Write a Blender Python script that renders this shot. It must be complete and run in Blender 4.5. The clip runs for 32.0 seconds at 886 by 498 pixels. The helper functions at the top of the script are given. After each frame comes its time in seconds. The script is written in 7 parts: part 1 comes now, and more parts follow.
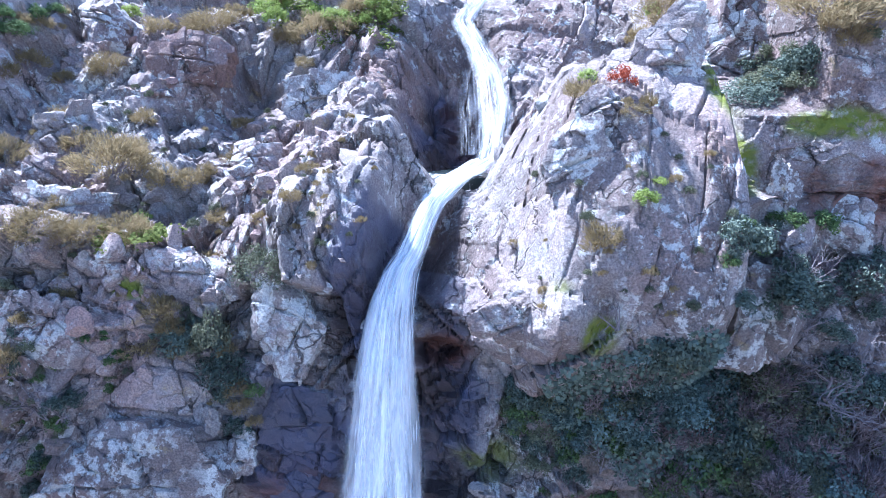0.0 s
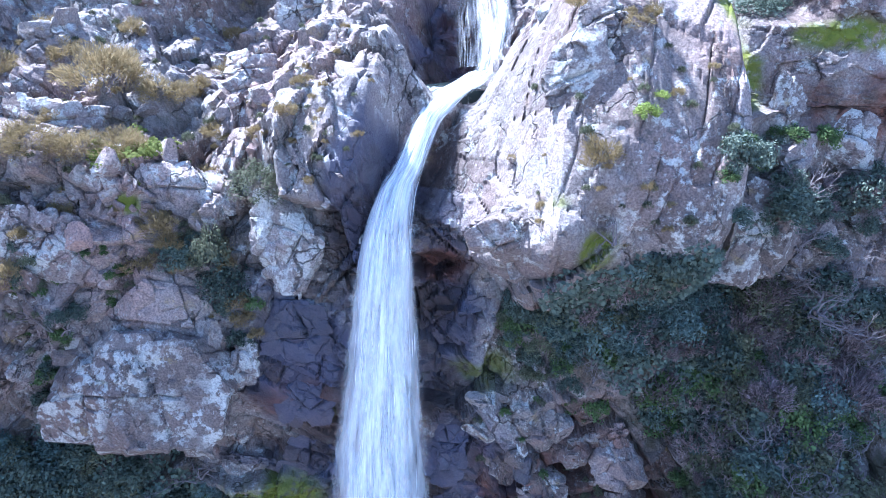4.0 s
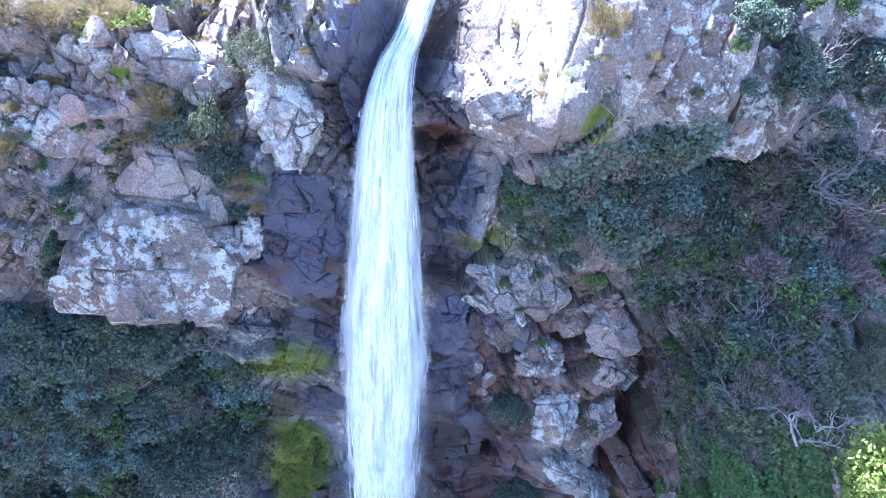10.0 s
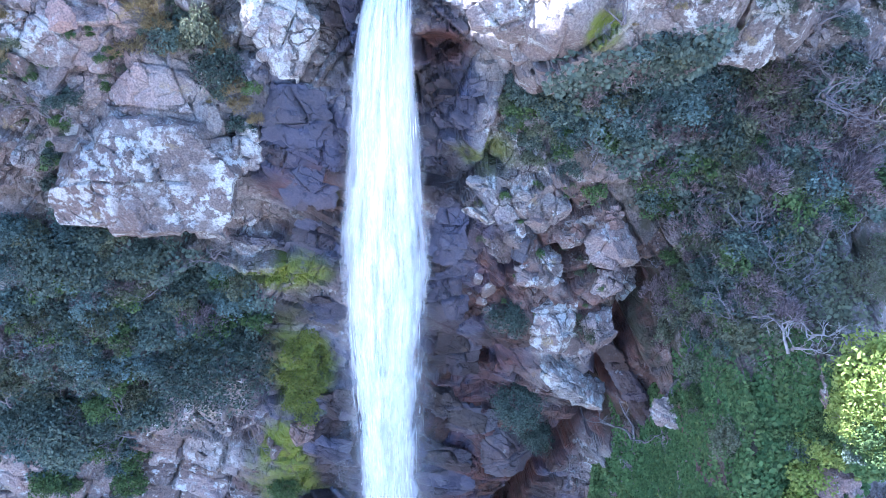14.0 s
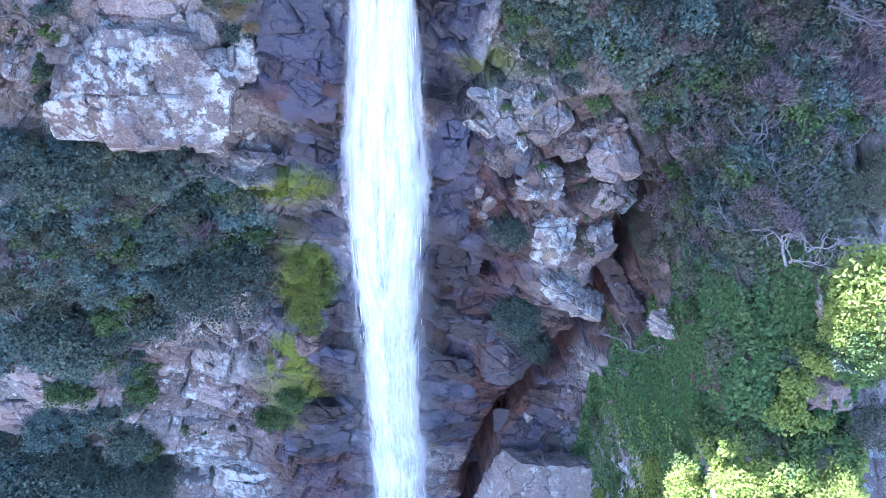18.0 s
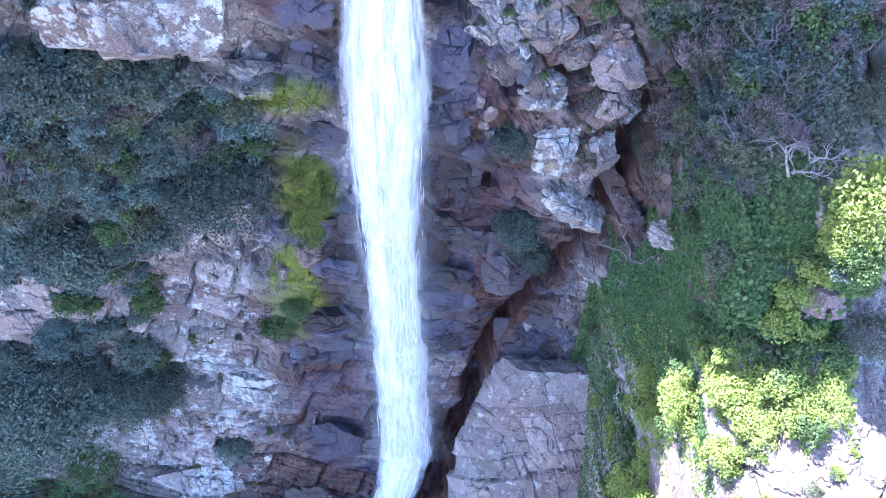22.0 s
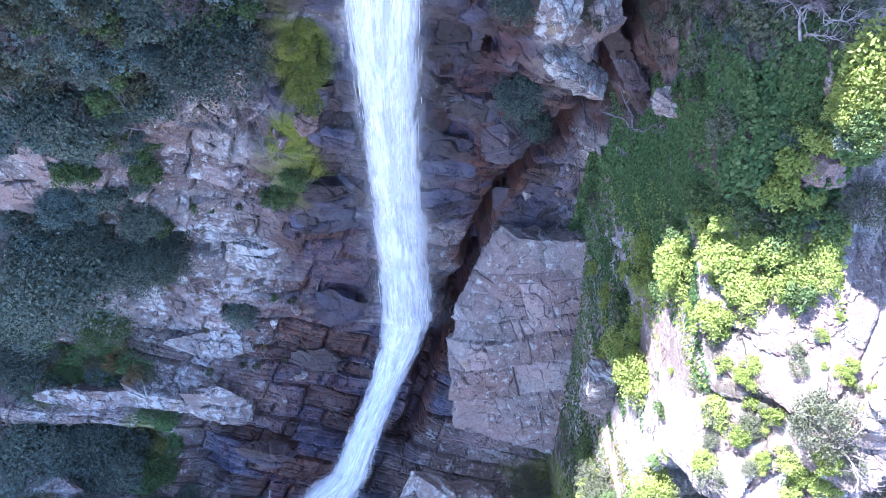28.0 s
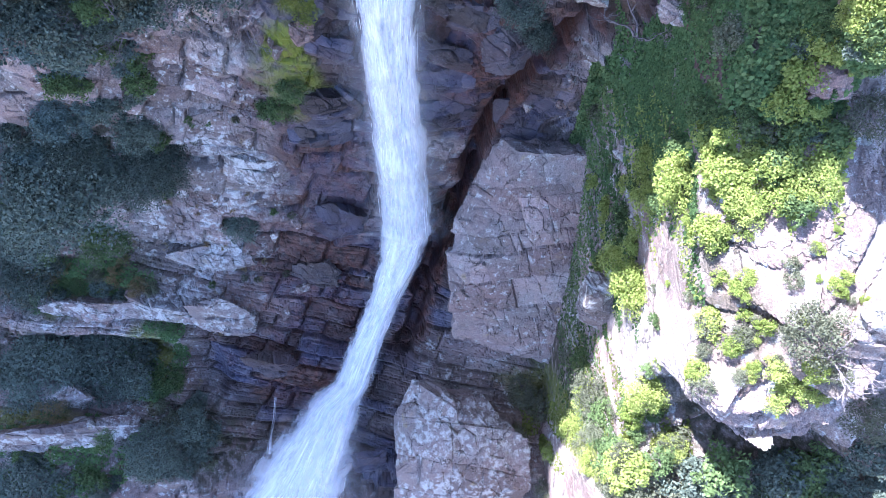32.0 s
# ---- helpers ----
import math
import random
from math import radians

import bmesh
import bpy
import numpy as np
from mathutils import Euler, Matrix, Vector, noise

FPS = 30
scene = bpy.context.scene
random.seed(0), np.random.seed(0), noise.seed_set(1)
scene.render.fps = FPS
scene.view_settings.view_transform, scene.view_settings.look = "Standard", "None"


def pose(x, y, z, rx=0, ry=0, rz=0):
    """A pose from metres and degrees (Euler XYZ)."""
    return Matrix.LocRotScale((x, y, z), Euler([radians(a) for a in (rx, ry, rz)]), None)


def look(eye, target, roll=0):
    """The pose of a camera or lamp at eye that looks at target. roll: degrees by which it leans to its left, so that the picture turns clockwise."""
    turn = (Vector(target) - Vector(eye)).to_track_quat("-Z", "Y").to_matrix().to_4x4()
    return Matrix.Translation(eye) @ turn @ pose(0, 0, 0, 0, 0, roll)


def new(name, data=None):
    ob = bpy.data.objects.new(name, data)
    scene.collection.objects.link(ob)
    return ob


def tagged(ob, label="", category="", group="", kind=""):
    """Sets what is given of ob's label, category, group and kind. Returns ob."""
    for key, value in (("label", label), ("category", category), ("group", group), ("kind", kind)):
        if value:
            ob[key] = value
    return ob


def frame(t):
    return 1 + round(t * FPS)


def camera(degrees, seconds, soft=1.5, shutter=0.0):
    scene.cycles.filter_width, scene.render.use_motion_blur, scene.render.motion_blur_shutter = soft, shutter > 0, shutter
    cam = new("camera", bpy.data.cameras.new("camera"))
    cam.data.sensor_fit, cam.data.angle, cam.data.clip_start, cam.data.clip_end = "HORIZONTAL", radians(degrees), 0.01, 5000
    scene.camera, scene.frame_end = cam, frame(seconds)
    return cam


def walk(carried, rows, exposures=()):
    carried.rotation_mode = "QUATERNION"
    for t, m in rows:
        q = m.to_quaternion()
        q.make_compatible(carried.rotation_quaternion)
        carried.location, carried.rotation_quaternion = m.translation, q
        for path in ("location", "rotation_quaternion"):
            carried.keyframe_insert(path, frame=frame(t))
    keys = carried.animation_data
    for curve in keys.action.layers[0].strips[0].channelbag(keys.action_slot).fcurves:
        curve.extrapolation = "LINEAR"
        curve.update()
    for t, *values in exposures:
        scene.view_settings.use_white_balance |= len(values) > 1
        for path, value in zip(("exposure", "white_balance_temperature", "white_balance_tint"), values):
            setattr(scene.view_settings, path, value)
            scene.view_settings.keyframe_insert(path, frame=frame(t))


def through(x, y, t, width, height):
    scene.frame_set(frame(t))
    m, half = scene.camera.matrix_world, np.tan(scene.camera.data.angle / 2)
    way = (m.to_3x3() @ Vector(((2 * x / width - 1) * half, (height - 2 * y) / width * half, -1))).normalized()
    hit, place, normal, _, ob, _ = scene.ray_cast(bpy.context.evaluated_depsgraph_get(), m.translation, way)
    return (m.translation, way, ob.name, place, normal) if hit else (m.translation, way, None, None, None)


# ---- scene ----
# A hovering camera that slowly tilts down from the lip of the waterfall to the plunge pool below it.
EYE = (0.0, 0.0, 0.0)
cam = camera(63.6, 32.0, soft=0.9)


def aim(t, yaw, pitch, roll):
    a, b = radians(yaw), radians(pitch)
    return t, look(EYE, (-10 * math.sin(a) * math.cos(b), 10 * math.cos(a) * math.cos(b), 10 * math.sin(b)), roll)


PATH = [
    aim(0, 0.127, -14.000, 0.280),
    aim(0.5, 0.099, -14.890, 0.261),
    aim(1, 0.080, -15.782, 0.294),
    aim(1.5, 0.068, -16.661, 0.293),
    aim(2, 0.032, -17.481, 0.335),
    aim(2.5, 0.024, -18.315, 0.335),
    aim(3, 0.024, -19.147, 0.346),
    aim(3.5, -0.045, -19.966, 0.387),
    aim(5.5, -0.139, -23.356, 0.431),
    aim(6, -0.054, -24.221, 0.338),
    aim(6.5, -0.059, -25.052, 0.322),
    aim(7, -0.152, -25.837, 0.352),
    aim(7.5, -0.237, -26.650, 0.409),
    aim(8, -0.277, -27.472, 0.441),
    aim(8.5, -0.209, -28.313, 0.395),
    aim(9, -0.146, -29.153, 0.366),
    aim(9.5, -0.093, -29.999, 0.308),
    aim(10, -0.073, -30.834, 0.295),
    aim(10.5, -0.061, -31.655, 0.258),
    aim(11, -0.091, -32.440, 0.269),
    aim(11.5, -0.198, -33.344, 0.334),
    aim(12, -0.188, -34.296, 0.343),
    aim(12.5, -0.176, -35.248, 0.327),
    aim(13, -0.131, -36.107, 0.298),
    aim(13.5, -0.126, -37.002, 0.292),
    aim(14, -0.097, -37.910, 0.251),
    aim(14.5, -0.058, -38.806, 0.231),
    aim(16.5, 0.064, -42.214, 0.052),
    aim(17, 0.049, -43.052, 0.026),
    aim(17.5, 0.003, -43.922, 0.012),
    aim(18, -0.017, -44.798, 0.011),
    aim(18.5, -0.016, -45.680, -0.009),
    aim(19, -0.007, -46.574, -0.023),
    aim(19.5, 0.069, -47.468, -0.082),
    aim(20, 0.092, -48.348, -0.122),
    aim(20.5, 0.034, -49.223, -0.094),
    aim(21, 0.016, -50.087, -0.104),
    aim(21.5, 0.054, -50.958, -0.136),
    aim(22, 0.105, -51.875, -0.179),
    aim(22.5, 0.130, -52.768, -0.199),
    aim(23, 0.136, -53.623, -0.235),
    aim(23.5, 0.118, -54.486, -0.258),
    aim(24, 0.078, -55.369, -0.290),
    aim(24.5, 0.043, -56.212, -0.217),
    aim(25, 0.007, -57.081, -0.131),
    aim(25.5, -0.027, -57.943, -0.124),
    aim(27.5, 0.044, -61.443, -0.216),
    aim(28, 0.098, -62.330, -0.286),
    aim(28.5, 0.045, -63.200, -0.205),
    aim(29, 0.055, -64.085, -0.210),
    aim(29.5, 0.073, -64.962, -0.249),
    aim(30, 0.083, -65.826, -0.271),
    aim(30.5, 0.090, -66.681, -0.288),
    aim(31, 0.061, -67.528, -0.274),
    aim(31.5, 0.085, -68.378, -0.306),
    aim(32, 0.078, -69.235, -0.294),
]
walk(cam, PATH, exposures=[(0.0, 2.02, 4950, 14), (8.0, 2.6, 5000, 12), (14.0, 3.05, 5100, 13), (22.0, 3.14, 5230, 18), (32.0, 2.68, 5430, 20)])

# ---- light ----
SUN_FROM = Vector((-0.45, 0.345, 0.95)).normalized()
world = bpy.data.worlds.new("sky")
scene.world = world
world.use_nodes = True
wn = world.node_tree
sky = wn.nodes.new("ShaderNodeTexSky")
sky.sky_type = "NISHITA"
sky.sun_disc = False
sky.sun_elevation = math.asin(SUN_FROM.z)
sky.sun_rotation = math.atan2(SUN_FROM.x, SUN_FROM.y)
wn.links.new(sky.outputs["Color"], wn.nodes["Background"].inputs["Color"])
wn.nodes["Background"].inputs["Strength"].default_value = 0.115
sun = new("sun", bpy.data.lights.new("sun", "SUN"))
sun.data.energy = 5.0
sun.data.angle = radians(0.53)
sun.data.color = (1.0, 0.95, 0.87)
sun.matrix_world = look(SUN_FROM * 60, (0, 0, 0))

# ---- surface begin ----
# The cliff and the gorge are one sheet: a profile in y and z, carried sideways, with relief laid on along its normal.
PROFILE_Y = [1500, 400, 120, 70, 44, 30, 23.5, 19.0, 17.6, 15.5, 13.8, 14.1, 13.9, 13.2, 12.2, 9.6, 6.0, 0.0, -14, -60, -300, -1500]
PROFILE_Z = [60, 52, 40, 26, 12, 5.0, 1.6, -1.6, -2.35, -2.5, -5.1, -12, -20, -27, -31, -33.8, -36, -38, -39.5, -41, -45, -60]
_d = np.r_[0, np.cumsum(np.hypot(np.diff(PROFILE_Y), np.diff(PROFILE_Z)))]
PROFILE_S = _d - _d[9]


def profile(s):
    """y, z and the outward normal in y and z, rounded a little."""
    def raw(q):
        return np.interp(q, PROFILE_S, PROFILE_Y), np.interp(q, PROFILE_S, PROFILE_Z)
    offs = np.linspace(-0.9, 0.9, 7)
    y = sum(raw(s + o)[0] for o in offs) / 7
    z = sum(raw(s + o)[1] for o in offs) / 7
    y2, z2 = raw(s + 2.2)
    y1, z1 = raw(s - 2.2)
    ty, tz = y2 - y1, z2 - z1
    n = np.hypot(ty, tz) + 1e-9
    return y, z, tz / n, -ty / n


def half_width(s):
    y, z, _, _ = profile(s)
    return 0.62 * np.maximum(np.hypot(y, z), 14.0)


DICE = np.random.default_rng(5).random(65536)


def hash2(i, j, seed):
    """A random number for every square of a grid."""
    return DICE[((i * 73856093) ^ (j * 19349663) ^ (seed * 83492791)) & 65535]


def smooth_noise(x, y, seed):
    i, j = np.floor(x).astype(np.int64), np.floor(y).astype(np.int64)
    f, g = x - i, y - j
    f, g = f * f * f * (f * (6 * f - 15) + 10), g * g * g * (g * (6 * g - 15) + 10)
    a, b = hash2(i, j, seed), hash2(i + 1, j, seed)
    c, d = hash2(i, j + 1, seed), hash2(i + 1, j + 1, seed)
    return (a + (b - a) * f) * (1 - g) + (c + (d - c) * f) * g - 0.5


def fbm(x, y, seed, octaves=4):
    return sum(smooth_noise(x * 2**k + 17.3 * k, y * 2**k + 9.1 * k, seed + k) / 2**k for k in range(octaves))


def facets(x, s, size, stretch, turn, seed, tilt, step, crack, width=0.09):
    """Jointed rock: cells that each have their own offset and tilt, with open joints between them."""
    c, d = math.cos(radians(turn)), math.sin(radians(turn))
    p, q = (c * x + d * s) / (size * stretch), (c * s - d * x) / size
    i, j = np.floor(p).astype(np.int64), np.floor(q).astype(np.int64)
    f1, f2 = np.full(p.shape, 9.0), np.full(p.shape, 9.0)
    h1 = np.zeros(p.shape)
    for di in (-1, 0, 1):
        for dj in (-1, 0, 1):
            a, b = i + di, j + dj
            px, qy = a + 0.12 + 0.76 * hash2(a, b, seed), b + 0.12 + 0.76 * hash2(a, b, seed + 3)
            dx, dy = p - px, q - qy
            r = np.hypot(dx, dy)
            h = step * (hash2(a, b, seed + 5) - 0.5) + tilt * ((hash2(a, b, seed + 7) - 0.5) * dx * stretch + (hash2(a, b, seed + 9) - 0.5) * dy) * size * 2
            near = r < f1
            f2 = np.where(near, f1, np.minimum(f2, r))
            h1 = np.where(near, h, h1)
            f1 = np.where(near, r, f1)
    return h1 - crack * np.exp(-(((f2 - f1) / width) ** 2))


def breaks(v, seed, row, jitter):
    """Uneven steps along a line: the step that v lies in, the place within it (0 to 1) and its length."""
    i = np.floor(v).astype(np.int64)
    lo, hi = i + jitter * (hash2(i, row, seed) - 0.5), i + 1 + jitter * (hash2(i + 1, row, seed) - 0.5)
    below, above = v < lo, v >= hi
    i = i - below + above
    lo, hi = i + jitter * (hash2(i, row, seed) - 0.5), i + 1 + jitter * (hash2(i + 1, row, seed) - 0.5)
    return i, (v - lo) / (hi - lo), hi - lo


def beds(x, s, thick, length, turn, seed, tilt, step, crack, width=0.04, ledge=0.0):
    """Layered rock: beds of uneven thickness, split by cross joints into flat-faced blocks. Gives the height and a shade for each block."""
    c, d = math.cos(radians(turn)), math.sin(radians(turn))
    p, q = (c * x + d * s) / length, (c * s - d * x) / thick + 0.35 * smooth_noise(x * 0.3, s * 0.3, seed + 2)
    i, v, dv = breaks(q, seed, 0 * np.floor(q).astype(np.int64), 0.85)
    p = p * (0.6 + 0.9 * hash2(i, 5, seed)) + 9.0 * hash2(i, 7, seed) + 0.12 * (v - 0.5)
    j, u, du = breaks(p, seed + 1, i, 0.9)
    shade = hash2(i, j, seed + 3)
    h = step * (0.7 * (hash2(i, 11, seed + 4) - 0.5) + 0.8 * (hash2(i, j, seed + 5) - 0.5))
    h = h + tilt * 2 * ((hash2(i, j, seed + 6) - 0.5) * (u - 0.5) * du * length + (hash2(i, j, seed + 7) - 0.5) * (v - 0.5) * dv * thick) + ledge * (v - 0.5)
    edge = np.minimum(np.minimum(v, 1 - v) * dv * thick, np.minimum(u, 1 - u) * du * length)
    return h - crack * np.exp(-((edge / width) ** 2)), shade


def tent(x, s, ax, as_, bx, bs, height, left, right, end=1.0):
    """A sharp crest from one place to another, with flat faces that fall away to its two sides and at its ends."""
    long = math.hypot(bx - ax, bs - as_)
    ux, us = (bx - ax) / long, (bs - as_) / long
    along, across = ux * (x - ax) + us * (s - as_), us * (x - ax) - ux * (s - as_)
    past = np.maximum(-along, 0) + np.maximum(along - long, 0)
    return np.maximum(0, height - np.where(across < 0, -left * across, right * across) - end * past)


def bump(x, s, cx, cs, rx, rs, height, turn=0.0, hard=2.0):
    """A swelling (or a hollow) with a flat top: hard 2 is soft, 6 has steep sides."""
    c, d = math.cos(radians(turn)), math.sin(radians(turn))
    a, b = (c * (x - cx) + d * (s - cs)) / rx, (c * (s - cs) - d * (x - cx)) / rs
    return height * np.exp(-((a * a + b * b) ** (hard / 2)))


def blob(x, s, uneven, cx, cs, rx, rs, turn=0.0):
    """A patch with a ragged edge."""
    return np.clip(1.9 * bump(x, s, cx, cs, rx, rs, 1.0, turn, 3.0) + 1.3 * uneven - 0.2, 0, 1) * bump(x, s, cx, cs, rx * 1.5, rs * 1.5, 1.0, turn, 4.0)


def spur(x, s):
    """The rock that comes forward into the sun at one side of the gorge, and an unseen mass added at the other to shade
    it.
    """
    edge = 5.25 - 0.03 * (s - 25)
    a, b = np.clip((x - edge) / 0.8, 0, 1), np.interp(s, [5.5, 9.0, 12.0, 14.0, 16.0, 20.0, 23.5], [0, 0.26, 0.39, 0.48, 0.66, 0.84, 1.0])
    # added out of view on the left, to cast shade on the lower cliff
    shade_mass = 9.0 * np.clip((-x - 11) / 5, 0, 1) * np.clip((10 - s) / 6, 0, 1) * np.clip((s + 16) / 8, 0, 1)
    return 14.0 * (0.8 * a * a * (3 - 2 * a) + 0.2 * np.clip((x - edge) / 9, 0, 1)) * b + shade_mass


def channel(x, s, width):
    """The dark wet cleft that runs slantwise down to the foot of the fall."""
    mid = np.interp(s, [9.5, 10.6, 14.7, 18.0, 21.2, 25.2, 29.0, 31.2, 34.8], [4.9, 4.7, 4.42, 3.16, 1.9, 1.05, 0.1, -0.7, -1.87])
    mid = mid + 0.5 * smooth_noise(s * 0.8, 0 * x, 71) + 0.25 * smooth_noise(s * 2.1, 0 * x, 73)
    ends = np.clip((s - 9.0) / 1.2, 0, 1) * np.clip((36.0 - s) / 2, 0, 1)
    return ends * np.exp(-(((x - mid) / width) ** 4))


def wall(x, s):
    """Where the steep wall on the right stands, 0 to 1, and how far back in y; a ledge breaks it."""
    up = np.maximum(-s, 0)
    edge = np.clip((x - 5.0 - 0.06 * up) / 0.9, 0, 1)
    w = edge * edge * (3 - 2 * edge) * np.clip((s + 17) / 4, 0, 1) * np.clip((2.5 - s) / 1.5, 0, 1)
    return w, 14.6 + 0.05 * up + 2.4 * np.clip((up - 5) / 1.5, 0, 1) * np.clip((7.8 - x) / 0.6, 0, 1)


def forms(x, s):
    """The large shapes of the cliff."""
    h = 0 * x
    h += bump(x, s, -1.92, -2.62, 1.71, 6.30, 1.0, 12, 3)  # rib beside the gully
    h += bump(x, s, -2.30, 1.30, 1.57, 1.10, 0.5, 0, 3)  # rib foot
    h += bump(x, s, 0.21, -4.79, 1.39, 3.75, -1.9, 0, 5)  # upper fall gully
    h += bump(x, s, -0.60, 1.44, 0.66, 1.50, -0.9, 18, 3)  # main channel
    h += bump(x, s, 0.18, -1.57, 1.02, 1.20, -0.2, 0, 4)  # pool hollow
    h += bump(x, s, 3.62, -8.22, 2.93, 2.10, 0.5, 0, 2)  # upper slab
    h += tent(x, s, 2.5, -1.6, 1.9, 3.1, 1.8, 1.15, 0.30, 1.1)  # sunlit crest beside the lip
    h += tent(x, s, 6.05, -1.0, 4.75, 3.1, 0.7, 0.5, 0.9, 0.7)  # leaning rib of the buttress
    h += tent(x, s, 7.3, 0.2, 6.5, 3.2, 0.6, 0.7, 0.9, 0.7)  # leaning rib under the red wall
    h += tent(x, s, -1.05, -3.6, -1.55, 2.0, 0.5, 0.4, 0.8, 0.6)  # edge of the rib over the gully
    h += bump(x, s, 3.98, 0.88, 2.31, 3.45, 1.9, 10, 2.5)  # right buttress
    h += bump(x, s, 1.39, 3.12, 1.29, 0.60, 0.4, 0, 3)  # buttress foot
    h += bump(x, s, 6.02, 1.79, 0.48, 2.00, -0.9, 12, 3)  # right gully
    h += bump(x, s, 10.85, -4.79, 2.62, 3.75, 0.5, 0, 2.5)  # right rock wall
    h += bump(x, s, -7.37, -6.82, 1.32, 1.38, 0.8, 0, 5)  # upper left block
    h += bump(x, s, -5.67, -5.63, 0.64, 1.50, -0.8, 0, 3)  # upper left hollow
    h += bump(x, s, -6.88, 0.18, 0.99, 1.00, -0.8, 0, 3)  # hollow under bush
    h += bump(x, s, -5.69, -0.03, 0.63, 1.20, -0.7, 0, 3)  # hollow beside
    h += bump(x, s, -7.63, 1.51, 2.40, 0.50, 0.6, 8, 3)  # ledge of bushes
    h += bump(x, s, -0.22, 3.61, 0.52, 0.26, -0.7, 0, 4)  # overhang hollow
    h += bump(x, s, 2.64, 9.21, 2.13, 2.85, 0.6, 0, 3)  # right outcrop
    h += bump(x, s, 3.01, 8.60, 0.50, 0.42, -1.5, -15, 4)  # outcrop hollow
    h -= 1.5 * channel(x, s, 0.38)  # diagonal cleft
    h += bump(x, s, 5.15, 5.57, 3.23, 1.10, 0.9, 0, 2)  # thicket slope
    h += bump(x, s, -6.47, 5.92, 1.89, 2.25, 0.4, 0, 4)  # left wall
    h += bump(x, s, -8.67, 6.41, 0.38, 1.80, -0.6, 0, 3)  # left cleft
    h += bump(x, s, -8.91, 11.45, 3.35, 2.60, 0.7, 0, 2)  # left bulge
    h += bump(x, s, -4.44, 9.28, 1.71, 0.53, 0.5, 0, 3)  # ledge by moss
    h += bump(x, s, -3.22, 5.92, 1.26, 2.25, 0.35, 0, 3)  # wet wall
    h += bump(x, s, 0.59, 14.67, 1.55, 2.25, -0.3, 0, 2)  # red hollow low
    h += bump(x, s, 2.81, 20.90, 1.23, 1.75, -0.4, 0, 3)  # blue wall
    h += bump(x, s, 0.47, 28.18, 1.02, 4.40, -0.8, 25, 3)  # chute
    h += bump(x, s, -2.58, 34.34, 1.64, 2.00, -0.9, 35, 3)  # chute low
    h += bump(x, s, 3.85, 30.28, 3.58, 4.95, 0.9, 8, 6)  # lower right slab
    h += bump(x, s, 7.97, 16.00, 2.74, 2.85, 3.4, 0, 4)  # lit boulder
    h += bump(x, s, 9.50, 13.83, 2.00, 1.30, 2.2, 0, 3)  # lit boulder crest
    h += bump(x, s, 6.78, 11.66, 3.43, 1.60, 1.2, 0, 2)  # green slope
    h += bump(x, s, -17.41, 35.11, 4.10, 0.95, -1.6, 0, 4)  # under ledge
    h += bump(x, s, -17.04, 33.64, 5.45, 0.75, 0.9, 8, 4)  # left ledge
    h += bump(x, s, -18.86, 39.17, 4.52, 1.25, 0.9, 0, 3)  # left ledge low
    h += bump(x, s, -7.15, 40.29, 3.10, 3.30, -1.4, 30, 3)  # plunge hollow
    h += bump(x, s, -7.10, 36.02, 2.53, 1.20, 0.6, -20, 4)  # brown slab
    h += bump(x, s, 1.30, 40.08, 3.67, 2.75, 1.6, 0, 4)  # bottom boulder
    h += bump(x, s, 9.55, 22.51, 3.87, 1.50, -1.5, 0, 3)  # under lit boulder
    h += bump(x, s, -11.88, 36.02, 0.98, 1.50, -1.0, 0, 3)  # left cave
    h += bump(x, s, 8.25, 8.9, 1.0, 1.3, 2.5, 0, 3)  # knoll added to lift the bright bush into the sun
    return h * np.clip((26 - np.abs(x)) / 6, 0, 1)


def smooth_part(x, s):
    """Where the rock is one polished face."""
    h = 0 * x
    h = np.maximum(h, bump(x, s, -4.16, 7.46, 0.80, 0.90, 1.0, 0, 4))  # wet wall left
    h = np.maximum(h, bump(x, s, -3.85, 11.59, 1.07, 1.20, 1.0, 0, 4))  # below moss
    h = np.maximum(h, bump(x, s, -4.34, 18.38, 1.15, 2.70, 1.0, 0, 4))  # low left
    h = np.maximum(h, bump(x, s, -3.20, 5.78, 1.06, 1.80, 1.0, 0, 4))  # wet wall
    h = np.maximum(h, bump(x, s, -3.09, 8.51, 0.83, 1.05, 1.0, 0, 4))  # wet wall low
    h = np.maximum(h, bump(x, s, 0.09, 1.44, 0.84, 1.10, 1.0, 0, 4))  # by the lip
    h = np.maximum(h, bump(x, s, 0.18, -1.57, 1.08, 1.28, 1.0, 0, 4))  # pool bed
    h = np.maximum(h, bump(x, s, 1.99, 1.16, 0.97, 1.95, 1.0, 0, 4))  # right face
    h = np.maximum(h, bump(x, s, 2.81, 20.90, 1.44, 2.10, 1.0, 0, 4))  # blue wall
    h = np.maximum(h, bump(x, s, 0.34, 9.98, 0.87, 3.00, 1.0, 0, 4))  # blue right
    h = np.maximum(h, bump(x, s, 3.85, 30.28, 3.44, 4.80, 1.0, 0, 4))  # lower slab
    h = np.maximum(h, bump(x, s, -1.30, 0.95, 0.73, 1.20, 1.0, 0, 4))  # gully wall
    h = np.maximum(h, bump(x, s, 0.25, 17.47, 1.12, 1.80, 1.0, 0, 4))  # right wall
    h = np.maximum(h, bump(x, s, 3.34, -8.22, 3.27, 2.25, 1.0, 0, 4))  # upper slab
    h = np.maximum(h, bump(x, s, 3.88, 1.30, 1.44, 1.60, 1.0, 0, 4))  # buttress face
    h = np.maximum(h, bump(x, s, 7.32, 15.30, 1.71, 1.60, 1.0, 0, 4))  # lit boulder
    return h


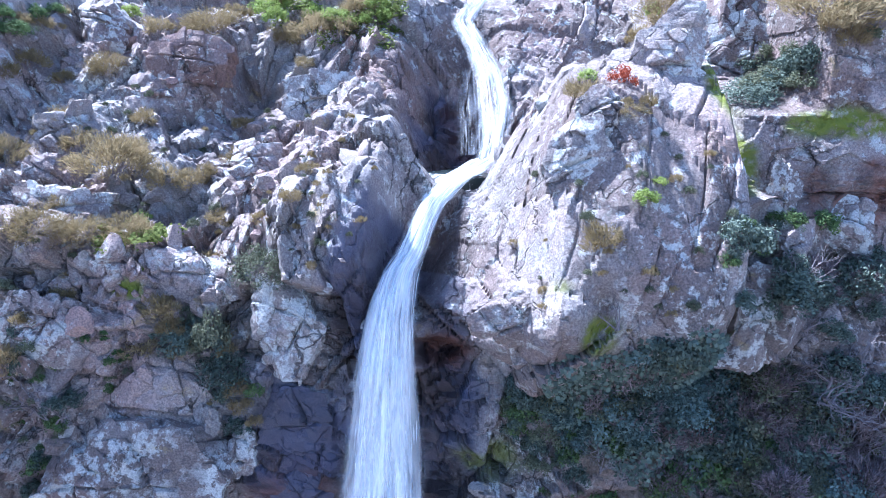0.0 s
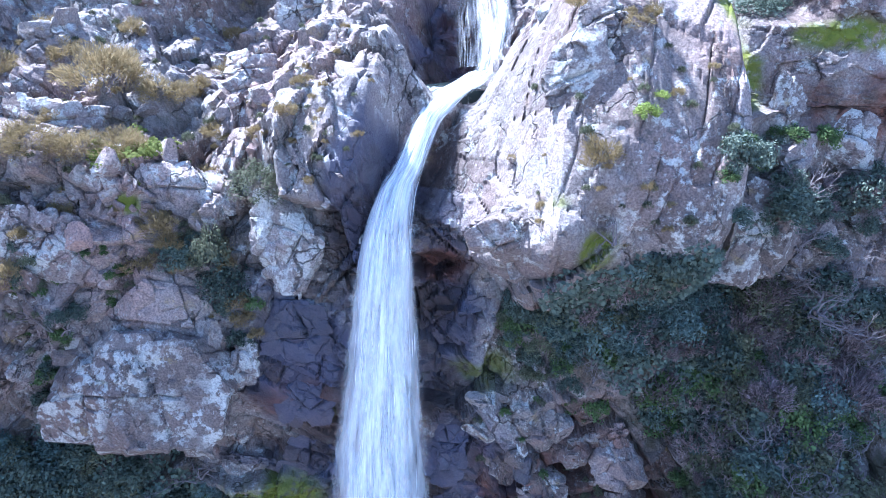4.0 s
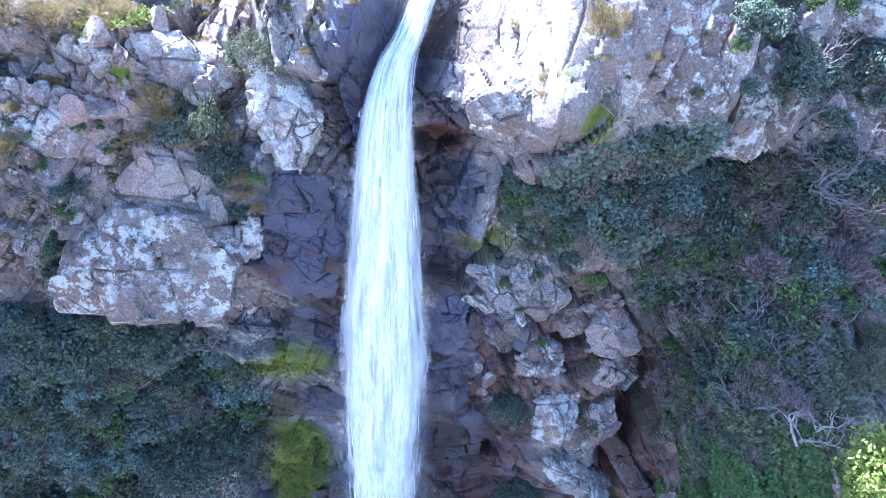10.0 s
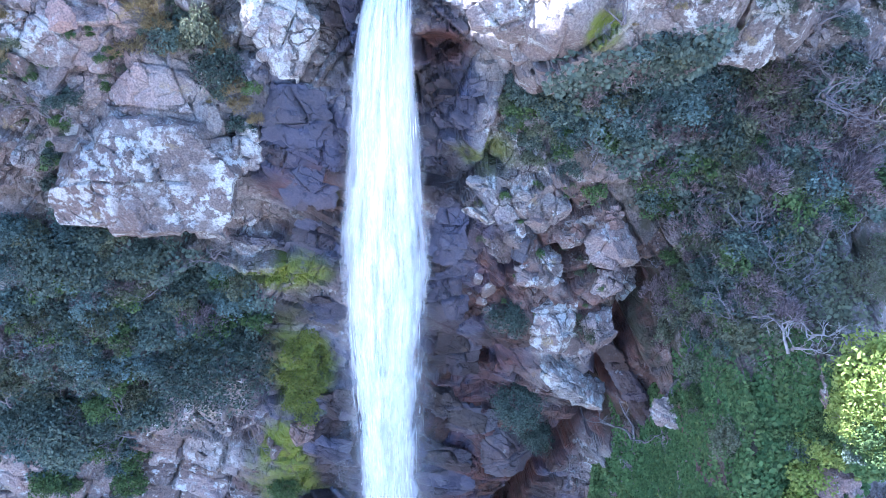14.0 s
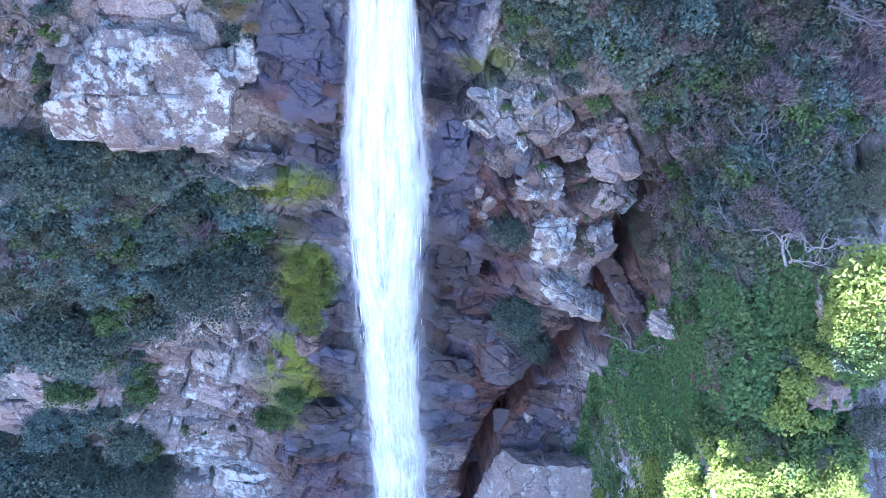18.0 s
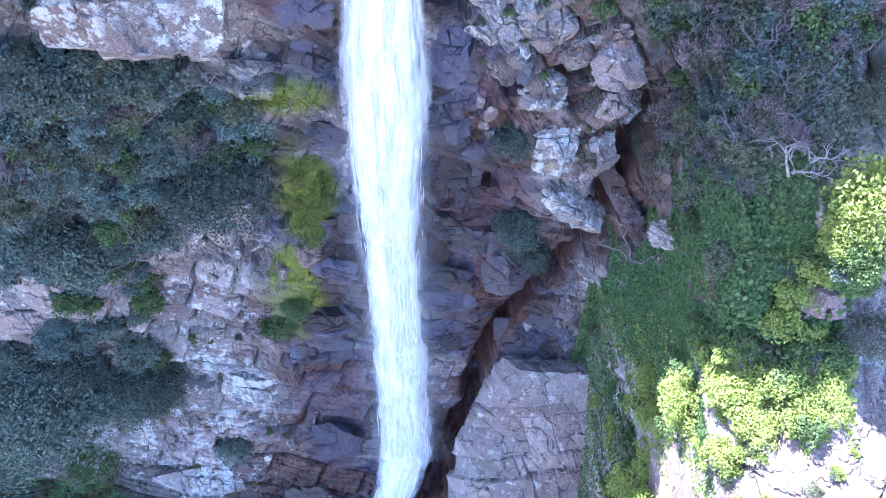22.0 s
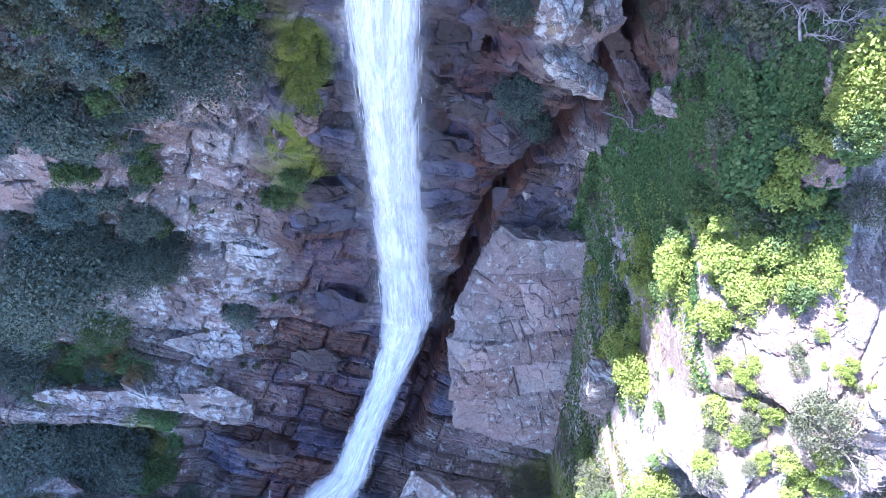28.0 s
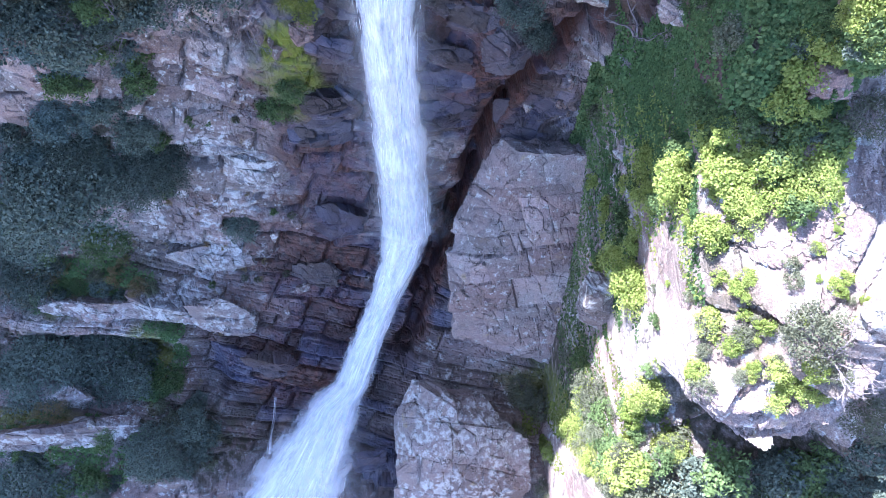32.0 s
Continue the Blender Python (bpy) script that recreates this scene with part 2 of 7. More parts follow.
def surface(x, s):
    """Height of the rock over the sheet, in metres, and a shade from 0 to 1 for every block of it."""
    lead = spur(x, s)
    x0, x = x, x + 0.8 * np.where(x > 0, lead, 0)  # joints keep their size on the steep side of the spur
    wx = x + 0.35 * fbm(x * 0.4, s * 0.4, 3, 3) + 0.03 * fbm(x * 3, s * 3, 13, 2)
    ws = s + 0.35 * fbm(x * 0.4, s * 0.4, 23, 3) + 0.03 * fbm(x * 3, s * 3, 33, 2)
    ragged = 0.8 * fbm(x * 0.7, s * 0.7, 45, 3)
    near = np.clip(1 - (np.abs(x0) - 30) / 30, 0, 1)
    slab = smooth_part(x0, s)
    # blocky granite of the upper cliff
    block = facets(wx, ws, 2.1, 1.0, 35, 61, 0.30, 0.42, 0.14, 0.035)
    mid = facets(wx, ws, 0.80, 1.35, -50, 71, 0.42, 0.26, 0.10, 0.06)
    fine = facets(wx, ws, 0.30, 1.3, 25, 91, 0.42, 0.11, 0.035, 0.12)
    h = block + mid + fine
    shade = 0.5 + 0.5 * facets(wx, ws, 0.80, 1.35, -50, 71, 0, 1.0, 0) + 0.35 * facets(wx, ws, 2.1, 1.0, 35, 61, 0, 1.0, 0)

    def blend(weight, other, tint):
        return h + weight * (other - h), shade + weight * (tint - shade)

    # steep leaning ribs of the buttress
    a, t = beds(wx, ws, 1.05, 2.4, 106, 85, 0.26, 0.24, 0.08, 0.04)
    h, shade = blend(np.clip((x0 - 2.2 + ragged) / 0.3, 0, 1) * np.clip((8.5 - s) / 1, 0, 1), 0.3 * a + 0.6 * fine + 0.8 * facets(wx, ws, 0.95, 2.0, 106, 89, 0.34, 0.20, 0.06, 0.05), t)
    # sunlit slope beside the lip, with cracks that run up and across it
    a, t = beds(wx, ws, 0.55, 0.9, -38, 185, 0.25, 0.16, 0.10, 0.035)
    h, shade = blend(np.clip((x0 - 0.1) / 0.3, 0, 1) * np.clip((2.6 - 0.35 * s - x0) / 0.3, 0, 1) * np.clip((s + 2.5) / 0.5, 0, 1) * np.clip((3.2 - s) / 0.3, 0, 1), a + 0.4 * fine, t)
    # tilted slabs of the outcrop beside the fall
    a, t = beds(wx, ws, 0.75, 1.5, 52, 285, 0.40, 0.42, 0.16, 0.05)
    h, shade = blend(np.clip((x0 - 0.5) / 0.3, 0, 1) * np.clip((s - 6.3 + ragged) / 0.4, 0, 1) * np.clip((14.2 - s) / 0.5, 0, 1), a + 0.8 * fine, t)
    # thin beds of the lower cliff
    lx, ls = x + 0.4 * (wx - x), s + 0.4 * (ws - s)
    a, t = beds(lx, ls, 0.85, 2.0, 12, 385, 0.14, 0.46, 0.24, 0.06, 0.28)
    b, _ = beds(lx, ls, 0.26, 0.75, 14, 387, 0.16, 0.10, 0.06, 0.03, 0.04)
    low = np.clip((s - 16.5 + ragged) / 0.5, 0, 1)
    h, shade = blend(low * np.clip((6 - x0) / 2, 0, 1), a + b, t)
    b, t = beds(lx, ls, 0.32, 1.3, 7, 487, 0.25, 0.22, 0.12, 0.035, 0.06)
    h, shade = blend(np.clip((x0 + 0.6) / 0.4, 0, 1) * np.clip((s - 13.2) / 0.5, 0, 1) * np.clip((22.5 - s) / 1.5, 0, 1) * np.clip((4.6 - x0 + 0.4 * ragged) / 0.4, 0, 1), 0.7 * a + b, t)
    # wide polished panels, wet walls and the slab at the foot
    polish = np.clip((s - 3.6) / 0.6, 0, 1)  # joints stay closed on the dry rock above
    a, t = beds(wx, ws, 1.05, 1.35, 18, 587, 0.10, 0.08 + 0.08 * polish, 0.055 + 0.075 * polish, 0.03)
    b, _ = beds(wx, ws, 0.42, 0.8, 30, 589, 0.12, 0.05, 0.015 + 0.03 * polish, 0.022)
    h, shade = blend(np.clip(slab * 1.6, 0, 1), a + b, t)
    # strata of the spur
    a, t = beds(wx, ws, 0.62, 2.4, -24, 687, 0.34, 0.40, 0.22, 0.06, 0.12)
    h, shade = blend(np.clip((lead - 3.0) / 1.5, 0, 1), a + 0.8 * fine, t)
    h = forms(x0, s) + lead + 0.7 * fbm(x * 0.22, s * 0.22, 51, 3) + near * h
    h = h + near * (0.04 * fbm(x * 2.3, s * 2.3, 101, 3) + 0.02 * fbm(x * 11, s * 11, 111, 2))
    return h, np.clip(shade, 0, 1)


def relief(x, s):
    return surface(x, s)[0]


def lay(x, s, h):
    """World place of points at height h over the sheet."""
    y, z, ny, nz = profile(s)
    w, front = wall(x, s)
    h = h * (1 - 0.6 * w)
    y = y - w * np.maximum(y - front, 0)
    ny, nz = ny - w * (1 + ny), nz * (1 - w)
    return np.stack([x, y + ny * h, z + nz * h], -1)


def place(x, s):
    return lay(x, s, relief(x, s))


def on_rock(x, s, lift=0.0):
    p = place(np.array([x], float), np.array([s], float))
    _, _, ny, nz = profile(np.array([s], float))
    return Vector(p[0]) + lift * Vector((0, ny[0], nz[0]))


# ---- surface end ----


# ---- materials ----
def nodes_of(name):
    m = bpy.data.materials.new(name)
    m.use_nodes = True
    return m, m.node_tree, m.node_tree.nodes["Principled BSDF"]


class Graph:
    """Short calls for the node tree of one material."""

    def __init__(self, name):
        self.m, self.t, self.out = nodes_of(name)
        self.pos = self.add("ShaderNodeNewGeometry").outputs["Position"]

    def add(self, kind, **inputs):
        n = self.t.nodes.new(kind)
        for k, v in inputs.items():
            self.put(n.inputs[k.replace("_", " ")], v)
        return n

    def put(self, socket, v):
        if isinstance(v, bpy.types.NodeSocket):
            self.t.links.new(v, socket)
        elif isinstance(v, tuple) and len(v) == 3 and socket.type == "RGBA":
            socket.default_value = (*v, 1)
        else:
            socket.default_value = v

    def noise(self, scale, detail=6.0, rough=0.6, at=None):
        return self.add("ShaderNodeTexNoise", Vector=at or self.pos, Scale=scale, Detail=detail, Roughness=rough).outputs["Fac"]

    def ramp(self, value, low, high, a=0.0, b=1.0):
        n = self.add("ShaderNodeMapRange", Value=value)
        n.inputs["From Min"].default_value, n.inputs["From Max"].default_value = low, high
        n.inputs["To Min"].default_value, n.inputs["To Max"].default_value = a, b
        return n.outputs["Result"]

    def mix(self, fac, a, b, how="MIX"):
        n = self.t.nodes.new("ShaderNodeMix")
        n.data_type, n.blend_type = "RGBA", how
        self.put(n.inputs[0], fac), self.put(n.inputs[6], a), self.put(n.inputs[7], b)
        return n.outputs[2]

    def sums(self, how, a, b):
        n = self.t.nodes.new("ShaderNodeMath")
        n.operation = how
        self.put(n.inputs[0], a), self.put(n.inputs[1], b)
        return n.outputs[0]

    def attr(self, name):
        n = self.t.nodes.new("ShaderNodeAttribute")
        n.attribute_name = name
        return n.outputs["Fac"]

    def chips(self, scale):
        """Flat chips of broken rock, each tilted its own way."""
        v = self.add("ShaderNodeVectorMath", Vector=self.pos)
        v.operation = "SCALE"
        v.inputs["Scale"].default_value = scale
        cell = self.add("ShaderNodeTexVoronoi", Vector=v.outputs[0], Scale=1.0)
        off = self.t.nodes.new("ShaderNodeVectorMath")
        off.operation = "SUBTRACT"
        self.put(off.inputs[0], v.outputs[0]), self.put(off.inputs[1], cell.outputs["Position"])
        lean = self.t.nodes.new("ShaderNodeVectorMath")
        lean.operation = "SUBTRACT"
        self.put(lean.inputs[0], cell.outputs["Color"])
        lean.inputs[1].default_value = (0.5, 0.5, 0.5)
        dot = self.t.nodes.new("ShaderNodeVectorMath")
        dot.operation = "DOT_PRODUCT"
        self.put(dot.inputs[0], off.outputs[0]), self.put(dot.inputs[1], lean.outputs[0])
        return self.sums("MULTIPLY", dot.outputs["Value"], 4.5 / scale)

    def bumps(self, height, strength, distance):
        n = self.add("ShaderNodeBump", Height=height, Strength=strength, Distance=distance)
        self.put(self.out.inputs["Normal"], n.outputs["Normal"])

    def finish(self, colour, rough, spec=0.4):
        self.put(self.out.inputs["Base Color"], colour)
        self.put(self.out.inputs["Roughness"], rough)
        self.out.inputs["Specular IOR Level"].default_value = spec
        return self.m


def rock_material(name, tint, lichen=0.5, shade=1.0, soak=0.0):
    g = Graph(name)
    broad = g.noise(0.33, 4)
    mid = g.noise(1.7, 8, 0.65)
    grain = g.noise(26.0, 4, 0.7)
    pink = tuple(c * shade for c in (0.44 * tint[0], 0.325 * tint[1], 0.29 * tint[2]))
    grey = tuple(c * shade for c in (0.37, 0.34, 0.325))
    warm = tuple(c * shade for c in (0.41, 0.30, 0.20))
    col = g.mix(g.ramp(broad, 0.38, 0.62), grey, pink)
    col = g.mix(g.ramp(mid, 0.55, 0.72, 0, 0.6), col, warm)
    col = g.mix(g.ramp(grain, 0.38, 0.62, 0.7, 0.0), col, (0.10, 0.085, 0.09))
    block = g.attr("tone")
    col = g.mix(g.ramp(block, 0.2, 0.7, 0.75, 0.0), col, g.mix(1.0, col, (0.42, 0.37, 0.36), "MULTIPLY"))
    # pale crusts of lichen, in patches and in dots
    more = g.sums("MULTIPLY", g.attr("crust"), g.ramp(block, 0.3, 0.6))
    crust = g.ramp(g.sums("ADD", g.noise(2.9, 10, 0.72), g.sums("MULTIPLY", more, 0.045)), 0.62 - 0.12 * lichen, 0.67 - 0.12 * lichen)
    crust = g.sums("MULTIPLY", crust, g.sums("MAXIMUM", g.ramp(g.noise(0.55, 3), 0.40, 0.52), more))
    col = g.mix(g.sums("MULTIPLY", crust, 0.85), col, g.mix(g.ramp(grain, 0.4, 0.6), (0.40, 0.41, 0.40), (0.66, 0.66, 0.63)))
    dots = g.add("ShaderNodeTexVoronoi", Vector=g.pos, Scale=6.0).outputs["Distance"]
    dot = g.sums("MULTIPLY", g.ramp(dots, 0.26, 0.16), g.ramp(g.noise(0.8, 4), 0.5, 0.6))
    col = g.mix(g.sums("MULTIPLY", dot, 0.35), col, (0.56, 0.56, 0.54))
    speck = g.sums("MULTIPLY", g.ramp(g.noise(11.0, 7, 0.72), 0.55, 0.62), g.ramp(g.noise(0.9, 4), 0.42, 0.58))
    col = g.mix(g.sums("MULTIPLY", speck, 0.42), col, (0.62, 0.61, 0.57))
    dark = g.sums("MULTIPLY", g.ramp(g.noise(5.0, 8, 0.7), 0.57, 0.64), g.ramp(g.noise(0.7, 3), 0.45, 0.6))
    col = g.mix(g.sums("MULTIPLY", dark, 0.7), col, (0.07, 0.07, 0.065))
    gold = g.sums("MULTIPLY", g.ramp(g.noise(1.3, 6, 0.6), 0.64, 0.70), g.ramp(grain, 0.35, 0.6))
    col = g.mix(g.sums("MULTIPLY", gold, 0.55), col, (0.36, 0.27, 0.08))
    warp = g.add("ShaderNodeVectorMath", **{"Vector": g.pos})
    warp.operation = "ADD"
    g.put(warp.inputs[1], g.add("ShaderNodeTexNoise", Vector=g.pos, Scale=1.6, Detail=4.0).outputs["Color"])
    joint = g.t.nodes.new("ShaderNodeTexVoronoi")
    joint.feature = "DISTANCE_TO_EDGE"
    g.put(joint.inputs["Vector"], warp.outputs[0])
    joint.inputs["Scale"].default_value = 1.1
    line = g.sums("MULTIPLY", g.ramp(joint.outputs["Distance"], 0.03, 0.008), g.ramp(g.noise(0.9, 3), 0.5, 0.6))
    col = g.mix(g.sums("MULTIPLY", line, 0.75), col, (0.05, 0.045, 0.045))
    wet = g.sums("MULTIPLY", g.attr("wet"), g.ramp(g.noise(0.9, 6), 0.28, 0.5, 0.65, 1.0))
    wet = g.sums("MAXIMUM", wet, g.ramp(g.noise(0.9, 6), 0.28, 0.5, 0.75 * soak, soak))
    # blue stands in for the sky's sheen on wet faces, put into the colour
    sheen_film = g.mix(g.ramp(g.sums("ADD", block, g.sums("MULTIPLY", g.noise(1.1, 5), 0.5)), 0.55, 0.95), (0.030, 0.022, 0.022), (0.062, 0.072, 0.128))
    soaked = g.mix(0.72, g.mix(1.0, col, (0.30, 0.28, 0.34), "MULTIPLY"), sheen_film)
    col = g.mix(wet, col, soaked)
    rust_dark = g.sums("MULTIPLY", g.attr("rust_dark"), g.ramp(g.noise(1.4, 7, 0.65), 0.3, 0.58, 0.4, 1.0))
    # the brown-black end also darkens the cleft and the gaps of the outcrop
    col = g.mix(g.sums("MULTIPLY", rust_dark, 0.92), col, g.mix(g.ramp(g.noise(2.6, 7, 0.65), 0.35, 0.65), (0.026, 0.013, 0.011), (0.17, 0.068, 0.045)))
    soil = g.sums("MULTIPLY", g.attr("soil"), g.ramp(g.noise(2.2, 6), 0.36, 0.56, 0.0, 1.0))
    col = g.mix(soil, col, (0.055, 0.05, 0.03))
    moss = g.sums("MULTIPLY", g.attr("moss"), g.ramp(g.noise(3.0, 8, 0.7), 0.34, 0.5))
    col = g.mix(moss, col, g.mix(g.noise(5.0), (0.07, 0.10, 0.012), (0.22, 0.24, 0.025)))
    rough = g.ramp(wet, 0.2, 1.0, 0.9, 0.27)
    chips = g.sums("ADD", g.chips(3.2), g.sums("MULTIPLY", g.chips(8.5), 0.5))
    height = g.sums("ADD", g.sums("ADD", g.sums("MULTIPLY", g.noise(9.0, 10, 0.75), 0.55), g.sums("MULTIPLY", grain, 0.3)), g.sums("MULTIPLY", line, -0.8))
    g.bumps(g.sums("ADD", height, chips), 1.0, 0.10)
    return g.finish(col, rough)


ROCK = rock_material("granite", (1.0, 1.0, 1.0), 0.62)
PALE = rock_material("lichened_granite", (0.95, 1.0, 1.02), 1.1, 1.0)
WET_ROCK = rock_material("wet_sheen_granite", (1.0, 1.0, 1.0), 0.15, 1.0, 0.95)
BROWN = rock_material("iron_stained_granite", (0.62, 0.42, 0.30), 0.1, 0.6, 0.55)
PINK = rock_material("pink_granite", (1.1, 0.98, 0.95), 0.3)
JOINTED = rock_material("jointed_granite", (0.98, 1.0, 1.03), 0.5, 1.3)


def leaf_material(name, a, b, through=0.35, rough=0.6):
    """Leaves: two greens that change from leaf to leaf and from plant to plant."""
    g = Graph(name)
    geo = g.add("ShaderNodeNewGeometry")
    info = g.add("ShaderNodeObjectInfo")
    fac = g.sums("ADD", g.sums("MULTIPLY", geo.outputs["Random Per Island"], 0.6), g.sums("MULTIPLY", info.outputs["Random"], 0.4))
    col = g.mix(fac, a, b)
    g.finish(col, min(0.8, rough + 0.15), 0.1)
    glow = g.add("ShaderNodeBsdfTranslucent", Color=col)
    mixer = g.add("ShaderNodeMixShader", Fac=through)
    g.t.links.new(g.out.outputs[0], mixer.inputs[1])
    g.t.links.new(glow.outputs[0], mixer.inputs[2])
    g.t.links.new(mixer.outputs[0], g.t.nodes["Material Output"].inputs["Surface"])
    return g.m


LEAF = {
    "tussock": leaf_material("dry_olive_leaf", (0.15, 0.115, 0.055), (0.36, 0.285, 0.16)),
    "dark": leaf_material("dark_leaf", (0.022, 0.032, 0.027), (0.18, 0.225, 0.18), 0.2, 0.5),
    "green": leaf_material("mid_green_leaf", (0.024, 0.045, 0.019), (0.18, 0.255, 0.10), 0.3),
    "grey": leaf_material("grey_green_leaf", (0.06, 0.07, 0.045), (0.19, 0.20, 0.135), 0.3),
    "bright": leaf_material("yellow_green_leaf", (0.12, 0.18, 0.035), (0.40, 0.45, 0.14), 0.4),
    "olive": leaf_material("olive_leaf", (0.036, 0.042, 0.026), (0.23, 0.245, 0.16), 0.3),
    "blue": leaf_material("blue_green_leaf", (0.024, 0.042, 0.036), (0.20, 0.27, 0.25), 0.25, 0.5),
    "heather": leaf_material("heather_twig", (0.0446, 0.0371, 0.0371), (0.334, 0.264, 0.272), 0.2),
    "red": leaf_material("russet_leaf", (0.24, 0.05, 0.03), (0.42, 0.12, 0.06), 0.35),
    "ivy": leaf_material("creeper_leaf", (0.028, 0.058, 0.024), (0.14, 0.23, 0.09), 0.3, 0.45),
    "grass": leaf_material("grass_blade", (0.06, 0.09, 0.02), (0.20, 0.22, 0.06), 0.4),
}


def bark_material(name, a, b):
    g = Graph(name)
    n = g.noise(7.0, 6, 0.7)
    g.bumps(n, 0.6, 0.02)
    return g.finish(g.mix(g.ramp(n, 0.3, 0.7), a, b), 0.85, 0.2)


BARK = bark_material("grey_bark", (0.10, 0.09, 0.094), (0.27, 0.24, 0.25))
# lighter copy of the bark, with sunlight put into its colour
SUNLIT_BARK = bark_material("sunlit_twig", (0.24, 0.21, 0.20), (0.46, 0.42, 0.40))


def water_material(name, low, high, across, along, colour=(0.90, 0.94, 0.98), edge=True, peak=1.0, fade=0.05):
    """Falling water: white threads with gaps between them, drawn out along the fall."""
    g = Graph(name)
    uv = g.add("ShaderNodeUVMap").outputs[0]
    stretch = g.add("ShaderNodeMapping", Vector=uv, Scale=(across, along, 1.0)).outputs[0]
    loose = g.add("ShaderNodeMapping", Vector=uv, Scale=(across * 0.28, along * 0.35, 1.0)).outputs[0]
    n = g.sums("ADD", g.sums("MULTIPLY", g.noise(1.0, 5, 0.62, stretch), 0.65), g.sums("MULTIPLY", g.noise(1.0, 3, 0.5, loose), 0.35))
    cover = g.ramp(n, low, high, 0.0, peak)
    if edge:
        side = g.add("ShaderNodeSeparateXYZ", Vector=uv).outputs[0]
        far = g.sums("ABSOLUTE", g.sums("SUBTRACT", side, 0.5), 0.0)
        cover = g.sums("MULTIPLY", cover, g.ramp(g.sums("ADD", far, g.sums("MULTIPLY", g.sums("SUBTRACT", n, 0.5), 0.6)), 0.5, 0.28))
        start = g.add("ShaderNodeSeparateXYZ", Vector=uv).outputs[1]
        cover = g.sums("MULTIPLY", cover, g.ramp(start, 0.0, fade))
    g.finish(colour, 0.35, 0.3)
    glow = g.add("ShaderNodeBsdfTranslucent", Color=colour)
    body = g.add("ShaderNodeMixShader", Fac=0.35)
    g.t.links.new(g.out.outputs[0], body.inputs[1])
    g.t.links.new(glow.outputs[0], body.inputs[2])
    clear = g.add("ShaderNodeBsdfTransparent")
    mixer = g.add("ShaderNodeMixShader", Fac=cover)
    g.t.links.new(clear.outputs[0], mixer.inputs[1])
    g.t.links.new(body.outputs[0], mixer.inputs[2])
    g.t.links.new(mixer.outputs[0], g.t.nodes["Material Output"].inputs["Surface"])
    return g.m


WATER_BODY = water_material("falling_water", 0.25, 0.46, 10.0, 0.42)
WATER_VEIL = water_material("water_veil", 0.45, 0.62, 16.0, 0.55)
WATER_MIST = water_material("water_mist", 0.30, 0.95, 2.0, 0.25, (0.85, 0.9, 1.0), True, 0.25, 6.0)
WATER_THIN = water_material("thin_water", 0.40, 0.66, 13.0, 0.5, (0.80, 0.86, 0.92), True, 0.72)
WATER_FAINT = water_material("faint_water", 0.44, 0.75, 22.0, 0.9, (0.72, 0.78, 0.88), True, 0.4, 0.3)
FOAM = water_material("foam", 0.26, 0.46, 5.0, 1.2)


def pool_material():
    g = Graph("pool_water")
    n = g.noise(2.4, 5)
    foam = g.ramp(g.noise(1.1, 7, 0.7), 0.55, 0.66)
    g.bumps(n, 0.35, 0.06)
    return g.finish(g.mix(foam, (0.02, 0.03, 0.032), (0.7, 0.76, 0.8)), g.ramp(foam, 0, 1, 0.06, 0.5), 0.5)


POOL = pool_material()


# ---- building helpers ----
def mesh_of(name, verts, faces, material, smooth=False, uv=None):
    """A mesh from arrays; all faces have the same number of corners."""
    verts, faces = np.asarray(verts, np.float32), np.asarray(faces, np.int32)
    me = bpy.data.meshes.new(name)
    me.vertices.add(len(verts))
    me.vertices.foreach_set("co", verts.ravel())
    k = faces.shape[1]
    me.loops.add(faces.size)
    me.loops.foreach_set("vertex_index", faces.ravel())
    me.polygons.add(len(faces))
    me.polygons.foreach_set("loop_start", np.arange(0, faces.size, k, dtype=np.int32))
    me.polygons.foreach_set("use_smooth", np.full(len(faces), smooth))
    if uv is not None:
        layer = me.uv_layers.new(name="UVMap")
        layer.data.foreach_set("uv", np.asarray(uv, np.float32)[faces.ravel()].ravel())
    me.update(calc_edges=True)
    me.materials.append(material)
    return me


def part_of(name, me, parent, label="", kind=""):
    ob = new(name, me)
    ob.parent = parent
    return tagged(ob, label, "", "", kind)


def grid_faces(rows, cols):
    a = (np.arange(rows - 1)[:, None] * cols + np.arange(cols - 1)[None, :]).ravel()
    return np.stack([a, a + cols, a + cols + 1, a + 1], -1)


def tubes(paths, sides=5):
    """Vertices and faces of tapered rods; each path is a list of (point, radius)."""
    vs, fs, base = [], [], 0
    for path in paths:
        pts = np.array([p for p, _ in path], float)
        rad = np.array([r for _, r in path], float)
        way = np.gradient(pts, axis=0)
        way /= np.linalg.norm(way, axis=1, keepdims=True) + 1e-9
        ref = np.where(np.abs(way[:, 2:3]) > 0.9, np.array([[1.0, 0, 0]]), np.array([[0, 0, 1.0]]))
        a = np.cross(way, ref)
        a /= np.linalg.norm(a, axis=1, keepdims=True) + 1e-9
        b = np.cross(way, a)
        ang = np.linspace(0, 2 * np.pi, sides, endpoint=False)
        ring = pts[:, None] + rad[:, None, None] * (np.cos(ang)[None, :, None] * a[:, None] + np.sin(ang)[None, :, None] * b[:, None])
        vs.append(ring.reshape(-1, 3))
        n = len(pts)
        i, j = np.meshgrid(np.arange(n - 1), np.arange(sides), indexing="ij")
        k = (j + 1) % sides
        fs.append((base + np.stack([i * sides + j, i * sides + k, (i + 1) * sides + k, (i + 1) * sides + j], -1)).reshape(-1, 4))
        base += n * sides
    return np.concatenate(vs), np.concatenate(fs)


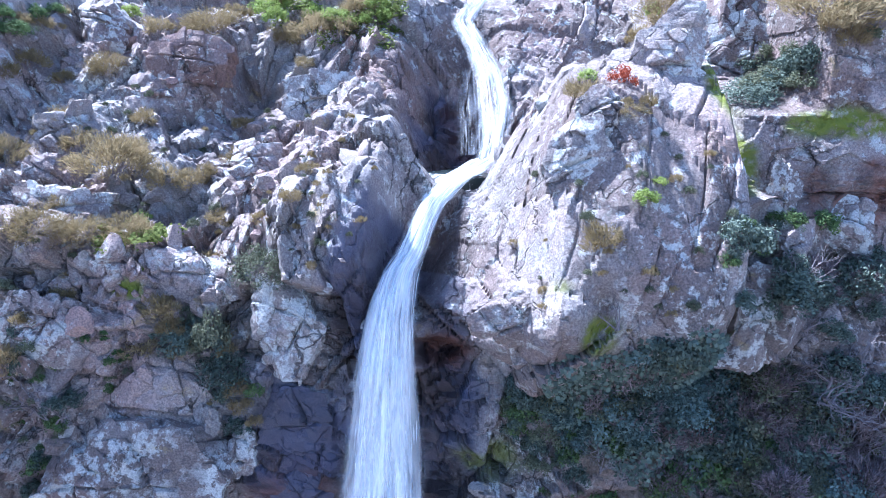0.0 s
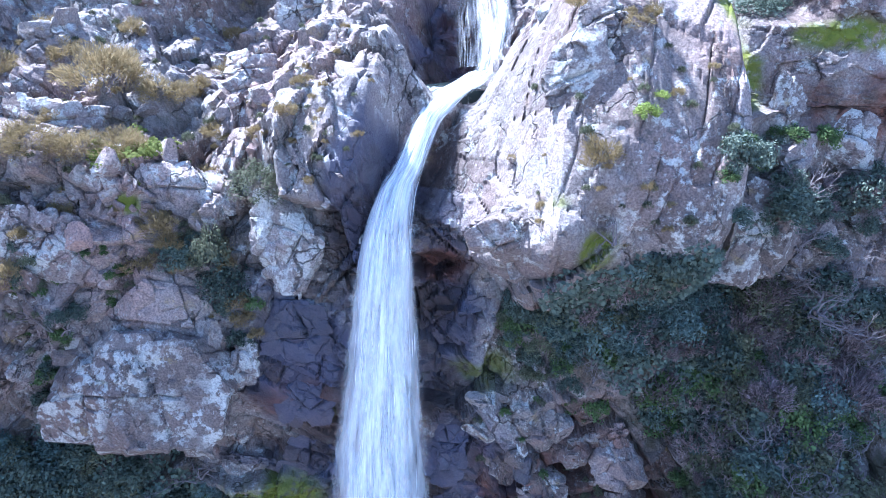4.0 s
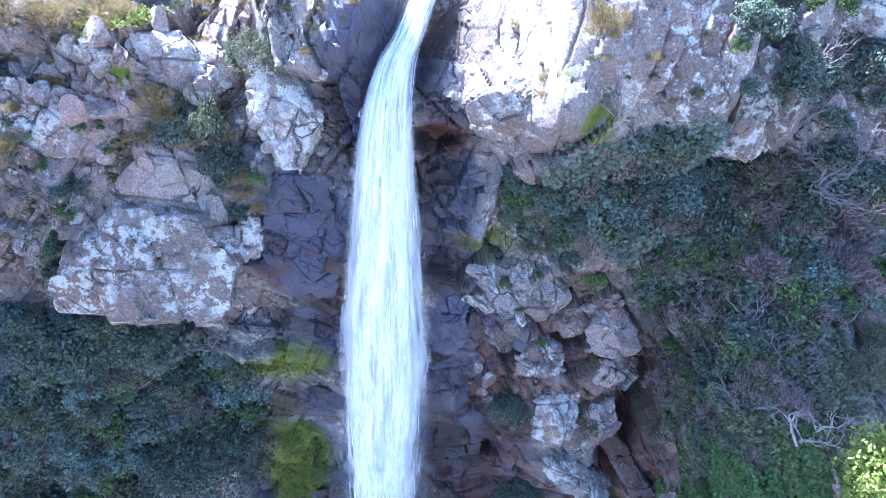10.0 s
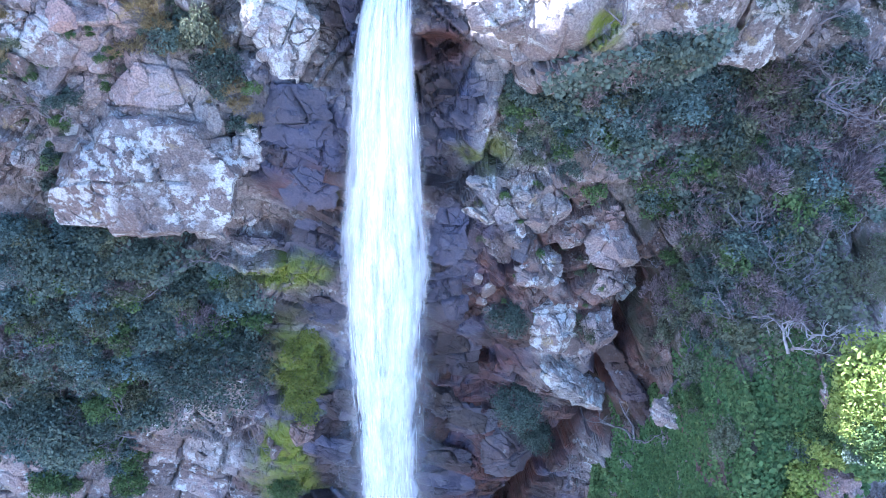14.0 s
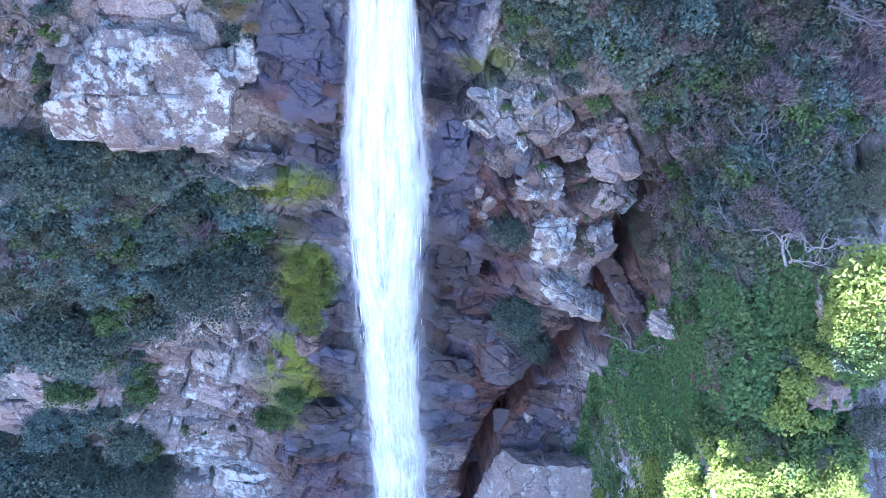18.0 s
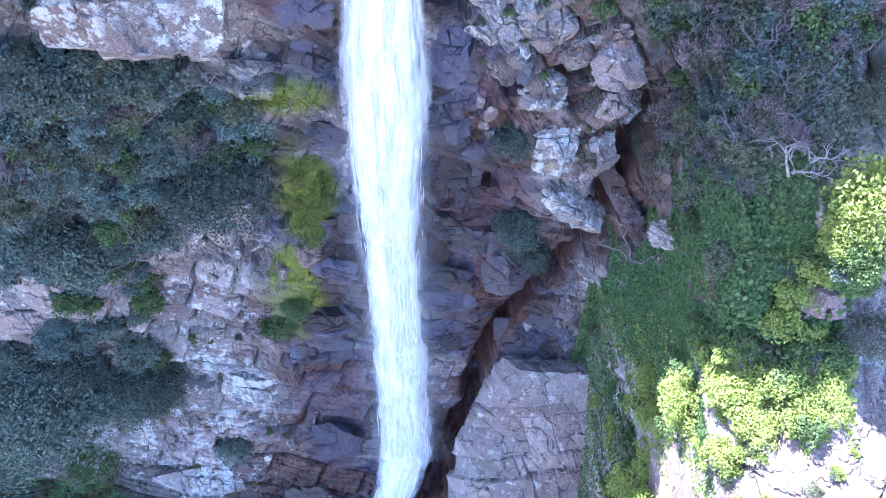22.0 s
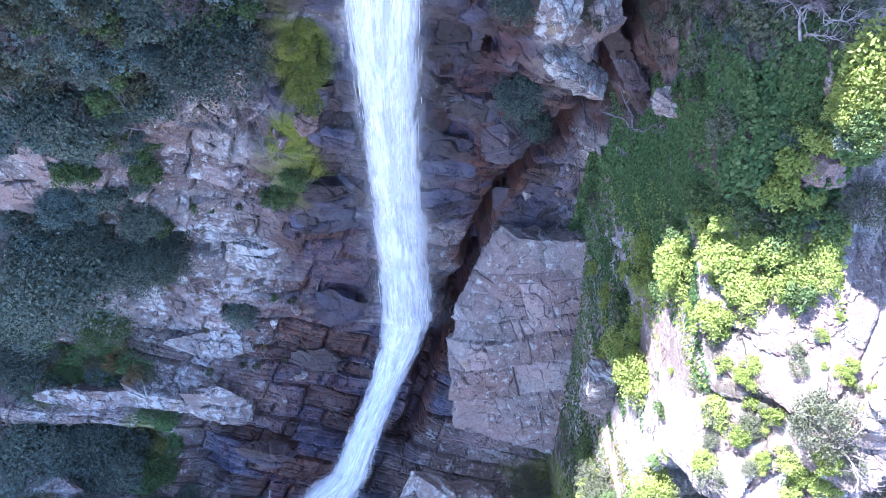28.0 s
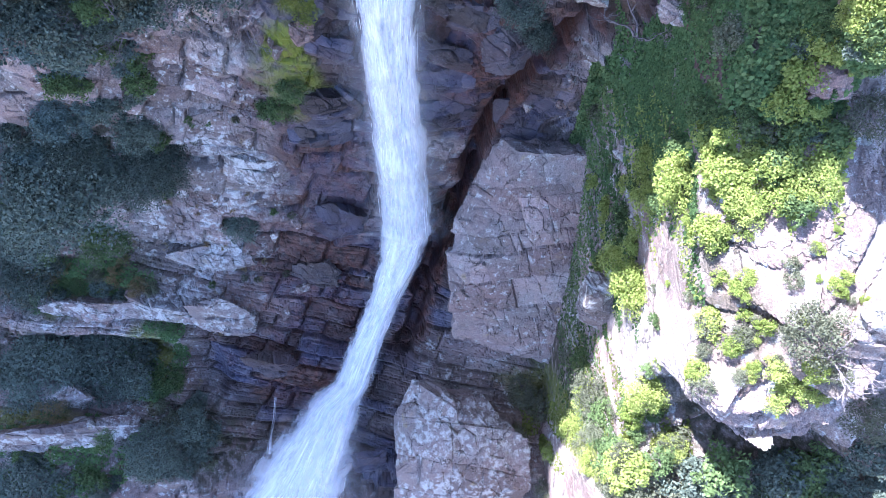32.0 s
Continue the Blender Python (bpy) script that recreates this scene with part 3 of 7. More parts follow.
# ---- the cliff ----
rows = np.r_[-1390, -900, -500, -290, -180, -120, -85, -62, -48, -38, -30, -25, np.arange(-21, -9, 0.14), np.arange(-9, 40, 0.063), np.arange(40, 52, 0.3),
             np.arange(53, 80, 3), 90, 105, 140, 200, 300, 450, 700, 1000, 1500]
side = np.r_[1.16 + 0.03 * 1.28 ** np.arange(0, 26)]
cols = np.r_[-side[::-1], np.linspace(-1.15, 0.2, 340, endpoint=False), np.linspace(0.2, 0.62, 220, endpoint=False), np.linspace(0.62, 1.15, 110), side]
SG = np.repeat(rows[:, None], len(cols), 1)
XG = cols[None, :] * half_width(np.clip(rows, -60, 60))[:, None]
xs, ss = XG.ravel(), SG.ravel()
heights, shades = surface(xs, ss)
ROCK_POINTS = lay(xs, ss, heights)
cliff_mesh = mesh_of("cliff", ROCK_POINTS, grid_faces(len(rows), len(cols)), ROCK)


def wet_dark_part(x, s):
    """Rock that the spray and the seeps keep wet; the mask also darkens the hollow of the upper fall."""
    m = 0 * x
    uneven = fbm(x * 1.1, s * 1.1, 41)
    # shade of the upper fall's hollow, put into the colour along with the wet
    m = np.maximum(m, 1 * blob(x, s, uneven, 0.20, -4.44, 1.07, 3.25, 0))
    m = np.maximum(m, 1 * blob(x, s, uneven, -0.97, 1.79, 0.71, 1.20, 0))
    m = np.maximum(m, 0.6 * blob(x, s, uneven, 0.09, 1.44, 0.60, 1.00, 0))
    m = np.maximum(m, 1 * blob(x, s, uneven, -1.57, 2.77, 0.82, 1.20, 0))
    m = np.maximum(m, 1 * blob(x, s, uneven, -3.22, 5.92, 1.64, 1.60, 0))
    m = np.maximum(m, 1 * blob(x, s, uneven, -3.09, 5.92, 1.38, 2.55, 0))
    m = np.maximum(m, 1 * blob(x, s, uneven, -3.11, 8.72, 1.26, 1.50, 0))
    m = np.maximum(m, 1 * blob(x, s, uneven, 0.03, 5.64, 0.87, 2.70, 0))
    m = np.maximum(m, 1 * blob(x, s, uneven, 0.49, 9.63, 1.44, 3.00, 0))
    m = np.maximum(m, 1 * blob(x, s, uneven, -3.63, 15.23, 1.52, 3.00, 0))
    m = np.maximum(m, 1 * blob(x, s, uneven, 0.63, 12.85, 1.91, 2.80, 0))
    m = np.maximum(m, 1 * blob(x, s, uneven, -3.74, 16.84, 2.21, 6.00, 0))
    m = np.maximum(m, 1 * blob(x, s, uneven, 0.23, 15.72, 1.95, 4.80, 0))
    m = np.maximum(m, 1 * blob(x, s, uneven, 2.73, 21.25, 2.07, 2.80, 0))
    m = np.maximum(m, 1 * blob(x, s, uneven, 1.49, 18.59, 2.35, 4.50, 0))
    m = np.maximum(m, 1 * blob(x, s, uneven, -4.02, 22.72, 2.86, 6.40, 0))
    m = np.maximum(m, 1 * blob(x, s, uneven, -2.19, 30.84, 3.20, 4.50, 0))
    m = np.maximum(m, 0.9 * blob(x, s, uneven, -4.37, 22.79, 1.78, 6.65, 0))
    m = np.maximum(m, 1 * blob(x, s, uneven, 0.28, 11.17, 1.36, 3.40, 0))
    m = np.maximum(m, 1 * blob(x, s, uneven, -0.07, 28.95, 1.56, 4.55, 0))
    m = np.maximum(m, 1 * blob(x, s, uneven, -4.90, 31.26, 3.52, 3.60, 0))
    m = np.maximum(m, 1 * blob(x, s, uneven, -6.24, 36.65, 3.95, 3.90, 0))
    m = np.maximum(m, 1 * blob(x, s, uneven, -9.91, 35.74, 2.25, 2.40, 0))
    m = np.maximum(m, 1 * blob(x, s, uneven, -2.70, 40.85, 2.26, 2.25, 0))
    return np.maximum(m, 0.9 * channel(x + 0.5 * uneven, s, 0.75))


def moss_part(x, s):
    """Cushions of moss."""
    m = 0 * x
    uneven = fbm(x * 1.1, s * 1.1, 41)
    m = np.maximum(m, 1 * blob(x, s, uneven, -4.00, 9.84, 1.09, 0.70, 0))
    m = np.maximum(m, 1 * blob(x, s, uneven, -3.94, 13.55, 0.81, 1.60, 0))
    m = np.maximum(m, 1 * blob(x, s, uneven, -4.95, 16.56, 0.88, 1.25, 0))
    m = np.maximum(m, 1 * blob(x, s, uneven, -2.74, 7.25, 0.29, 0.21, 0))
    m = np.maximum(m, 0.8 * blob(x, s, uneven, -7.03, 5.78, 0.38, 0.23, 0))
    m = np.maximum(m, 1 * blob(x, s, uneven, 5.92, -3.25, 0.44, 1.75, 0))
    m = np.maximum(m, 1 * blob(x, s, uneven, 5.14, 0.39, 0.37, 0.60, 0))
    m = np.maximum(m, 1 * blob(x, s, uneven, 2.68, 3.05, 0.30, 0.24, 0))
    m = np.maximum(m, 1 * blob(x, s, uneven, 5.55, 2.14, 0.35, 1.10, 15))
    m = np.maximum(m, 0.7 * blob(x, s, uneven, 6.23, 1.16, 0.48, 0.60, 0))
    m = np.maximum(m, 1 * blob(x, s, uneven, -6.52, 2.35, 0.35, 0.18, 0))
    m = np.maximum(m, 1 * blob(x, s, uneven, 8.35, -4.72, 1.39, 0.50, 0))
    m = np.maximum(m, 0.7 * blob(x, s, uneven, 0.97, 6.06, 0.76, 0.45, 0))
    m = np.maximum(m, 0.8 * blob(x, s, uneven, -4.99, 18.03, 1.14, 1.80, 0))
    m = np.maximum(m, 0.8 * blob(x, s, uneven, -20.16, 38.54, 2.54, 1.00, 0))
    m = np.maximum(m, 0.8 * blob(x, s, uneven, -14.48, 35.39, 1.40, 2.10, 0))
    m = np.maximum(m, 0.7 * blob(x, s, uneven, 5.65, 36.93, 2.41, 1.50, 0))
    m = np.maximum(m, 0.6 * blob(x, s, uneven, -17.82, 31.82, 3.27, 1.20, 0))
    m = np.maximum(m, 0.6 * blob(x, s, uneven, 1.94, 2.42, 0.24, 0.10, 0))
    return m


def rust_dark_part(x, s):
    """Iron stains, and a dark brown over the cleft, the overhang hollow and the outcrop's gaps."""
    m = 0 * x
    uneven = fbm(x * 1.1, s * 1.1, 41)
    m = np.maximum(m, 1 * blob(x, s, uneven, 8.5, -1.3, 1.2, 2.3, 0))
    m = np.maximum(m, 0.5 * blob(x, s, uneven, 0.65, -6.19, 0.65, 1.25, 0))
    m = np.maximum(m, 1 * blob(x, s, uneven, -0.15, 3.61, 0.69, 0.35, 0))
    m = np.maximum(m, 0.85 * blob(x, s, uneven, 1.13, 14.67, 1.89, 2.50, 0))
    m = np.maximum(m, 0.9 * blob(x, s, uneven, 1.79, 16.84, 1.65, 3.00, 0))
    m = np.maximum(m, 0.9 * blob(x, s, uneven, 4.94, 13.27, 0.96, 3.00, 30))
    m = np.maximum(m, 0.8 * blob(x, s, uneven, 5.13, 5.43, 0.74, 0.30, 0))
    m = np.maximum(m, 0.8 * blob(x, s, uneven, 1.72, 15.58, 1.60, 3.00, 0))
    m = np.maximum(m, 0.5 * blob(x, s, uneven, -1.80, 20.55, 1.24, 3.50, 0))
    m = np.maximum(m, 0.7 * blob(x, s, uneven, -8.60, 32.52, 2.48, 3.30, 0))
    m = np.maximum(m, 0.8 * blob(x, s, uneven, -6.85, 36.93, 2.54, 1.50, 0))
    m = np.maximum(m, 0.7 * blob(x, s, uneven, -5.80, 18.03, 1.14, 0.90, 0))
    m = np.maximum(m, 0.6 * blob(x, s, uneven, -5.08, 23.63, 2.05, 7.20, 0))
    m = np.maximum(m, 0.5 * blob(x, s, uneven, -5.14, 18.31, 1.16, 2.70, 0))
    m = np.maximum(m, 0.6 * blob(x, s, uneven, -4.70, 28.67, 2.34, 4.20, 0))
    m = np.maximum(m, 0.8 * blob(x, s, uneven, -3.65, -4.65, 0.31, 0.63, 0))
    # dark gaps between the outcrop blocks, put into the cliff's colour
    m = np.maximum(m, 0.9 * blob(x, s, uneven, 2.8, 9.4, 1.9, 2.6, 0))
    m = np.maximum(m, 0.75 * blob(x, s, uneven, -6.0, 30.0, 3.2, 5.0, 0))
    m = np.maximum(m, 0.7 * blob(x, s, uneven, -4.3, 23.5, 1.7, 5.0, 0))
    m = np.maximum(m, 0.7 * blob(x, s, uneven, -3.21, 7.11, 1.56, 0.60, 0))
    m = np.maximum(m, 0.6 * blob(x, s, uneven, -5.26, 8.51, 1.39, 0.45, 0))
    # the whole cleft is darkened with the same brown-black
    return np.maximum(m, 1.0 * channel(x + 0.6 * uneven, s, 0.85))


def crust_part(x, s):
    """Rock that is whitened all over by lichen."""
    m = 0 * x
    uneven = fbm(x * 0.9, s * 0.9, 47)
    m = np.maximum(m, 1.0 * blob(x, s, uneven, -9.0, 24.5, 2.6, 2.6, 0))
    m = np.maximum(m, 1.0 * blob(x, s, uneven, -10.5, 30.5, 3.4, 2.8, 0))
    m = np.maximum(m, 0.9 * blob(x, s, uneven, -17.0, 33.2, 5.5, 0.9, 8))
    m = np.maximum(m, 0.8 * blob(x, s, uneven, -8.0, 18.0, 1.8, 1.2, 0))
    m = np.maximum(m, 0.7 * blob(x, s, uneven, 4.2, 2.6, 1.5, 0.9, 0))
    m = np.maximum(m, 0.6 * blob(x, s, uneven, -8.6, 5.2, 1.0, 1.6, 0))
    return np.maximum(m, 0.6 * blob(x, s, uneven, -8.5, -5.0, 3.0, 2.0, 0))


def soil_part(x, s):
    """Earth and litter under the shrubs."""
    m = 0 * x
    uneven = fbm(x * 1.1, s * 1.1, 41)
    m = np.maximum(m, 1 * blob(x, s, uneven, 4.63, 5.15, 2.44, 1.10, 0))
    m = np.maximum(m, 1 * blob(x, s, uneven, 7.79, 5.64, 2.43, 1.36, 0))
    m = np.maximum(m, 1 * blob(x, s, uneven, 6.93, 7.32, 3.03, 1.10, 0))
    m = np.maximum(m, 1 * blob(x, s, uneven, -9.05, 10.40, 3.25, 2.60, 0))
    m = np.maximum(m, 1 * blob(x, s, uneven, -7.49, 12.22, 3.43, 2.20, 0))
    m = np.maximum(m, 0.7 * blob(x, s, uneven, -11.27, 14.81, 2.01, 1.80, 0))
    m = np.maximum(m, 1 * blob(x, s, uneven, 8.21, 2.14, 1.42, 0.80, 0))
    m = np.maximum(m, 0.6 * blob(x, s, uneven, -5.09, 3.33, 1.40, 0.90, 0))
    m = np.maximum(m, 1 * blob(x, s, uneven, 7.07, 10.54, 3.13, 1.31, 0))
    m = np.maximum(m, 1 * blob(x, s, uneven, -14.37, 21.88, 2.74, 3.30, 0))
    m = np.maximum(m, 0.7 * blob(x, s, uneven, 6.73, 14.74, 2.33, 0.81, 0))
    m = np.maximum(m, 1 * blob(x, s, uneven, -19.53, 35.39, 4.21, 1.80, 0))
    m = np.maximum(m, 1 * blob(x, s, uneven, -12.79, 39.73, 3.11, 2.25, 0))
    m = np.maximum(m, 1 * blob(x, s, uneven, 5.96, 34.27, 2.92, 2.25, 0))
    m = np.maximum(m, 1 * blob(x, s, uneven, 10.45, 22.44, 3.84, 1.50, 0))
    m = np.maximum(m, 0.5 * blob(x, s, uneven, -6.94, -0.03, 1.50, 1.20, 0))
    m = np.maximum(m, 0.6 * blob(x, s, uneven, -16.88, 30.28, 3.48, 2.70, 0))
    return m


for label, mask in (("wet", wet_dark_part(xs, ss)), ("moss", moss_part(xs, ss)), ("rust_dark", rust_dark_part(xs, ss)), ("soil", soil_part(xs, ss)), ("crust", crust_part(xs, ss)), ("tone", shades)):
    cliff_mesh.attributes.new(label, "FLOAT", "POINT").data.foreach_set("value", np.clip(mask, 0, 1).astype(np.float32))
cliff = tagged(new("cliff", cliff_mesh), "jointed pink and grey granite cliff with lichen and moss", "cliff", "", "structure")


# ---- water ----
def smooth_path(points, steps):
    """A soft curve through rows of x, y, z, width."""
    p = np.array(points, float)
    t = np.r_[0, np.cumsum(np.linalg.norm(np.diff(p[:, :3], axis=0), axis=1))]
    q = np.linspace(0, t[-1], steps)
    out = np.stack([np.interp(q, t, p[:, k]) for k in range(4)], -1)
    for _ in range(max(2, steps // 40)):
        out[1:-1] = 0.25 * out[:-2] + 0.5 * out[1:-1] + 0.25 * out[2:]
    return out, q


def veil(name, points, material, parent, seed, spread=1.0, bulge=0.3, lift=0.0, steps=160, cols=28, label=""):
    """A bowed sheet of water along a path, uneven at its sides."""
    p, q = smooth_path(points, steps)
    a = np.linspace(-1, 1, cols)
    along, over = np.repeat(q[:, None], cols, 1), np.repeat(a[None, :], steps, 0)
    w = p[:, 3:4] * 0.5 * spread * (1 + 0.25 * fbm(along * 0.4, over * 0.2, seed))
    x = p[:, 0:1] + w * over + 0.05 * fbm(along * 0.5, over * 1.5, seed + 5)
    out = bulge * p[:, 3:4] * (1 - over**2) + 0.14 * fbm(over * 5, along * 0.4, seed + 9) + lift
    way = np.array([0, -0.86, 0.5])
    v = np.stack([x, p[:, 1:2] + way[1] * out, p[:, 2:3] + way[2] * out], -1).reshape(-1, 3)
    uv = np.stack([(over + 1) / 2, along], -1).reshape(-1, 2)
    return part_of(name, mesh_of(name, v, grid_faces(steps, cols), material, True, uv), parent, label)


def threads(name, points, parent, count, seed, spread=1.0, lengths=(0.5, 3.0), thick=(0.006, 0.03), reach=0.5, label=""):
    """Loose threads and drops that leap clear of the main body."""
    rng = np.random.default_rng(seed)
    p, q = smooth_path(points, 300)
    paths = []
    for _ in range(count):
        start = rng.uniform(0, q[-1])
        long = rng.uniform(*lengths) * rng.uniform(0.2, 1)
        t = np.linspace(start, min(start + long, q[-1]), 7)
        c = np.stack([np.interp(t, q, p[:, k]) for k in range(4)], -1)
        off = rng.triangular(-1, 0, 1) * spread
        out = rng.uniform(0.1, reach) * c[:, 3] * np.maximum(0.15, 1 - off * off)
        pts = np.stack([c[:, 0] + off * c[:, 3] / 2 + 0.01 * np.sin(t * 2 + off * 9), c[:, 1] - 0.9 * out, c[:, 2] + 0.4 * out], -1)
        r = rng.uniform(*thick) * np.array([0.1, 0.6, 1, 1, 0.9, 0.5, 0.1])
        paths.append(list(zip(pts, r)))
    v, f = tubes(paths, 3)
    return part_of(name, mesh_of(name, v, f, THREAD, True), parent, label, "stuff")


def thread_material():
    g = Graph("water_thread")
    return g.finish((0.9, 0.94, 0.98), 0.3, 0.4)


THREAD = thread_material()
MAIN_FALL = [
    (0.24, 16.00, -2.37, 0.66),
    (-0.27, 14.98, -2.76, 0.58),
    (-0.51, 14.47, -3.24, 0.58),
    (-0.72, 14.04, -3.73, 0.63),
    (-0.90, 13.78, -3.95, 0.76),
    (-1.04, 13.26, -4.62, 0.96),
    (-1.14, 13.02, -5.85, 1.22),
    (-1.23, 13.09, -7.44, 1.47),
    (-1.28, 13.15, -8.96, 1.70),
    (-1.33, 13.18, -9.51, 1.88),
    (-1.36, 13.23, -10.99, 1.99),
    (-1.40, 13.23, -12.16, 2.04),
    (-1.45, 13.21, -12.84, 2.01),
    (-1.51, 13.15, -15.59, 1.93),
    (-1.56, 13.19, -16.85, 1.87),
    (-1.59, 13.06, -18.56, 1.87),
    (-1.61, 13.01, -20.94, 1.92),
    (-1.60, 12.97, -22.90, 2.01),
    (-1.59, 12.74, -24.40, 2.12),
    (-1.59, 12.69, -26.12, 2.25),
    (-1.58, 12.02, -29.30, 2.39),
]
CHUTE = [
    (-1.52, 12.24, -28.86, 2.27),
    (-2.00, 11.28, -30.88, 1.96),
    (-2.73, 9.89, -32.38, 1.63),
    (-3.67, 8.11, -33.72, 1.65),
    (-4.37, 6.47, -34.60, 1.97),
    (-5.19, 5.66, -34.85, 2.52),
    (-5.97, 4.10, -35.19, 3.37),
    (-6.82, 2.31, -35.71, 4.55),
    (-7.55, 0.54, -36.10, 5.37),
    (-8.17, -0.96, -36.39, 5.60),
]
UPPER_FALL = [
    (1.71, 25.33, 3.04, 1.13),
    (1.00, 23.48, 2.02, 0.81),
    (0.49, 22.48, 1.38, 0.68),
    (0.92, 21.46, 0.60, 0.69),
    (1.25, 20.42, -0.21, 0.82),
    (1.34, 19.21, -1.07, 0.87),
    (1.26, 18.20, -1.72, 0.71),
    (1.08, 17.36, -2.16, 0.66),
]
SIDE_VEIL = [
    (0.80, 21.06, 0.09, 0.65),
    (0.73, 19.60, -0.95, 1.00),
    (0.73, 18.59, -1.61, 0.93),
    (0.71, 17.79, -2.04, 0.84),
]
POOL_RUN = [
    (1.03, 17.57, -2.13, 0.69),
    (0.57, 16.88, -2.31, 0.80),
    (0.16, 16.00, -2.40, 0.76),
    (-0.23, 15.13, -2.74, 0.61),
]
TRICKLE = [
    (-8.35, 5.76, -35.77, 0.17),
    (-8.55, 4.97, -36.67, 0.20),
    (-8.83, 3.93, -37.29, 0.23),
    (-8.88, 3.26, -37.50, 0.40),
]
waterfall = tagged(new("waterfall"), "tall white waterfall plunging down a granite cliff", "waterfall")
veil("body", MAIN_FALL, WATER_BODY, waterfall, 5, 0.98, 0.22, 0.0, 400, 40)
veil("veil", MAIN_FALL, WATER_VEIL, waterfall, 15, 1.12, 0.30, 0.10, 400, 40)
veil("veil", MAIN_FALL, WATER_VEIL, waterfall, 25, 0.86, 0.36, 0.20, 400, 40)
veil("mist", [(x, y, z, w * min(1.0, 0.3 + 0.12 * k)) for k, (x, y, z, w) in enumerate(MAIN_FALL[8:])], WATER_MIST, waterfall, 35, 1.8, 0.2, 0.35, 160, 24, "thin drifting spray")
threads("threads", MAIN_FALL, waterfall, 1500, 45, 1.0, (0.4, 2.6), (0.004, 0.016), 0.5)
chute = tagged(new("lower_cascade"), "foaming white cascade sliding over wet brown rock", "waterfall")
veil("body", CHUTE, FOAM, chute, 65, 1.05, 0.22, 0.05, 200, 30)
veil("veil", CHUTE, WATER_VEIL, chute, 75, 1.15, 0.30, 0.14, 200, 30)
veil("mist", CHUTE[4:], WATER_MIST, chute, 76, 1.7, 0.3, 0.1, 100, 24, "thin drifting spray")
threads("threads", CHUTE, chute, 400, 78, 1.05, (0.3, 1.2), (0.004, 0.016), 0.4)
upper = tagged(new("upper_waterfall"), "short white waterfall dropping into a rock pool", "waterfall")
veil("body", UPPER_FALL, WATER_THIN, upper, 85, 1.0, 0.2, 0.0, 160, 30)
veil("veil", UPPER_FALL, WATER_THIN, upper, 86, 1.15, 0.28, 0.06, 160, 30)
veil("side_veil", SIDE_VEIL, WATER_FAINT, upper, 87, 1.0, 0.1, 0.0, 60, 20, "thin side veil of water")
threads("threads", UPPER_FALL, upper, 110, 88, 1.0, (0.2, 0.8), (0.003, 0.007), 0.4)
run = tagged(new("pool_outflow"), "white water sliding from the pool to the lip", "stream")
veil("body", POOL_RUN, FOAM, run, 95, 1.0, 0.1, 0.05, 60, 20)
trickle = tagged(new("trickle"), "thin side trickle of water over brown rock", "stream")
veil("body", TRICKLE, WATER_VEIL, trickle, 96, 1.0, 0.2, 0.05, 40, 8)

pool_rng = np.linspace(0, 2 * np.pi, 40, endpoint=False)
pool_x, pool_y = 0.18 + 0.88 * np.cos(pool_rng) + 0.08 * np.cos(3 * pool_rng), 17.45 + 0.85 * np.sin(pool_rng) + 0.1 * np.sin(5 * pool_rng)
pool_v = np.concatenate([np.stack([pool_x, pool_y, 0 * pool_x - 2.47], -1), np.stack([pool_x, pool_y, 0 * pool_x - 2.75], -1)])
pool_f = [tuple(range(40))] + [(i + 40, (i + 1) % 40 + 40, (i + 1) % 40, i) for i in range(40)]
pool_mesh = bpy.data.meshes.new("rock_pool")
pool_mesh.from_pydata([tuple(v) for v in pool_v], [], pool_f)
pool_mesh.materials.append(POOL)
tagged(new("rock_pool", pool_mesh), "dark rock pool with drifting foam under the upper fall", "pool", "", "structure")



# ---- rocks ----
def block_points(n):
    """Points and faces of a closed cube with n squares along an edge."""
    a = np.linspace(-1, 1, n + 1)
    u, v = [m.ravel() for m in np.meshgrid(a, a, indexing="ij")]
    one = np.ones_like(u)
    sides = [(u, v, one), (v, u, -one), (one, u, v), (-one, v, u), (v, one, u), (u, -one, v)]
    f = grid_faces(n + 1, n + 1)
    p, f = np.concatenate([np.stack(c, -1) for c in sides]), np.concatenate([f[:, ::-1] + k * (n + 1) ** 2 for k in range(6)])
    _, first, back = np.unique(np.round(p * 4096).astype(np.int64) @ np.array([1, 10007, 10007**2]), return_index=True, return_inverse=True)
    return p[first], back.ravel()[f]


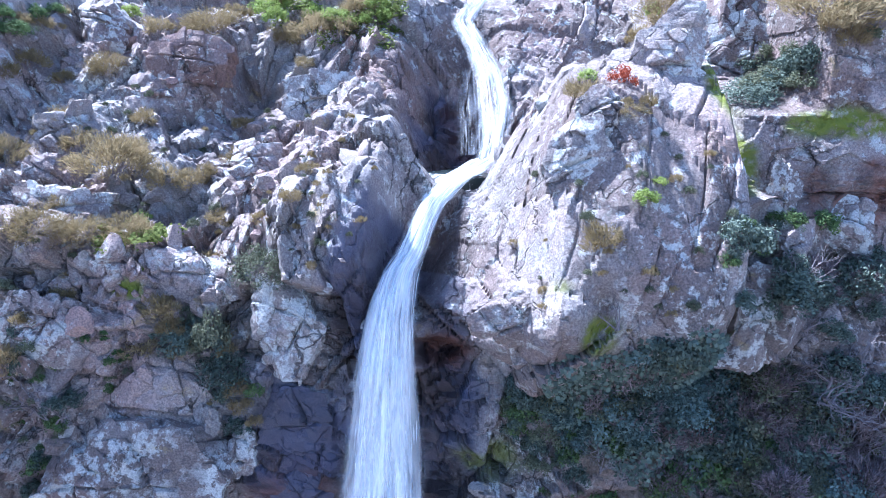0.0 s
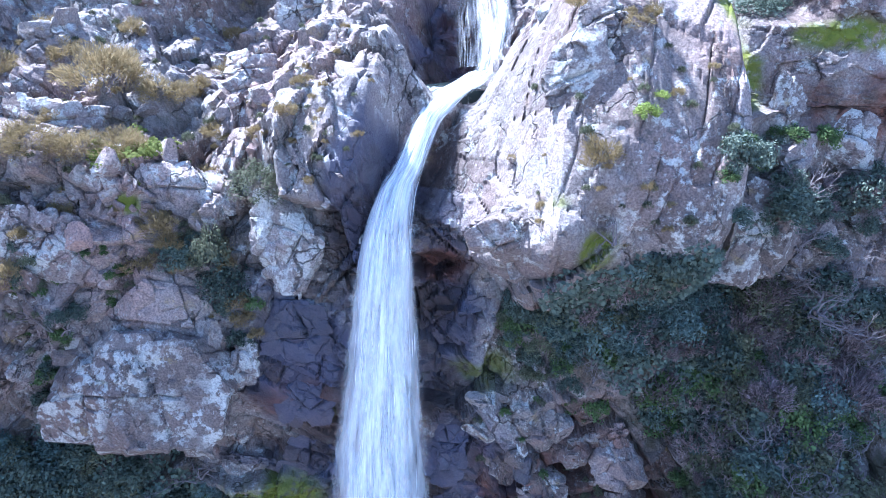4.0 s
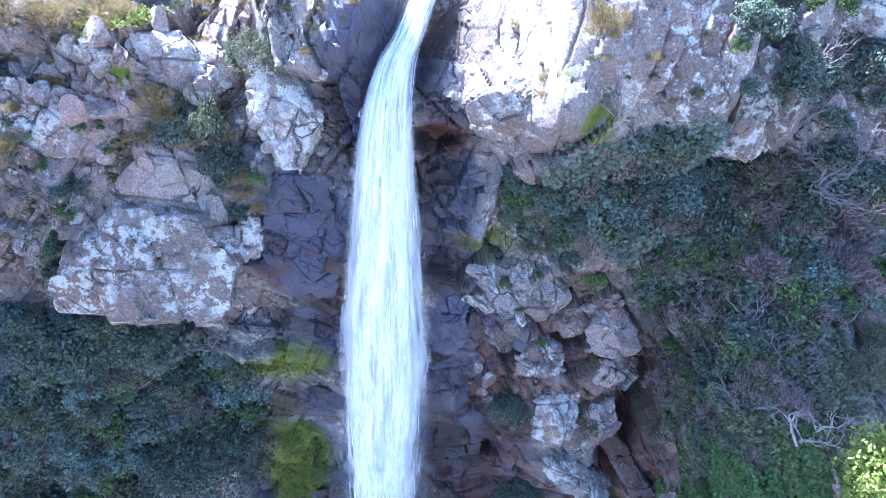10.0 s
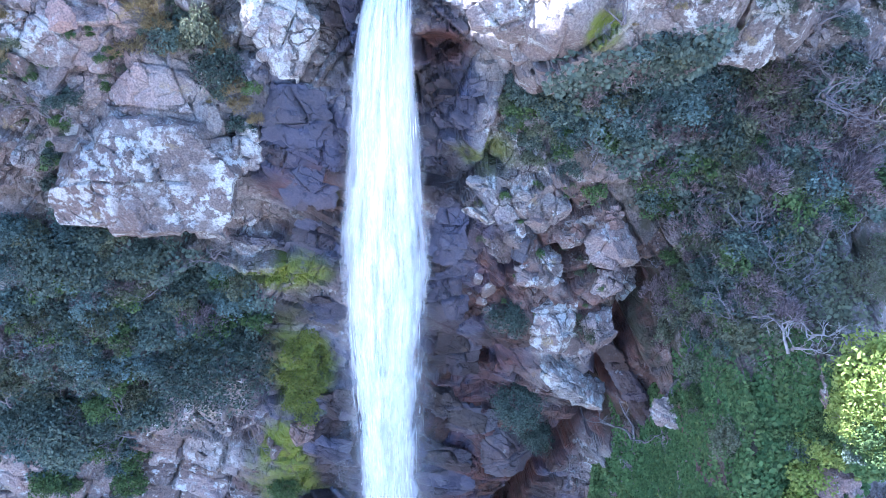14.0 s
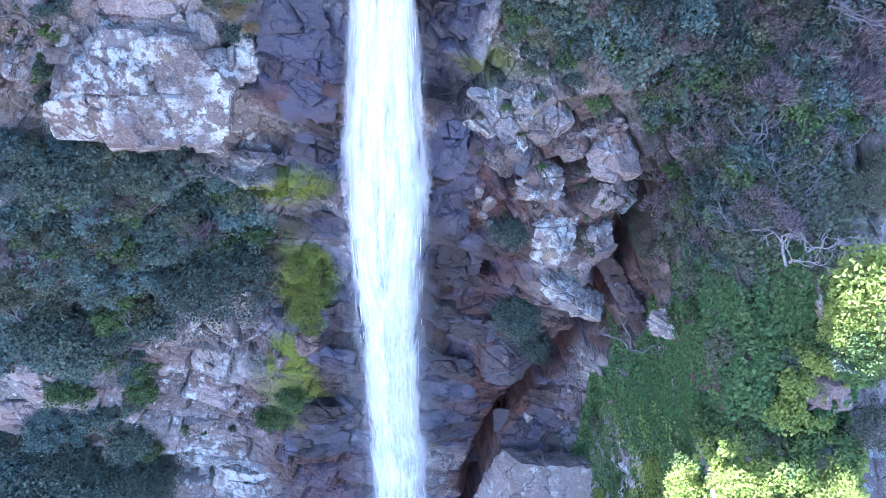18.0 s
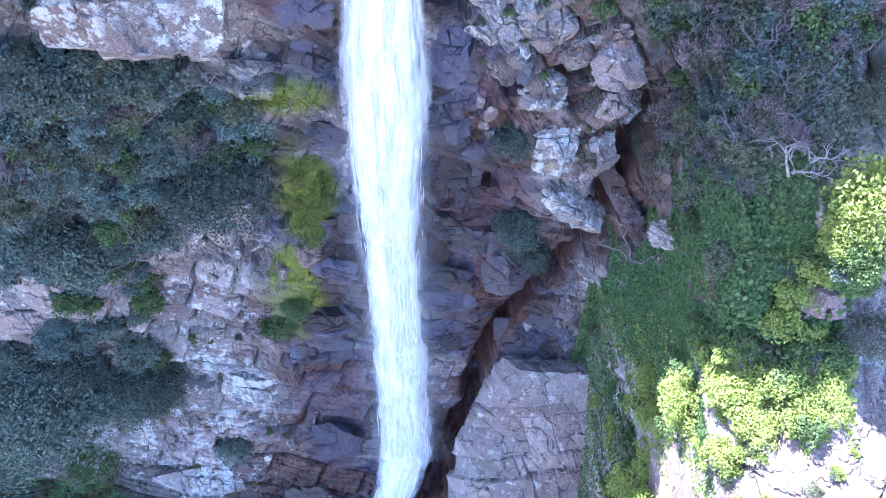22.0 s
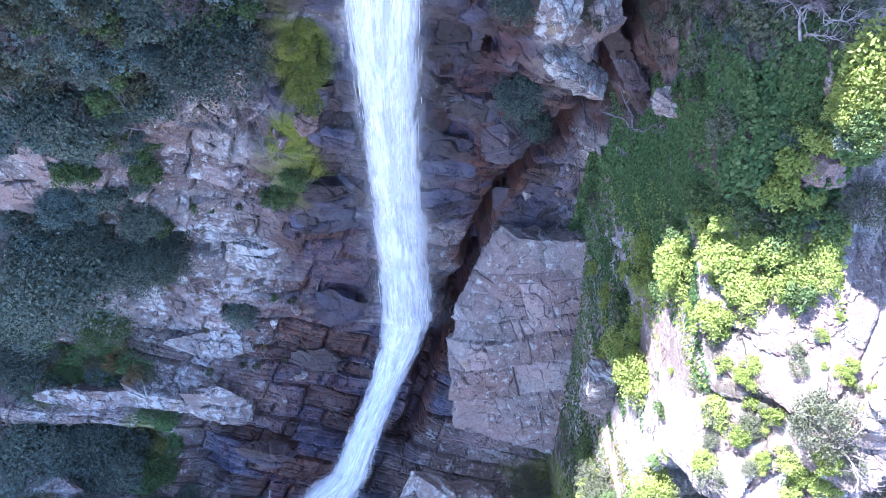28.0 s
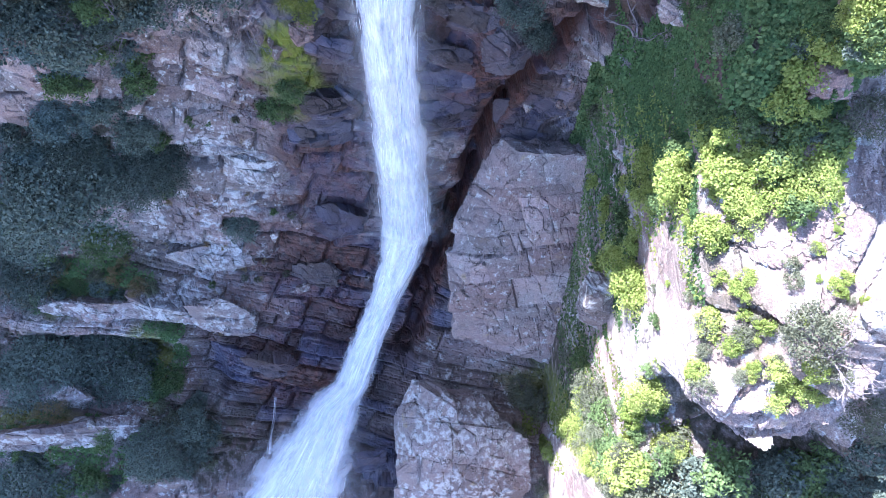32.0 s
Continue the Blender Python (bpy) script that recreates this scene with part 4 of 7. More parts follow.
def stone_mesh(name, seed, material, cuts=9, n=9, rough=0.05, size=(1.0, 1.0, 1.0), joints=0.0, shape=(), lie=None):
    """An angular block of size (half-widths in metres), cut along random joints, then weathered and cracked.
    shape: more cuts as (degrees round the front, share of the half-width at which it cuts)."""
    rng = np.random.default_rng(seed)
    p, f = block_points(n)
    normals = rng.normal(size=(cuts + 5, 3)) * np.array([1.0, 1.3, 1.0])
    normals /= np.linalg.norm(normals, axis=1, keepdims=True)
    planes = list(zip(normals, rng.uniform(*((0.72, 1.15) if joints else (0.5, 0.95)), cuts + 5)))
    for angle, depth in shape:
        k = np.array([math.cos(radians(angle)), rng.uniform(-0.35, -0.1), math.sin(radians(angle))])
        planes.append((k / np.linalg.norm(k), depth))
    for sx, sz in ((1, 1), (-1, 1), (1, -1), (-1, -1)):
        k = np.array([sx * rng.uniform(0.1, 1), -rng.uniform(0.5, 1.4), sz * rng.uniform(0.1, 1)])
        planes.append((k / np.linalg.norm(k), rng.uniform(0.85, 1.05) if cuts < 0 else rng.uniform(0.6, 0.9)))
    for _ in range(4):
        for k, d in planes:
            p = p - np.maximum(p @ k - d, 0)[:, None] * k
    way = np.sign(p) * np.abs(p) ** 5
    way /= np.linalg.norm(way, axis=1, keepdims=True) + 1e-9
    q = p * np.array(size)
    o = seed * 3.71
    h = 0.5 * rough * (fbm(p[:, 0] * 2 + o, p[:, 2] * 2 + p[:, 1] * 1.3, seed) + 0.9 * fbm(p[:, 0] * 6 + p[:, 1] * 3 + o, p[:, 2] * 6, seed + 2))
    q = q + way * h[:, None] * np.mean(size)
    shade = np.full(len(q), 0.15 + 0.75 * rng.random())
    if joints:
        lie = -25 + 50 * rng.random() if lie is None else lie
        g, t = beds(q[:, 0] + 0.4 * q[:, 1] + o, q[:, 2] + 0.5 * q[:, 1], joints, 1.5 * joints, lie, seed, 0.14, 0.16 * joints, 0.09, 0.03)
        g = g + facets(q[:, 0] + 0.4 * q[:, 1] + o, q[:, 2] + 0.5 * q[:, 1], joints * 0.4, 1.3, 110 + 50 * rng.random(), seed + 4, 0.22, 0.04, 0.02, 0.08)
        q = q + way * g[:, None]
        shade = 0.5 * shade + 0.5 * t
    me = mesh_of(name, q, f, material)
    me.attributes.new("tone", "FLOAT", "POINT").data.foreach_set("value", shade.astype(np.float32))
    return me


def boulder(x, s, w, h, d, turn, seed, label, sunk=0.1, material=None, name="boulder", group="", cuts=8, tip=-8, shape=(), lie=None):
    """A block of w across, h high and d deep that sits on the rock."""
    size = (w * 0.56, d * 0.6, h * 0.56)
    ob = new(name, stone_mesh(name, seed, material or PALE, cuts, 110 if max(w, h) > 5 else 64 if max(w, h) > 1.6 else 34, 0.05, size, 0.3 + 0.28 * min(w, h), shape, lie))
    ob.matrix_basis = Matrix.Translation(on_rock(x, s, sunk * d)) @ pose(0, 0, 0, tip, turn, (seed * 37) % 30 - 15 if cuts > 2 else 0)
    return tagged(ob, label, "boulder", group)


boulder(-3.21, 3.15, 1.37, 1.91, 0.96, 8, 11, "pale lichen-covered granite boulder beside dark wet rock", material=PALE)
boulder(-6.08, 4.76, 2.3, 2.2, 1.1, -6, 12, "peaked pale pink granite block on the cliff", material=PINK, cuts=0, sunk=0.15, shape=((128, 0.68), (48, 0.74), (-90, 0.95)))
boulder(-6.44, 6.30, 3.5, 2.6, 1.1, 8, 13, "large lichen-covered granite block with a flat base", material=PALE, cuts=-1, sunk=0.1, shape=((148, 0.78), (-88, 0.9), (30, 1.0)))
boulder(-4.27, 5.81, 0.61, 1.10, 0.43, 0, 14, "small pale rock beside the wet wall", material=PALE)
boulder(-5.05, 5.46, 0.51, 1.15, 0.35, 10, 15, "narrow grey rock standing beside a block", material=PALE)
boulder(-8.04, 3.22, 1.62, 1.47, 0.73, 20, 16, "grey rock with white lichen", material=PALE)
boulder(3.57, 12.95, 1.97, 0.83, 0.75, 42, 24, "narrow white-crusted rock rib", material=PALE, cuts=4, sunk=0.45)
boulder(5.92, 12.60, 1.1, 0.7, 0.5, 8, 26, "grey rock on the thicket slope", sunk=-0.1, material=ROCK)
boulder(-4.26, 15.82, 0.73, 0.96, 0.65, 20, 27, "small brown rock on a ledge", material=PINK)
boulder(0.96, 7.50, 0.72, 0.34, 0.44, 35, 20, "pale pinkish slab tilted beside the fall", sunk=0.05, material=PALE, cuts=0, tip=-18)
boulder(1.24, 8.60, 1.10, 0.52, 0.59, 52, 21, "grey-brown slab leaning beside the fall", sunk=0.05, material=PINK, cuts=0, tip=-18)
boulder(1.93, 8.10, 0.45, 0.92, 0.53, 8, 25, "dark brown leaning slab in the outcrop", sunk=0.05, material=BROWN, cuts=0, tip=-18)
boulder(2.34, 7.40, 1.14, 0.83, 0.86, -8, 18, "pale angular granite block over a dark hollow", sunk=0.05, material=PINK, cuts=0, tip=-18, shape=((120, 0.8),))
boulder(3.99, 8.20, 1.21, 0.98, 0.99, 25, 23, "pink-based angular block crusted with white lichen", sunk=0.05, material=ROCK, cuts=0, tip=-18, shape=((40, 0.75), (-70, 0.85)))
boulder(2.55, 8.90, 0.64, 0.92, 0.69, -12, 22, "white-crusted wedge of rock under the hollow", sunk=0.05, material=PALE, cuts=0, tip=-18, shape=((60, 0.6), (130, 0.8)))
boulder(2.25, 9.20, 0.86, 0.40, 0.49, 8, 19, "small pinkish block in the outcrop", sunk=0.05, material=PINK, cuts=0, tip=-18)
boulder(4.10, 9.50, 0.71, 0.71, 0.75, 30, 28, "white lichened block under the overhang", sunk=0.05, material=ROCK, cuts=0, tip=-18)
boulder(4.95, 10.60, 0.70, 0.83, 0.75, 40, 91, "white lichened block at the edge of the cleft", sunk=0.05, material=PALE, cuts=0, tip=-18)
boulder(2.90, 10.70, 1.03, 1.37, 1.03, 4, 17, "rounded pale boulder wedged in the outcrop", sunk=0.05, material=PALE, cuts=0, tip=-18, shape=((125, 0.8), (50, 0.85)))
boulder(3.98, 11.00, 0.80, 0.92, 0.83, -6, 92, "pale block beside the dark cleft", sunk=0.05, material=ROCK, cuts=0, tip=-18)
boulder(0.86, 6.60, 0.58, 0.32, 0.42, 20, 93, "pinkish block at the top of the outcrop", sunk=0.05, material=PINK, cuts=0, tip=-18)
boulder(1.85, 6.90, 0.43, 0.49, 0.52, 10, 94, "white-crusted block at the top of the outcrop", sunk=0.05, material=ROCK, cuts=0, tip=-18)
boulder(2.65, 7.40, 0.61, 0.50, 0.58, 0, 95, "grey block crusted with lichen", sunk=0.05, material=ROCK, cuts=0, tip=-18)
boulder(3.97, 7.50, 0.33, 0.50, 0.43, -15, 96, "narrow pinkish rock under the shrubs", sunk=0.05, material=PINK, cuts=0, tip=-18)
boulder(1.25, 2.87, 1.41, 0.92, 0.46, -8, 29, "pale triangular slab at the buttress's foot", material=PALE)
boulder(-10.12, -7.84, 1.50, 1.78, 1.05, 5, 30, "upright grey rock at the top of the slope", material=PALE)
boulder(-7.01, -5.74, 2.12, 1.34, 0.66, 6, 31, "broad pinkish block over a dark hollow", material=PINK, cuts=4, sunk=-0.1)
boulder(-4.81, -2.59, 1.24, 1.10, 0.77, 0, 32, "pale boulder on the slope", material=PALE)
boulder(-5.46, 2.03, 1.51, 0.92, 0.64, 10, 33, "pale rock under dry bushes", material=PALE)
boulder(-9.80, -2.94, 1.44, 1.13, 0.79, -10, 34, "grey granite boulder on the slope", material=PALE)
boulder(-9.74, -1.26, 1.08, 0.93, 0.65, 0, 35, "grey granite boulder on the slope", material=PALE)
boulder(-8.48, 0.21, 2.01, 0.82, 0.49, 8, 36, "pale ledge rock under dry bushes", material=PALE, cuts=4, sunk=-0.1)
boulder(-4.70, 2.24, 0.74, 0.90, 0.52, 20, 37, "pale rock on the slope", material=PALE)
boulder(-3.47, -5.18, 2.02, 1.48, 0.52, -20, 38, "broad pale block on the rib", material=PALE, cuts=4, sunk=-0.1)
boulder(2.24, 1.19, 1.18, 0.97, 0.48, -20, 39, "cracked sunlit block on the slope", material=PALE)
boulder(-12.41, 33.18, 5.44, 1.86, 1.16, 12, 43, "long pale ledge of layered rock", material=PALE, cuts=0, sunk=-0.2, lie=0)
boulder(-10.74, 30.38, 4.42, 2.05, 1.29, 14, 44, "long pale band of layered rock", material=PALE, cuts=0, sunk=-0.2, lie=0)
boulder(-11.73, 27.23, 3.32, 1.95, 1.23, 14, 45, "pale band of rock with lichen", material=PALE, cuts=0, sunk=-0.2, lie=0)
boulder(-7.70, 24.57, 2.41, 2.21, 1.08, 14, 46, "pale jointed block beside the fall", material=PALE, cuts=0, sunk=-0.2, lie=0)
boulder(-16.49, 32.83, 5.12, 1.69, 1.06, 6, 47, "long pale ledge over shrubs", material=PALE, cuts=0, sunk=-0.2, lie=0)
boulder(-8.73, 22.61, 2.54, 2.40, 1.17, 16, 48, "pale lichened block of the layered wall", material=PALE, cuts=0, sunk=-0.2, lie=0)
boulder(-4.10, 9.03, 2.71, 0.37, 0.26, 12, 49, "long brown ledge of rock above the moss", material=BROWN, cuts=4, sunk=-0.1)
boulder(1.03, 15.96, 1.58, 1.12, 0.67, 12, 50, "iron-stained block beside the wet wall", material=BROWN)
boulder(1.98, 17.08, 1.49, 1.76, 0.90, -15, 51, "iron-stained tilted block in the hollow", material=BROWN)
boulder(4.93, 12.67, 0.60, 3.16, 0.42, -32, 52, "dark iron-stained wall of the cleft", material=BROWN)
boulder(0.03, 15.05, 1.05, 0.98, 0.59, 6, 53, "iron-stained ledge beside the fall", material=BROWN)
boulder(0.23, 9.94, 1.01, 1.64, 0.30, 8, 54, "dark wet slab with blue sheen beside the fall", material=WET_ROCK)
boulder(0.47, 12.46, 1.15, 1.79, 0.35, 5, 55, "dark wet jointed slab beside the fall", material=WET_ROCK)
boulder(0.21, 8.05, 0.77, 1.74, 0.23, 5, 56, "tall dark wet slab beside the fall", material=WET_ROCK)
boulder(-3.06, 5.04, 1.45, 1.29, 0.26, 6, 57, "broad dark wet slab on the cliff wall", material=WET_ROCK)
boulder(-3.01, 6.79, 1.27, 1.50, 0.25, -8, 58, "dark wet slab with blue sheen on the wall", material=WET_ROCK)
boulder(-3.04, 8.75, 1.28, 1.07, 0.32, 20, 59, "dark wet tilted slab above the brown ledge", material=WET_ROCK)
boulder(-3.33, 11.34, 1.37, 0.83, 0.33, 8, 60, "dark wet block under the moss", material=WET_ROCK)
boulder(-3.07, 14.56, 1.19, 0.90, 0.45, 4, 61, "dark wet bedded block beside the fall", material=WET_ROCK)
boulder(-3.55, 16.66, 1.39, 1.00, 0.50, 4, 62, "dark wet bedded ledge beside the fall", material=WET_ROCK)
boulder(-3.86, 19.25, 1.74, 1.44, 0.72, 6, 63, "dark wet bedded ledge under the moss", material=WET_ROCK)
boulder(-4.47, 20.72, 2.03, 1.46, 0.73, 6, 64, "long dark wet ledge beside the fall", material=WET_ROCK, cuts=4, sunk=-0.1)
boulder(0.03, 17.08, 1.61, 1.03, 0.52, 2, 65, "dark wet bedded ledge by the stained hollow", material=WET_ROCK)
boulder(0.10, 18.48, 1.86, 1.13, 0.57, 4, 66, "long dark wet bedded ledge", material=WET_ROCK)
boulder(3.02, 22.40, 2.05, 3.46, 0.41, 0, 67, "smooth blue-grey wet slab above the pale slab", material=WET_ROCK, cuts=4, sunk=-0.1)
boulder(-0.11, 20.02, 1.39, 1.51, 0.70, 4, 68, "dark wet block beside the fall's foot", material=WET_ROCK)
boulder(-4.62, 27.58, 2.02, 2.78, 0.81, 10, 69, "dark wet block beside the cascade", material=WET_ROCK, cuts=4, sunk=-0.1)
boulder(-6.16, 31.22, 2.07, 2.53, 0.58, 14, 70, "brown stained block beside the cascade", material=BROWN, cuts=4, sunk=-0.1)
boulder(-4.04, 40.81, 1.99, 3.29, 0.69, 10, 71, "dark wet rock beside the plunge", material=WET_ROCK, cuts=4, sunk=-0.1)
boulder(2.72, 0.91, 1.06, 0.95, 0.48, 0, 72, "grey block under dry grass", material=PALE)
boulder(6.60, -7.07, 2.26, 1.81, 0.63, 6, 73, "massive grey block on the upper wall", material=PALE, cuts=4, sunk=-0.1)
boulder(4.15, 0.07, 1.07, 2.14, 0.64, 10, 74, "upright grey block under the dry grass", material=PALE)
boulder(6.61, 0.63, 0.74, 2.54, 0.37, 12, 75, "leaning grey granite pillar", material=PALE)
boulder(6.15, 2.87, 0.96, 2.05, 0.48, 14, 76, "leaning lichen-covered granite rib", material=PALE)
boulder(7.02, 1.19, 0.79, 0.95, 0.47, 0, 77, "pinkish block under the red wall", material=PINK)
boulder(8.38, 0.70, 0.86, 1.02, 0.51, 0, 78, "pale block under the red wall", material=PALE)
boulder(8.97, 2.59, 0.82, 0.72, 0.50, 0, 79, "pale rock above the thicket", material=PALE)
boulder(-13.39, 17.22, 2.13, 3.06, 0.74, 20, 80, "pinkish fractured block on the cliff", material=PINK, cuts=4, sunk=-0.1)
boulder(-14.87, 19.60, 2.61, 2.08, 0.72, 20, 81, "pinkish tilted slab on the cliff", material=PINK, cuts=4, sunk=-0.1)
boulder(5.72, 18.41, 0.48, 0.92, 0.48, 0, 82, "small grey stone in the creeper", material=PALE)
boulder(8.19, 11.20, 1.02, 0.92, 0.64, 0, 83, "grey rock in the creeper", material=PINK)
boulder(5.73, 23.52, 1.49, 2.82, 1.05, 0, 84, "sunlit pale rock under a bush", material=PALE)
boulder(9.63, 14.07, 1.51, 3.33, 0.91, 0, 85, "sunlit layered rock beside shrubs", material=PALE)
boulder(0.76, 39.80, 5.6, 5.6, 2.0, 4, 86, "broad flat grey boulder crusted with lichen beside the plunge", material=PALE, cuts=-2, sunk=0.1, tip=-52, shape=((150, 0.85), (60, 0.85)))
boulder(-8.46, 35.84, 2.19, 2.36, 0.76, -30, 87, "smooth brown water-worn slab", material=BROWN, cuts=4, sunk=-0.1)
boulder(-10.64, 33.81, 2.45, 4.85, 0.85, 0, 88, "grey rock beside the cascade", material=PALE, cuts=4, sunk=-0.1)
boulder(-18.27, 39.13, 6.09, 2.33, 1.30, 6, 89, "pale ledge rock over the thicket", material=PALE, cuts=4, sunk=-0.1)
boulder(-19.70, 37.38, 4.43, 2.44, 1.36, -8, 90, "pale flat rock on a ledge", material=PALE, cuts=4, sunk=-0.1)

foot_slab = new("rock_slab", stone_mesh("rock_slab", 40, JOINTED, -5, 120, 0.03, (3.15, 0.9, 5.8), 1.25, ((145, 0.78), (-10, 0.92), (-100, 0.97)), 6))
foot_slab.matrix_basis = pose(3.55, 10.45, -29.3, -29.6, 0, 0)
tagged(foot_slab, "broad pale jointed granite slab at the foot of the fall", "rock slab")

PEBBLES = [stone_mesh("rock", 500 + k, (PALE, PINK, ROCK)[k % 3], 7, 5, 0.12) for k in range(12)]
stone_rng = random.Random(3)


SINGLE_STONES, loose_v, loose_f = 300, [], []


def stones(x, s, rx, rs, count, low, high):
    """Loose and half-buried rocks of the cliff; past three hundred they are joined."""
    around = np.array([(stone_rng.uniform(0, 2 * math.pi), math.sqrt(stone_rng.random())) for _ in range(count)])
    for at in place(x + rx * around[:, 1] * np.cos(around[:, 0]), s + rs * around[:, 1] * np.sin(around[:, 0])):
        w = low + (high - low) * stone_rng.random() ** 2
        m = (Matrix.Translation(Vector(at)) @ pose(0, 0, 0, stone_rng.uniform(0, 360), stone_rng.uniform(0, 360), stone_rng.uniform(0, 360))
             @ Matrix.Diagonal((w * stone_rng.uniform(0.6, 1), w * stone_rng.uniform(0.4, 0.8), w * stone_rng.uniform(0.5, 0.9), 1)))
        me = stone_rng.choice(PEBBLES)
        if len(cliff.children) < SINGLE_STONES:
            part_of("rock", me, cliff).matrix_basis = m
            continue
        v, f = np.empty(3 * len(me.vertices), np.float32), np.empty(4 * len(me.polygons), np.int32)
        me.vertices.foreach_get("co", v)
        me.loops.foreach_get("vertex_index", f)
        m = np.array(m)
        loose_f.append(f.reshape(-1, 4) + sum(len(k) for k in loose_v))
        loose_v.append(v.reshape(-1, 3) @ m[:3, :3].T + m[:3, 3])



stones(-10.09, -5.18, 2.79, 3.25, 110, 0.12, 0.5)
stones(-5.40, 0.77, 2.53, 3.00, 90, 0.12, 0.5)
stones(-2.69, 0.77, 1.52, 4.00, 40, 0.1, 0.4)
stones(-6.98, 2.45, 2.12, 0.80, 40, 0.1, 0.45)
stones(2.31, 0.77, 1.36, 4.80, 12, 0.1, 0.35)
stones(6.40, 2.45, 1.76, 1.20, 30, 0.1, 0.45)
stones(2.31, 9.38, 1.73, 2.70, 40, 0.1, 0.5)
stones(-8.32, 4.55, 1.43, 1.50, 20, 0.1, 0.5)
stones(-7.07, 16.94, 2.21, 2.10, 30, 0.1, 0.4)
stones(3.97, 21.42, 1.26, 2.80, 22, 0.1, 0.35)
stones(-9.59, 29.47, 3.94, 4.20, 40, 0.1, 0.5)
stones(-18.24, 32.90, 4.15, 4.80, 30, 0.15, 0.6)
stones(10.06, 23.45, 3.07, 2.40, 20, 0.15, 0.5)
part_of("rubble", mesh_of("rubble", np.concatenate(loose_v), np.concatenate(loose_f), ROCK), cliff, "", "stuff")


# ---- plants ----
def crown(seed, clumps, leaves, size, flat=0.8, fine=False, gap=0.55):
    """Leaves in uneven clumps round a middle, about one metre in radius; long and upright if fine."""
    rng = np.random.default_rng(seed)
    d = rng.normal(size=(clumps, 3))
    d /= np.linalg.norm(d, axis=1, keepdims=True)
    d[:, 2] = np.abs(d[:, 2]) * 1.1 - 0.25
    c = d * rng.uniform(0.45, 0.85, (clumps, 1))
    c[:, 2] *= flat
    r = rng.uniform(0.16, 0.36, clumps)
    which = rng.integers(0, clumps, leaves)
    e = rng.normal(size=(leaves, 3))
    e /= np.linalg.norm(e, axis=1, keepdims=True)
    p = c[which] + e * (r[which] * rng.uniform(gap, 1.05, leaves))[:, None]
    n = e + 0.7 * rng.normal(size=(leaves, 3)) + np.array([0, 0, 0.5])
    n /= np.linalg.norm(n, axis=1, keepdims=True)
    t = np.cross(n, rng.normal(size=(leaves, 3)))
    if fine:
        t = p * np.array([1, 1, 0.4]) + np.array([0, 0, 0.7]) + 0.35 * rng.normal(size=(leaves, 3))
    t /= np.linalg.norm(t, axis=1, keepdims=True) + 1e-9
    b = np.cross(n, t)
    b /= np.linalg.norm(b, axis=1, keepdims=True) + 1e-9
    k = size * rng.uniform(0.6, 1.3, leaves)[:, None]
    thin = 0.24 if fine else 0.55
    long = 1.8 if fine else 1.0
    v = np.stack([p - long * k * t, p + thin * k * b, p + long * k * t, p - thin * k * b], 1).reshape(-1, 3)
    return v, np.arange(len(v)).reshape(-1, 4)


def twigs(seed, count, spread, depth=3, thick=0.03, up=0.8):
    """Branching bare wood, about one metre high."""
    rng = random.Random(seed)
    paths = []

    def grow(at, way, long, r, level):
        pts = [(at.copy(), r)]
        p, w = at.copy(), way.copy()
        for k in range(4):
            w = (w + Vector((rng.gauss(0, 0.22), rng.gauss(0, 0.22), rng.gauss(0.03, 0.18)))).normalized()
            p = p + w * long / 4
            pts.append((p.copy(), r * (1 - 0.17 * (k + 1))))
        paths.append(pts)
        if level:
            for _ in range(rng.choice((2, 3))):
                a = pts[rng.choice((2, 3, 4))][0]
                grow(a, (w + Vector((rng.gauss(0, spread), rng.gauss(0, spread), rng.gauss(0.1, spread)))).normalized(), long * rng.uniform(0.5, 0.8), r * 0.55, level - 1)

    for _ in range(count):
        grow(Vector((rng.uniform(-0.08, 0.08), rng.uniform(-0.08, 0.08), -0.15)), Vector((rng.gauss(0, 0.5), rng.gauss(0, 0.5), up)).normalized(), 0.5, thick, depth)
    return tubes([[(tuple(p), r) for p, r in q] for q in paths], 4)


FOLIAGE, STEMS, CROWNS, LARGE, HUGE = {}, {}, {}, {}, {}
for kind, clumps, leaves, size, flat, fine in (("tussock", 26, 1900, 0.060, 0.8, True), ("dark", 40, 1700, 0.070, 0.85, False), ("green", 34, 1500, 0.072, 0.8, False),
                                               ("grey", 32, 1500, 0.055, 0.9, False), ("bright", 30, 1500, 0.070, 0.85, False), ("red", 16, 900, 0.06, 0.9, False),
                                               ("olive", 34, 1600, 0.060, 0.85, False), ("blue", 38, 1800, 0.060, 0.85, False), ("heather", 30, 1600, 0.06, 0.85, True)):
    CROWNS[kind] = [crown(100 + 7 * k + len(kind), clumps, leaves, size, flat, fine) for k in range(4)]
    FOLIAGE[kind] = [mesh_of("foliage", *c, LEAF[kind]) for c in CROWNS[kind]]
    LARGE[kind] = [mesh_of("foliage", *crown(150 + 7 * k + len(kind), 2 * clumps, int(2.6 * leaves), size * 0.6, flat, fine), LEAF[kind]) for k in range(2)]
    if kind in ("dark", "green", "grey"):
        HUGE[kind] = [mesh_of("foliage", *crown(170 + 7 * k + len(kind), 4 * clumps, 8 * leaves, size * 0.34, flat, fine), LEAF[kind]) for k in range(2)]
    STEMS[kind] = [mesh_of("stem", *twigs(300 + k, 4, 0.5, 2, 0.035), BARK) for k in range(3)]
BARE = [mesh_of("wood", *twigs(400 + k, 4, 0.6, 4, 0.03), BARK, True) for k in range(4)]
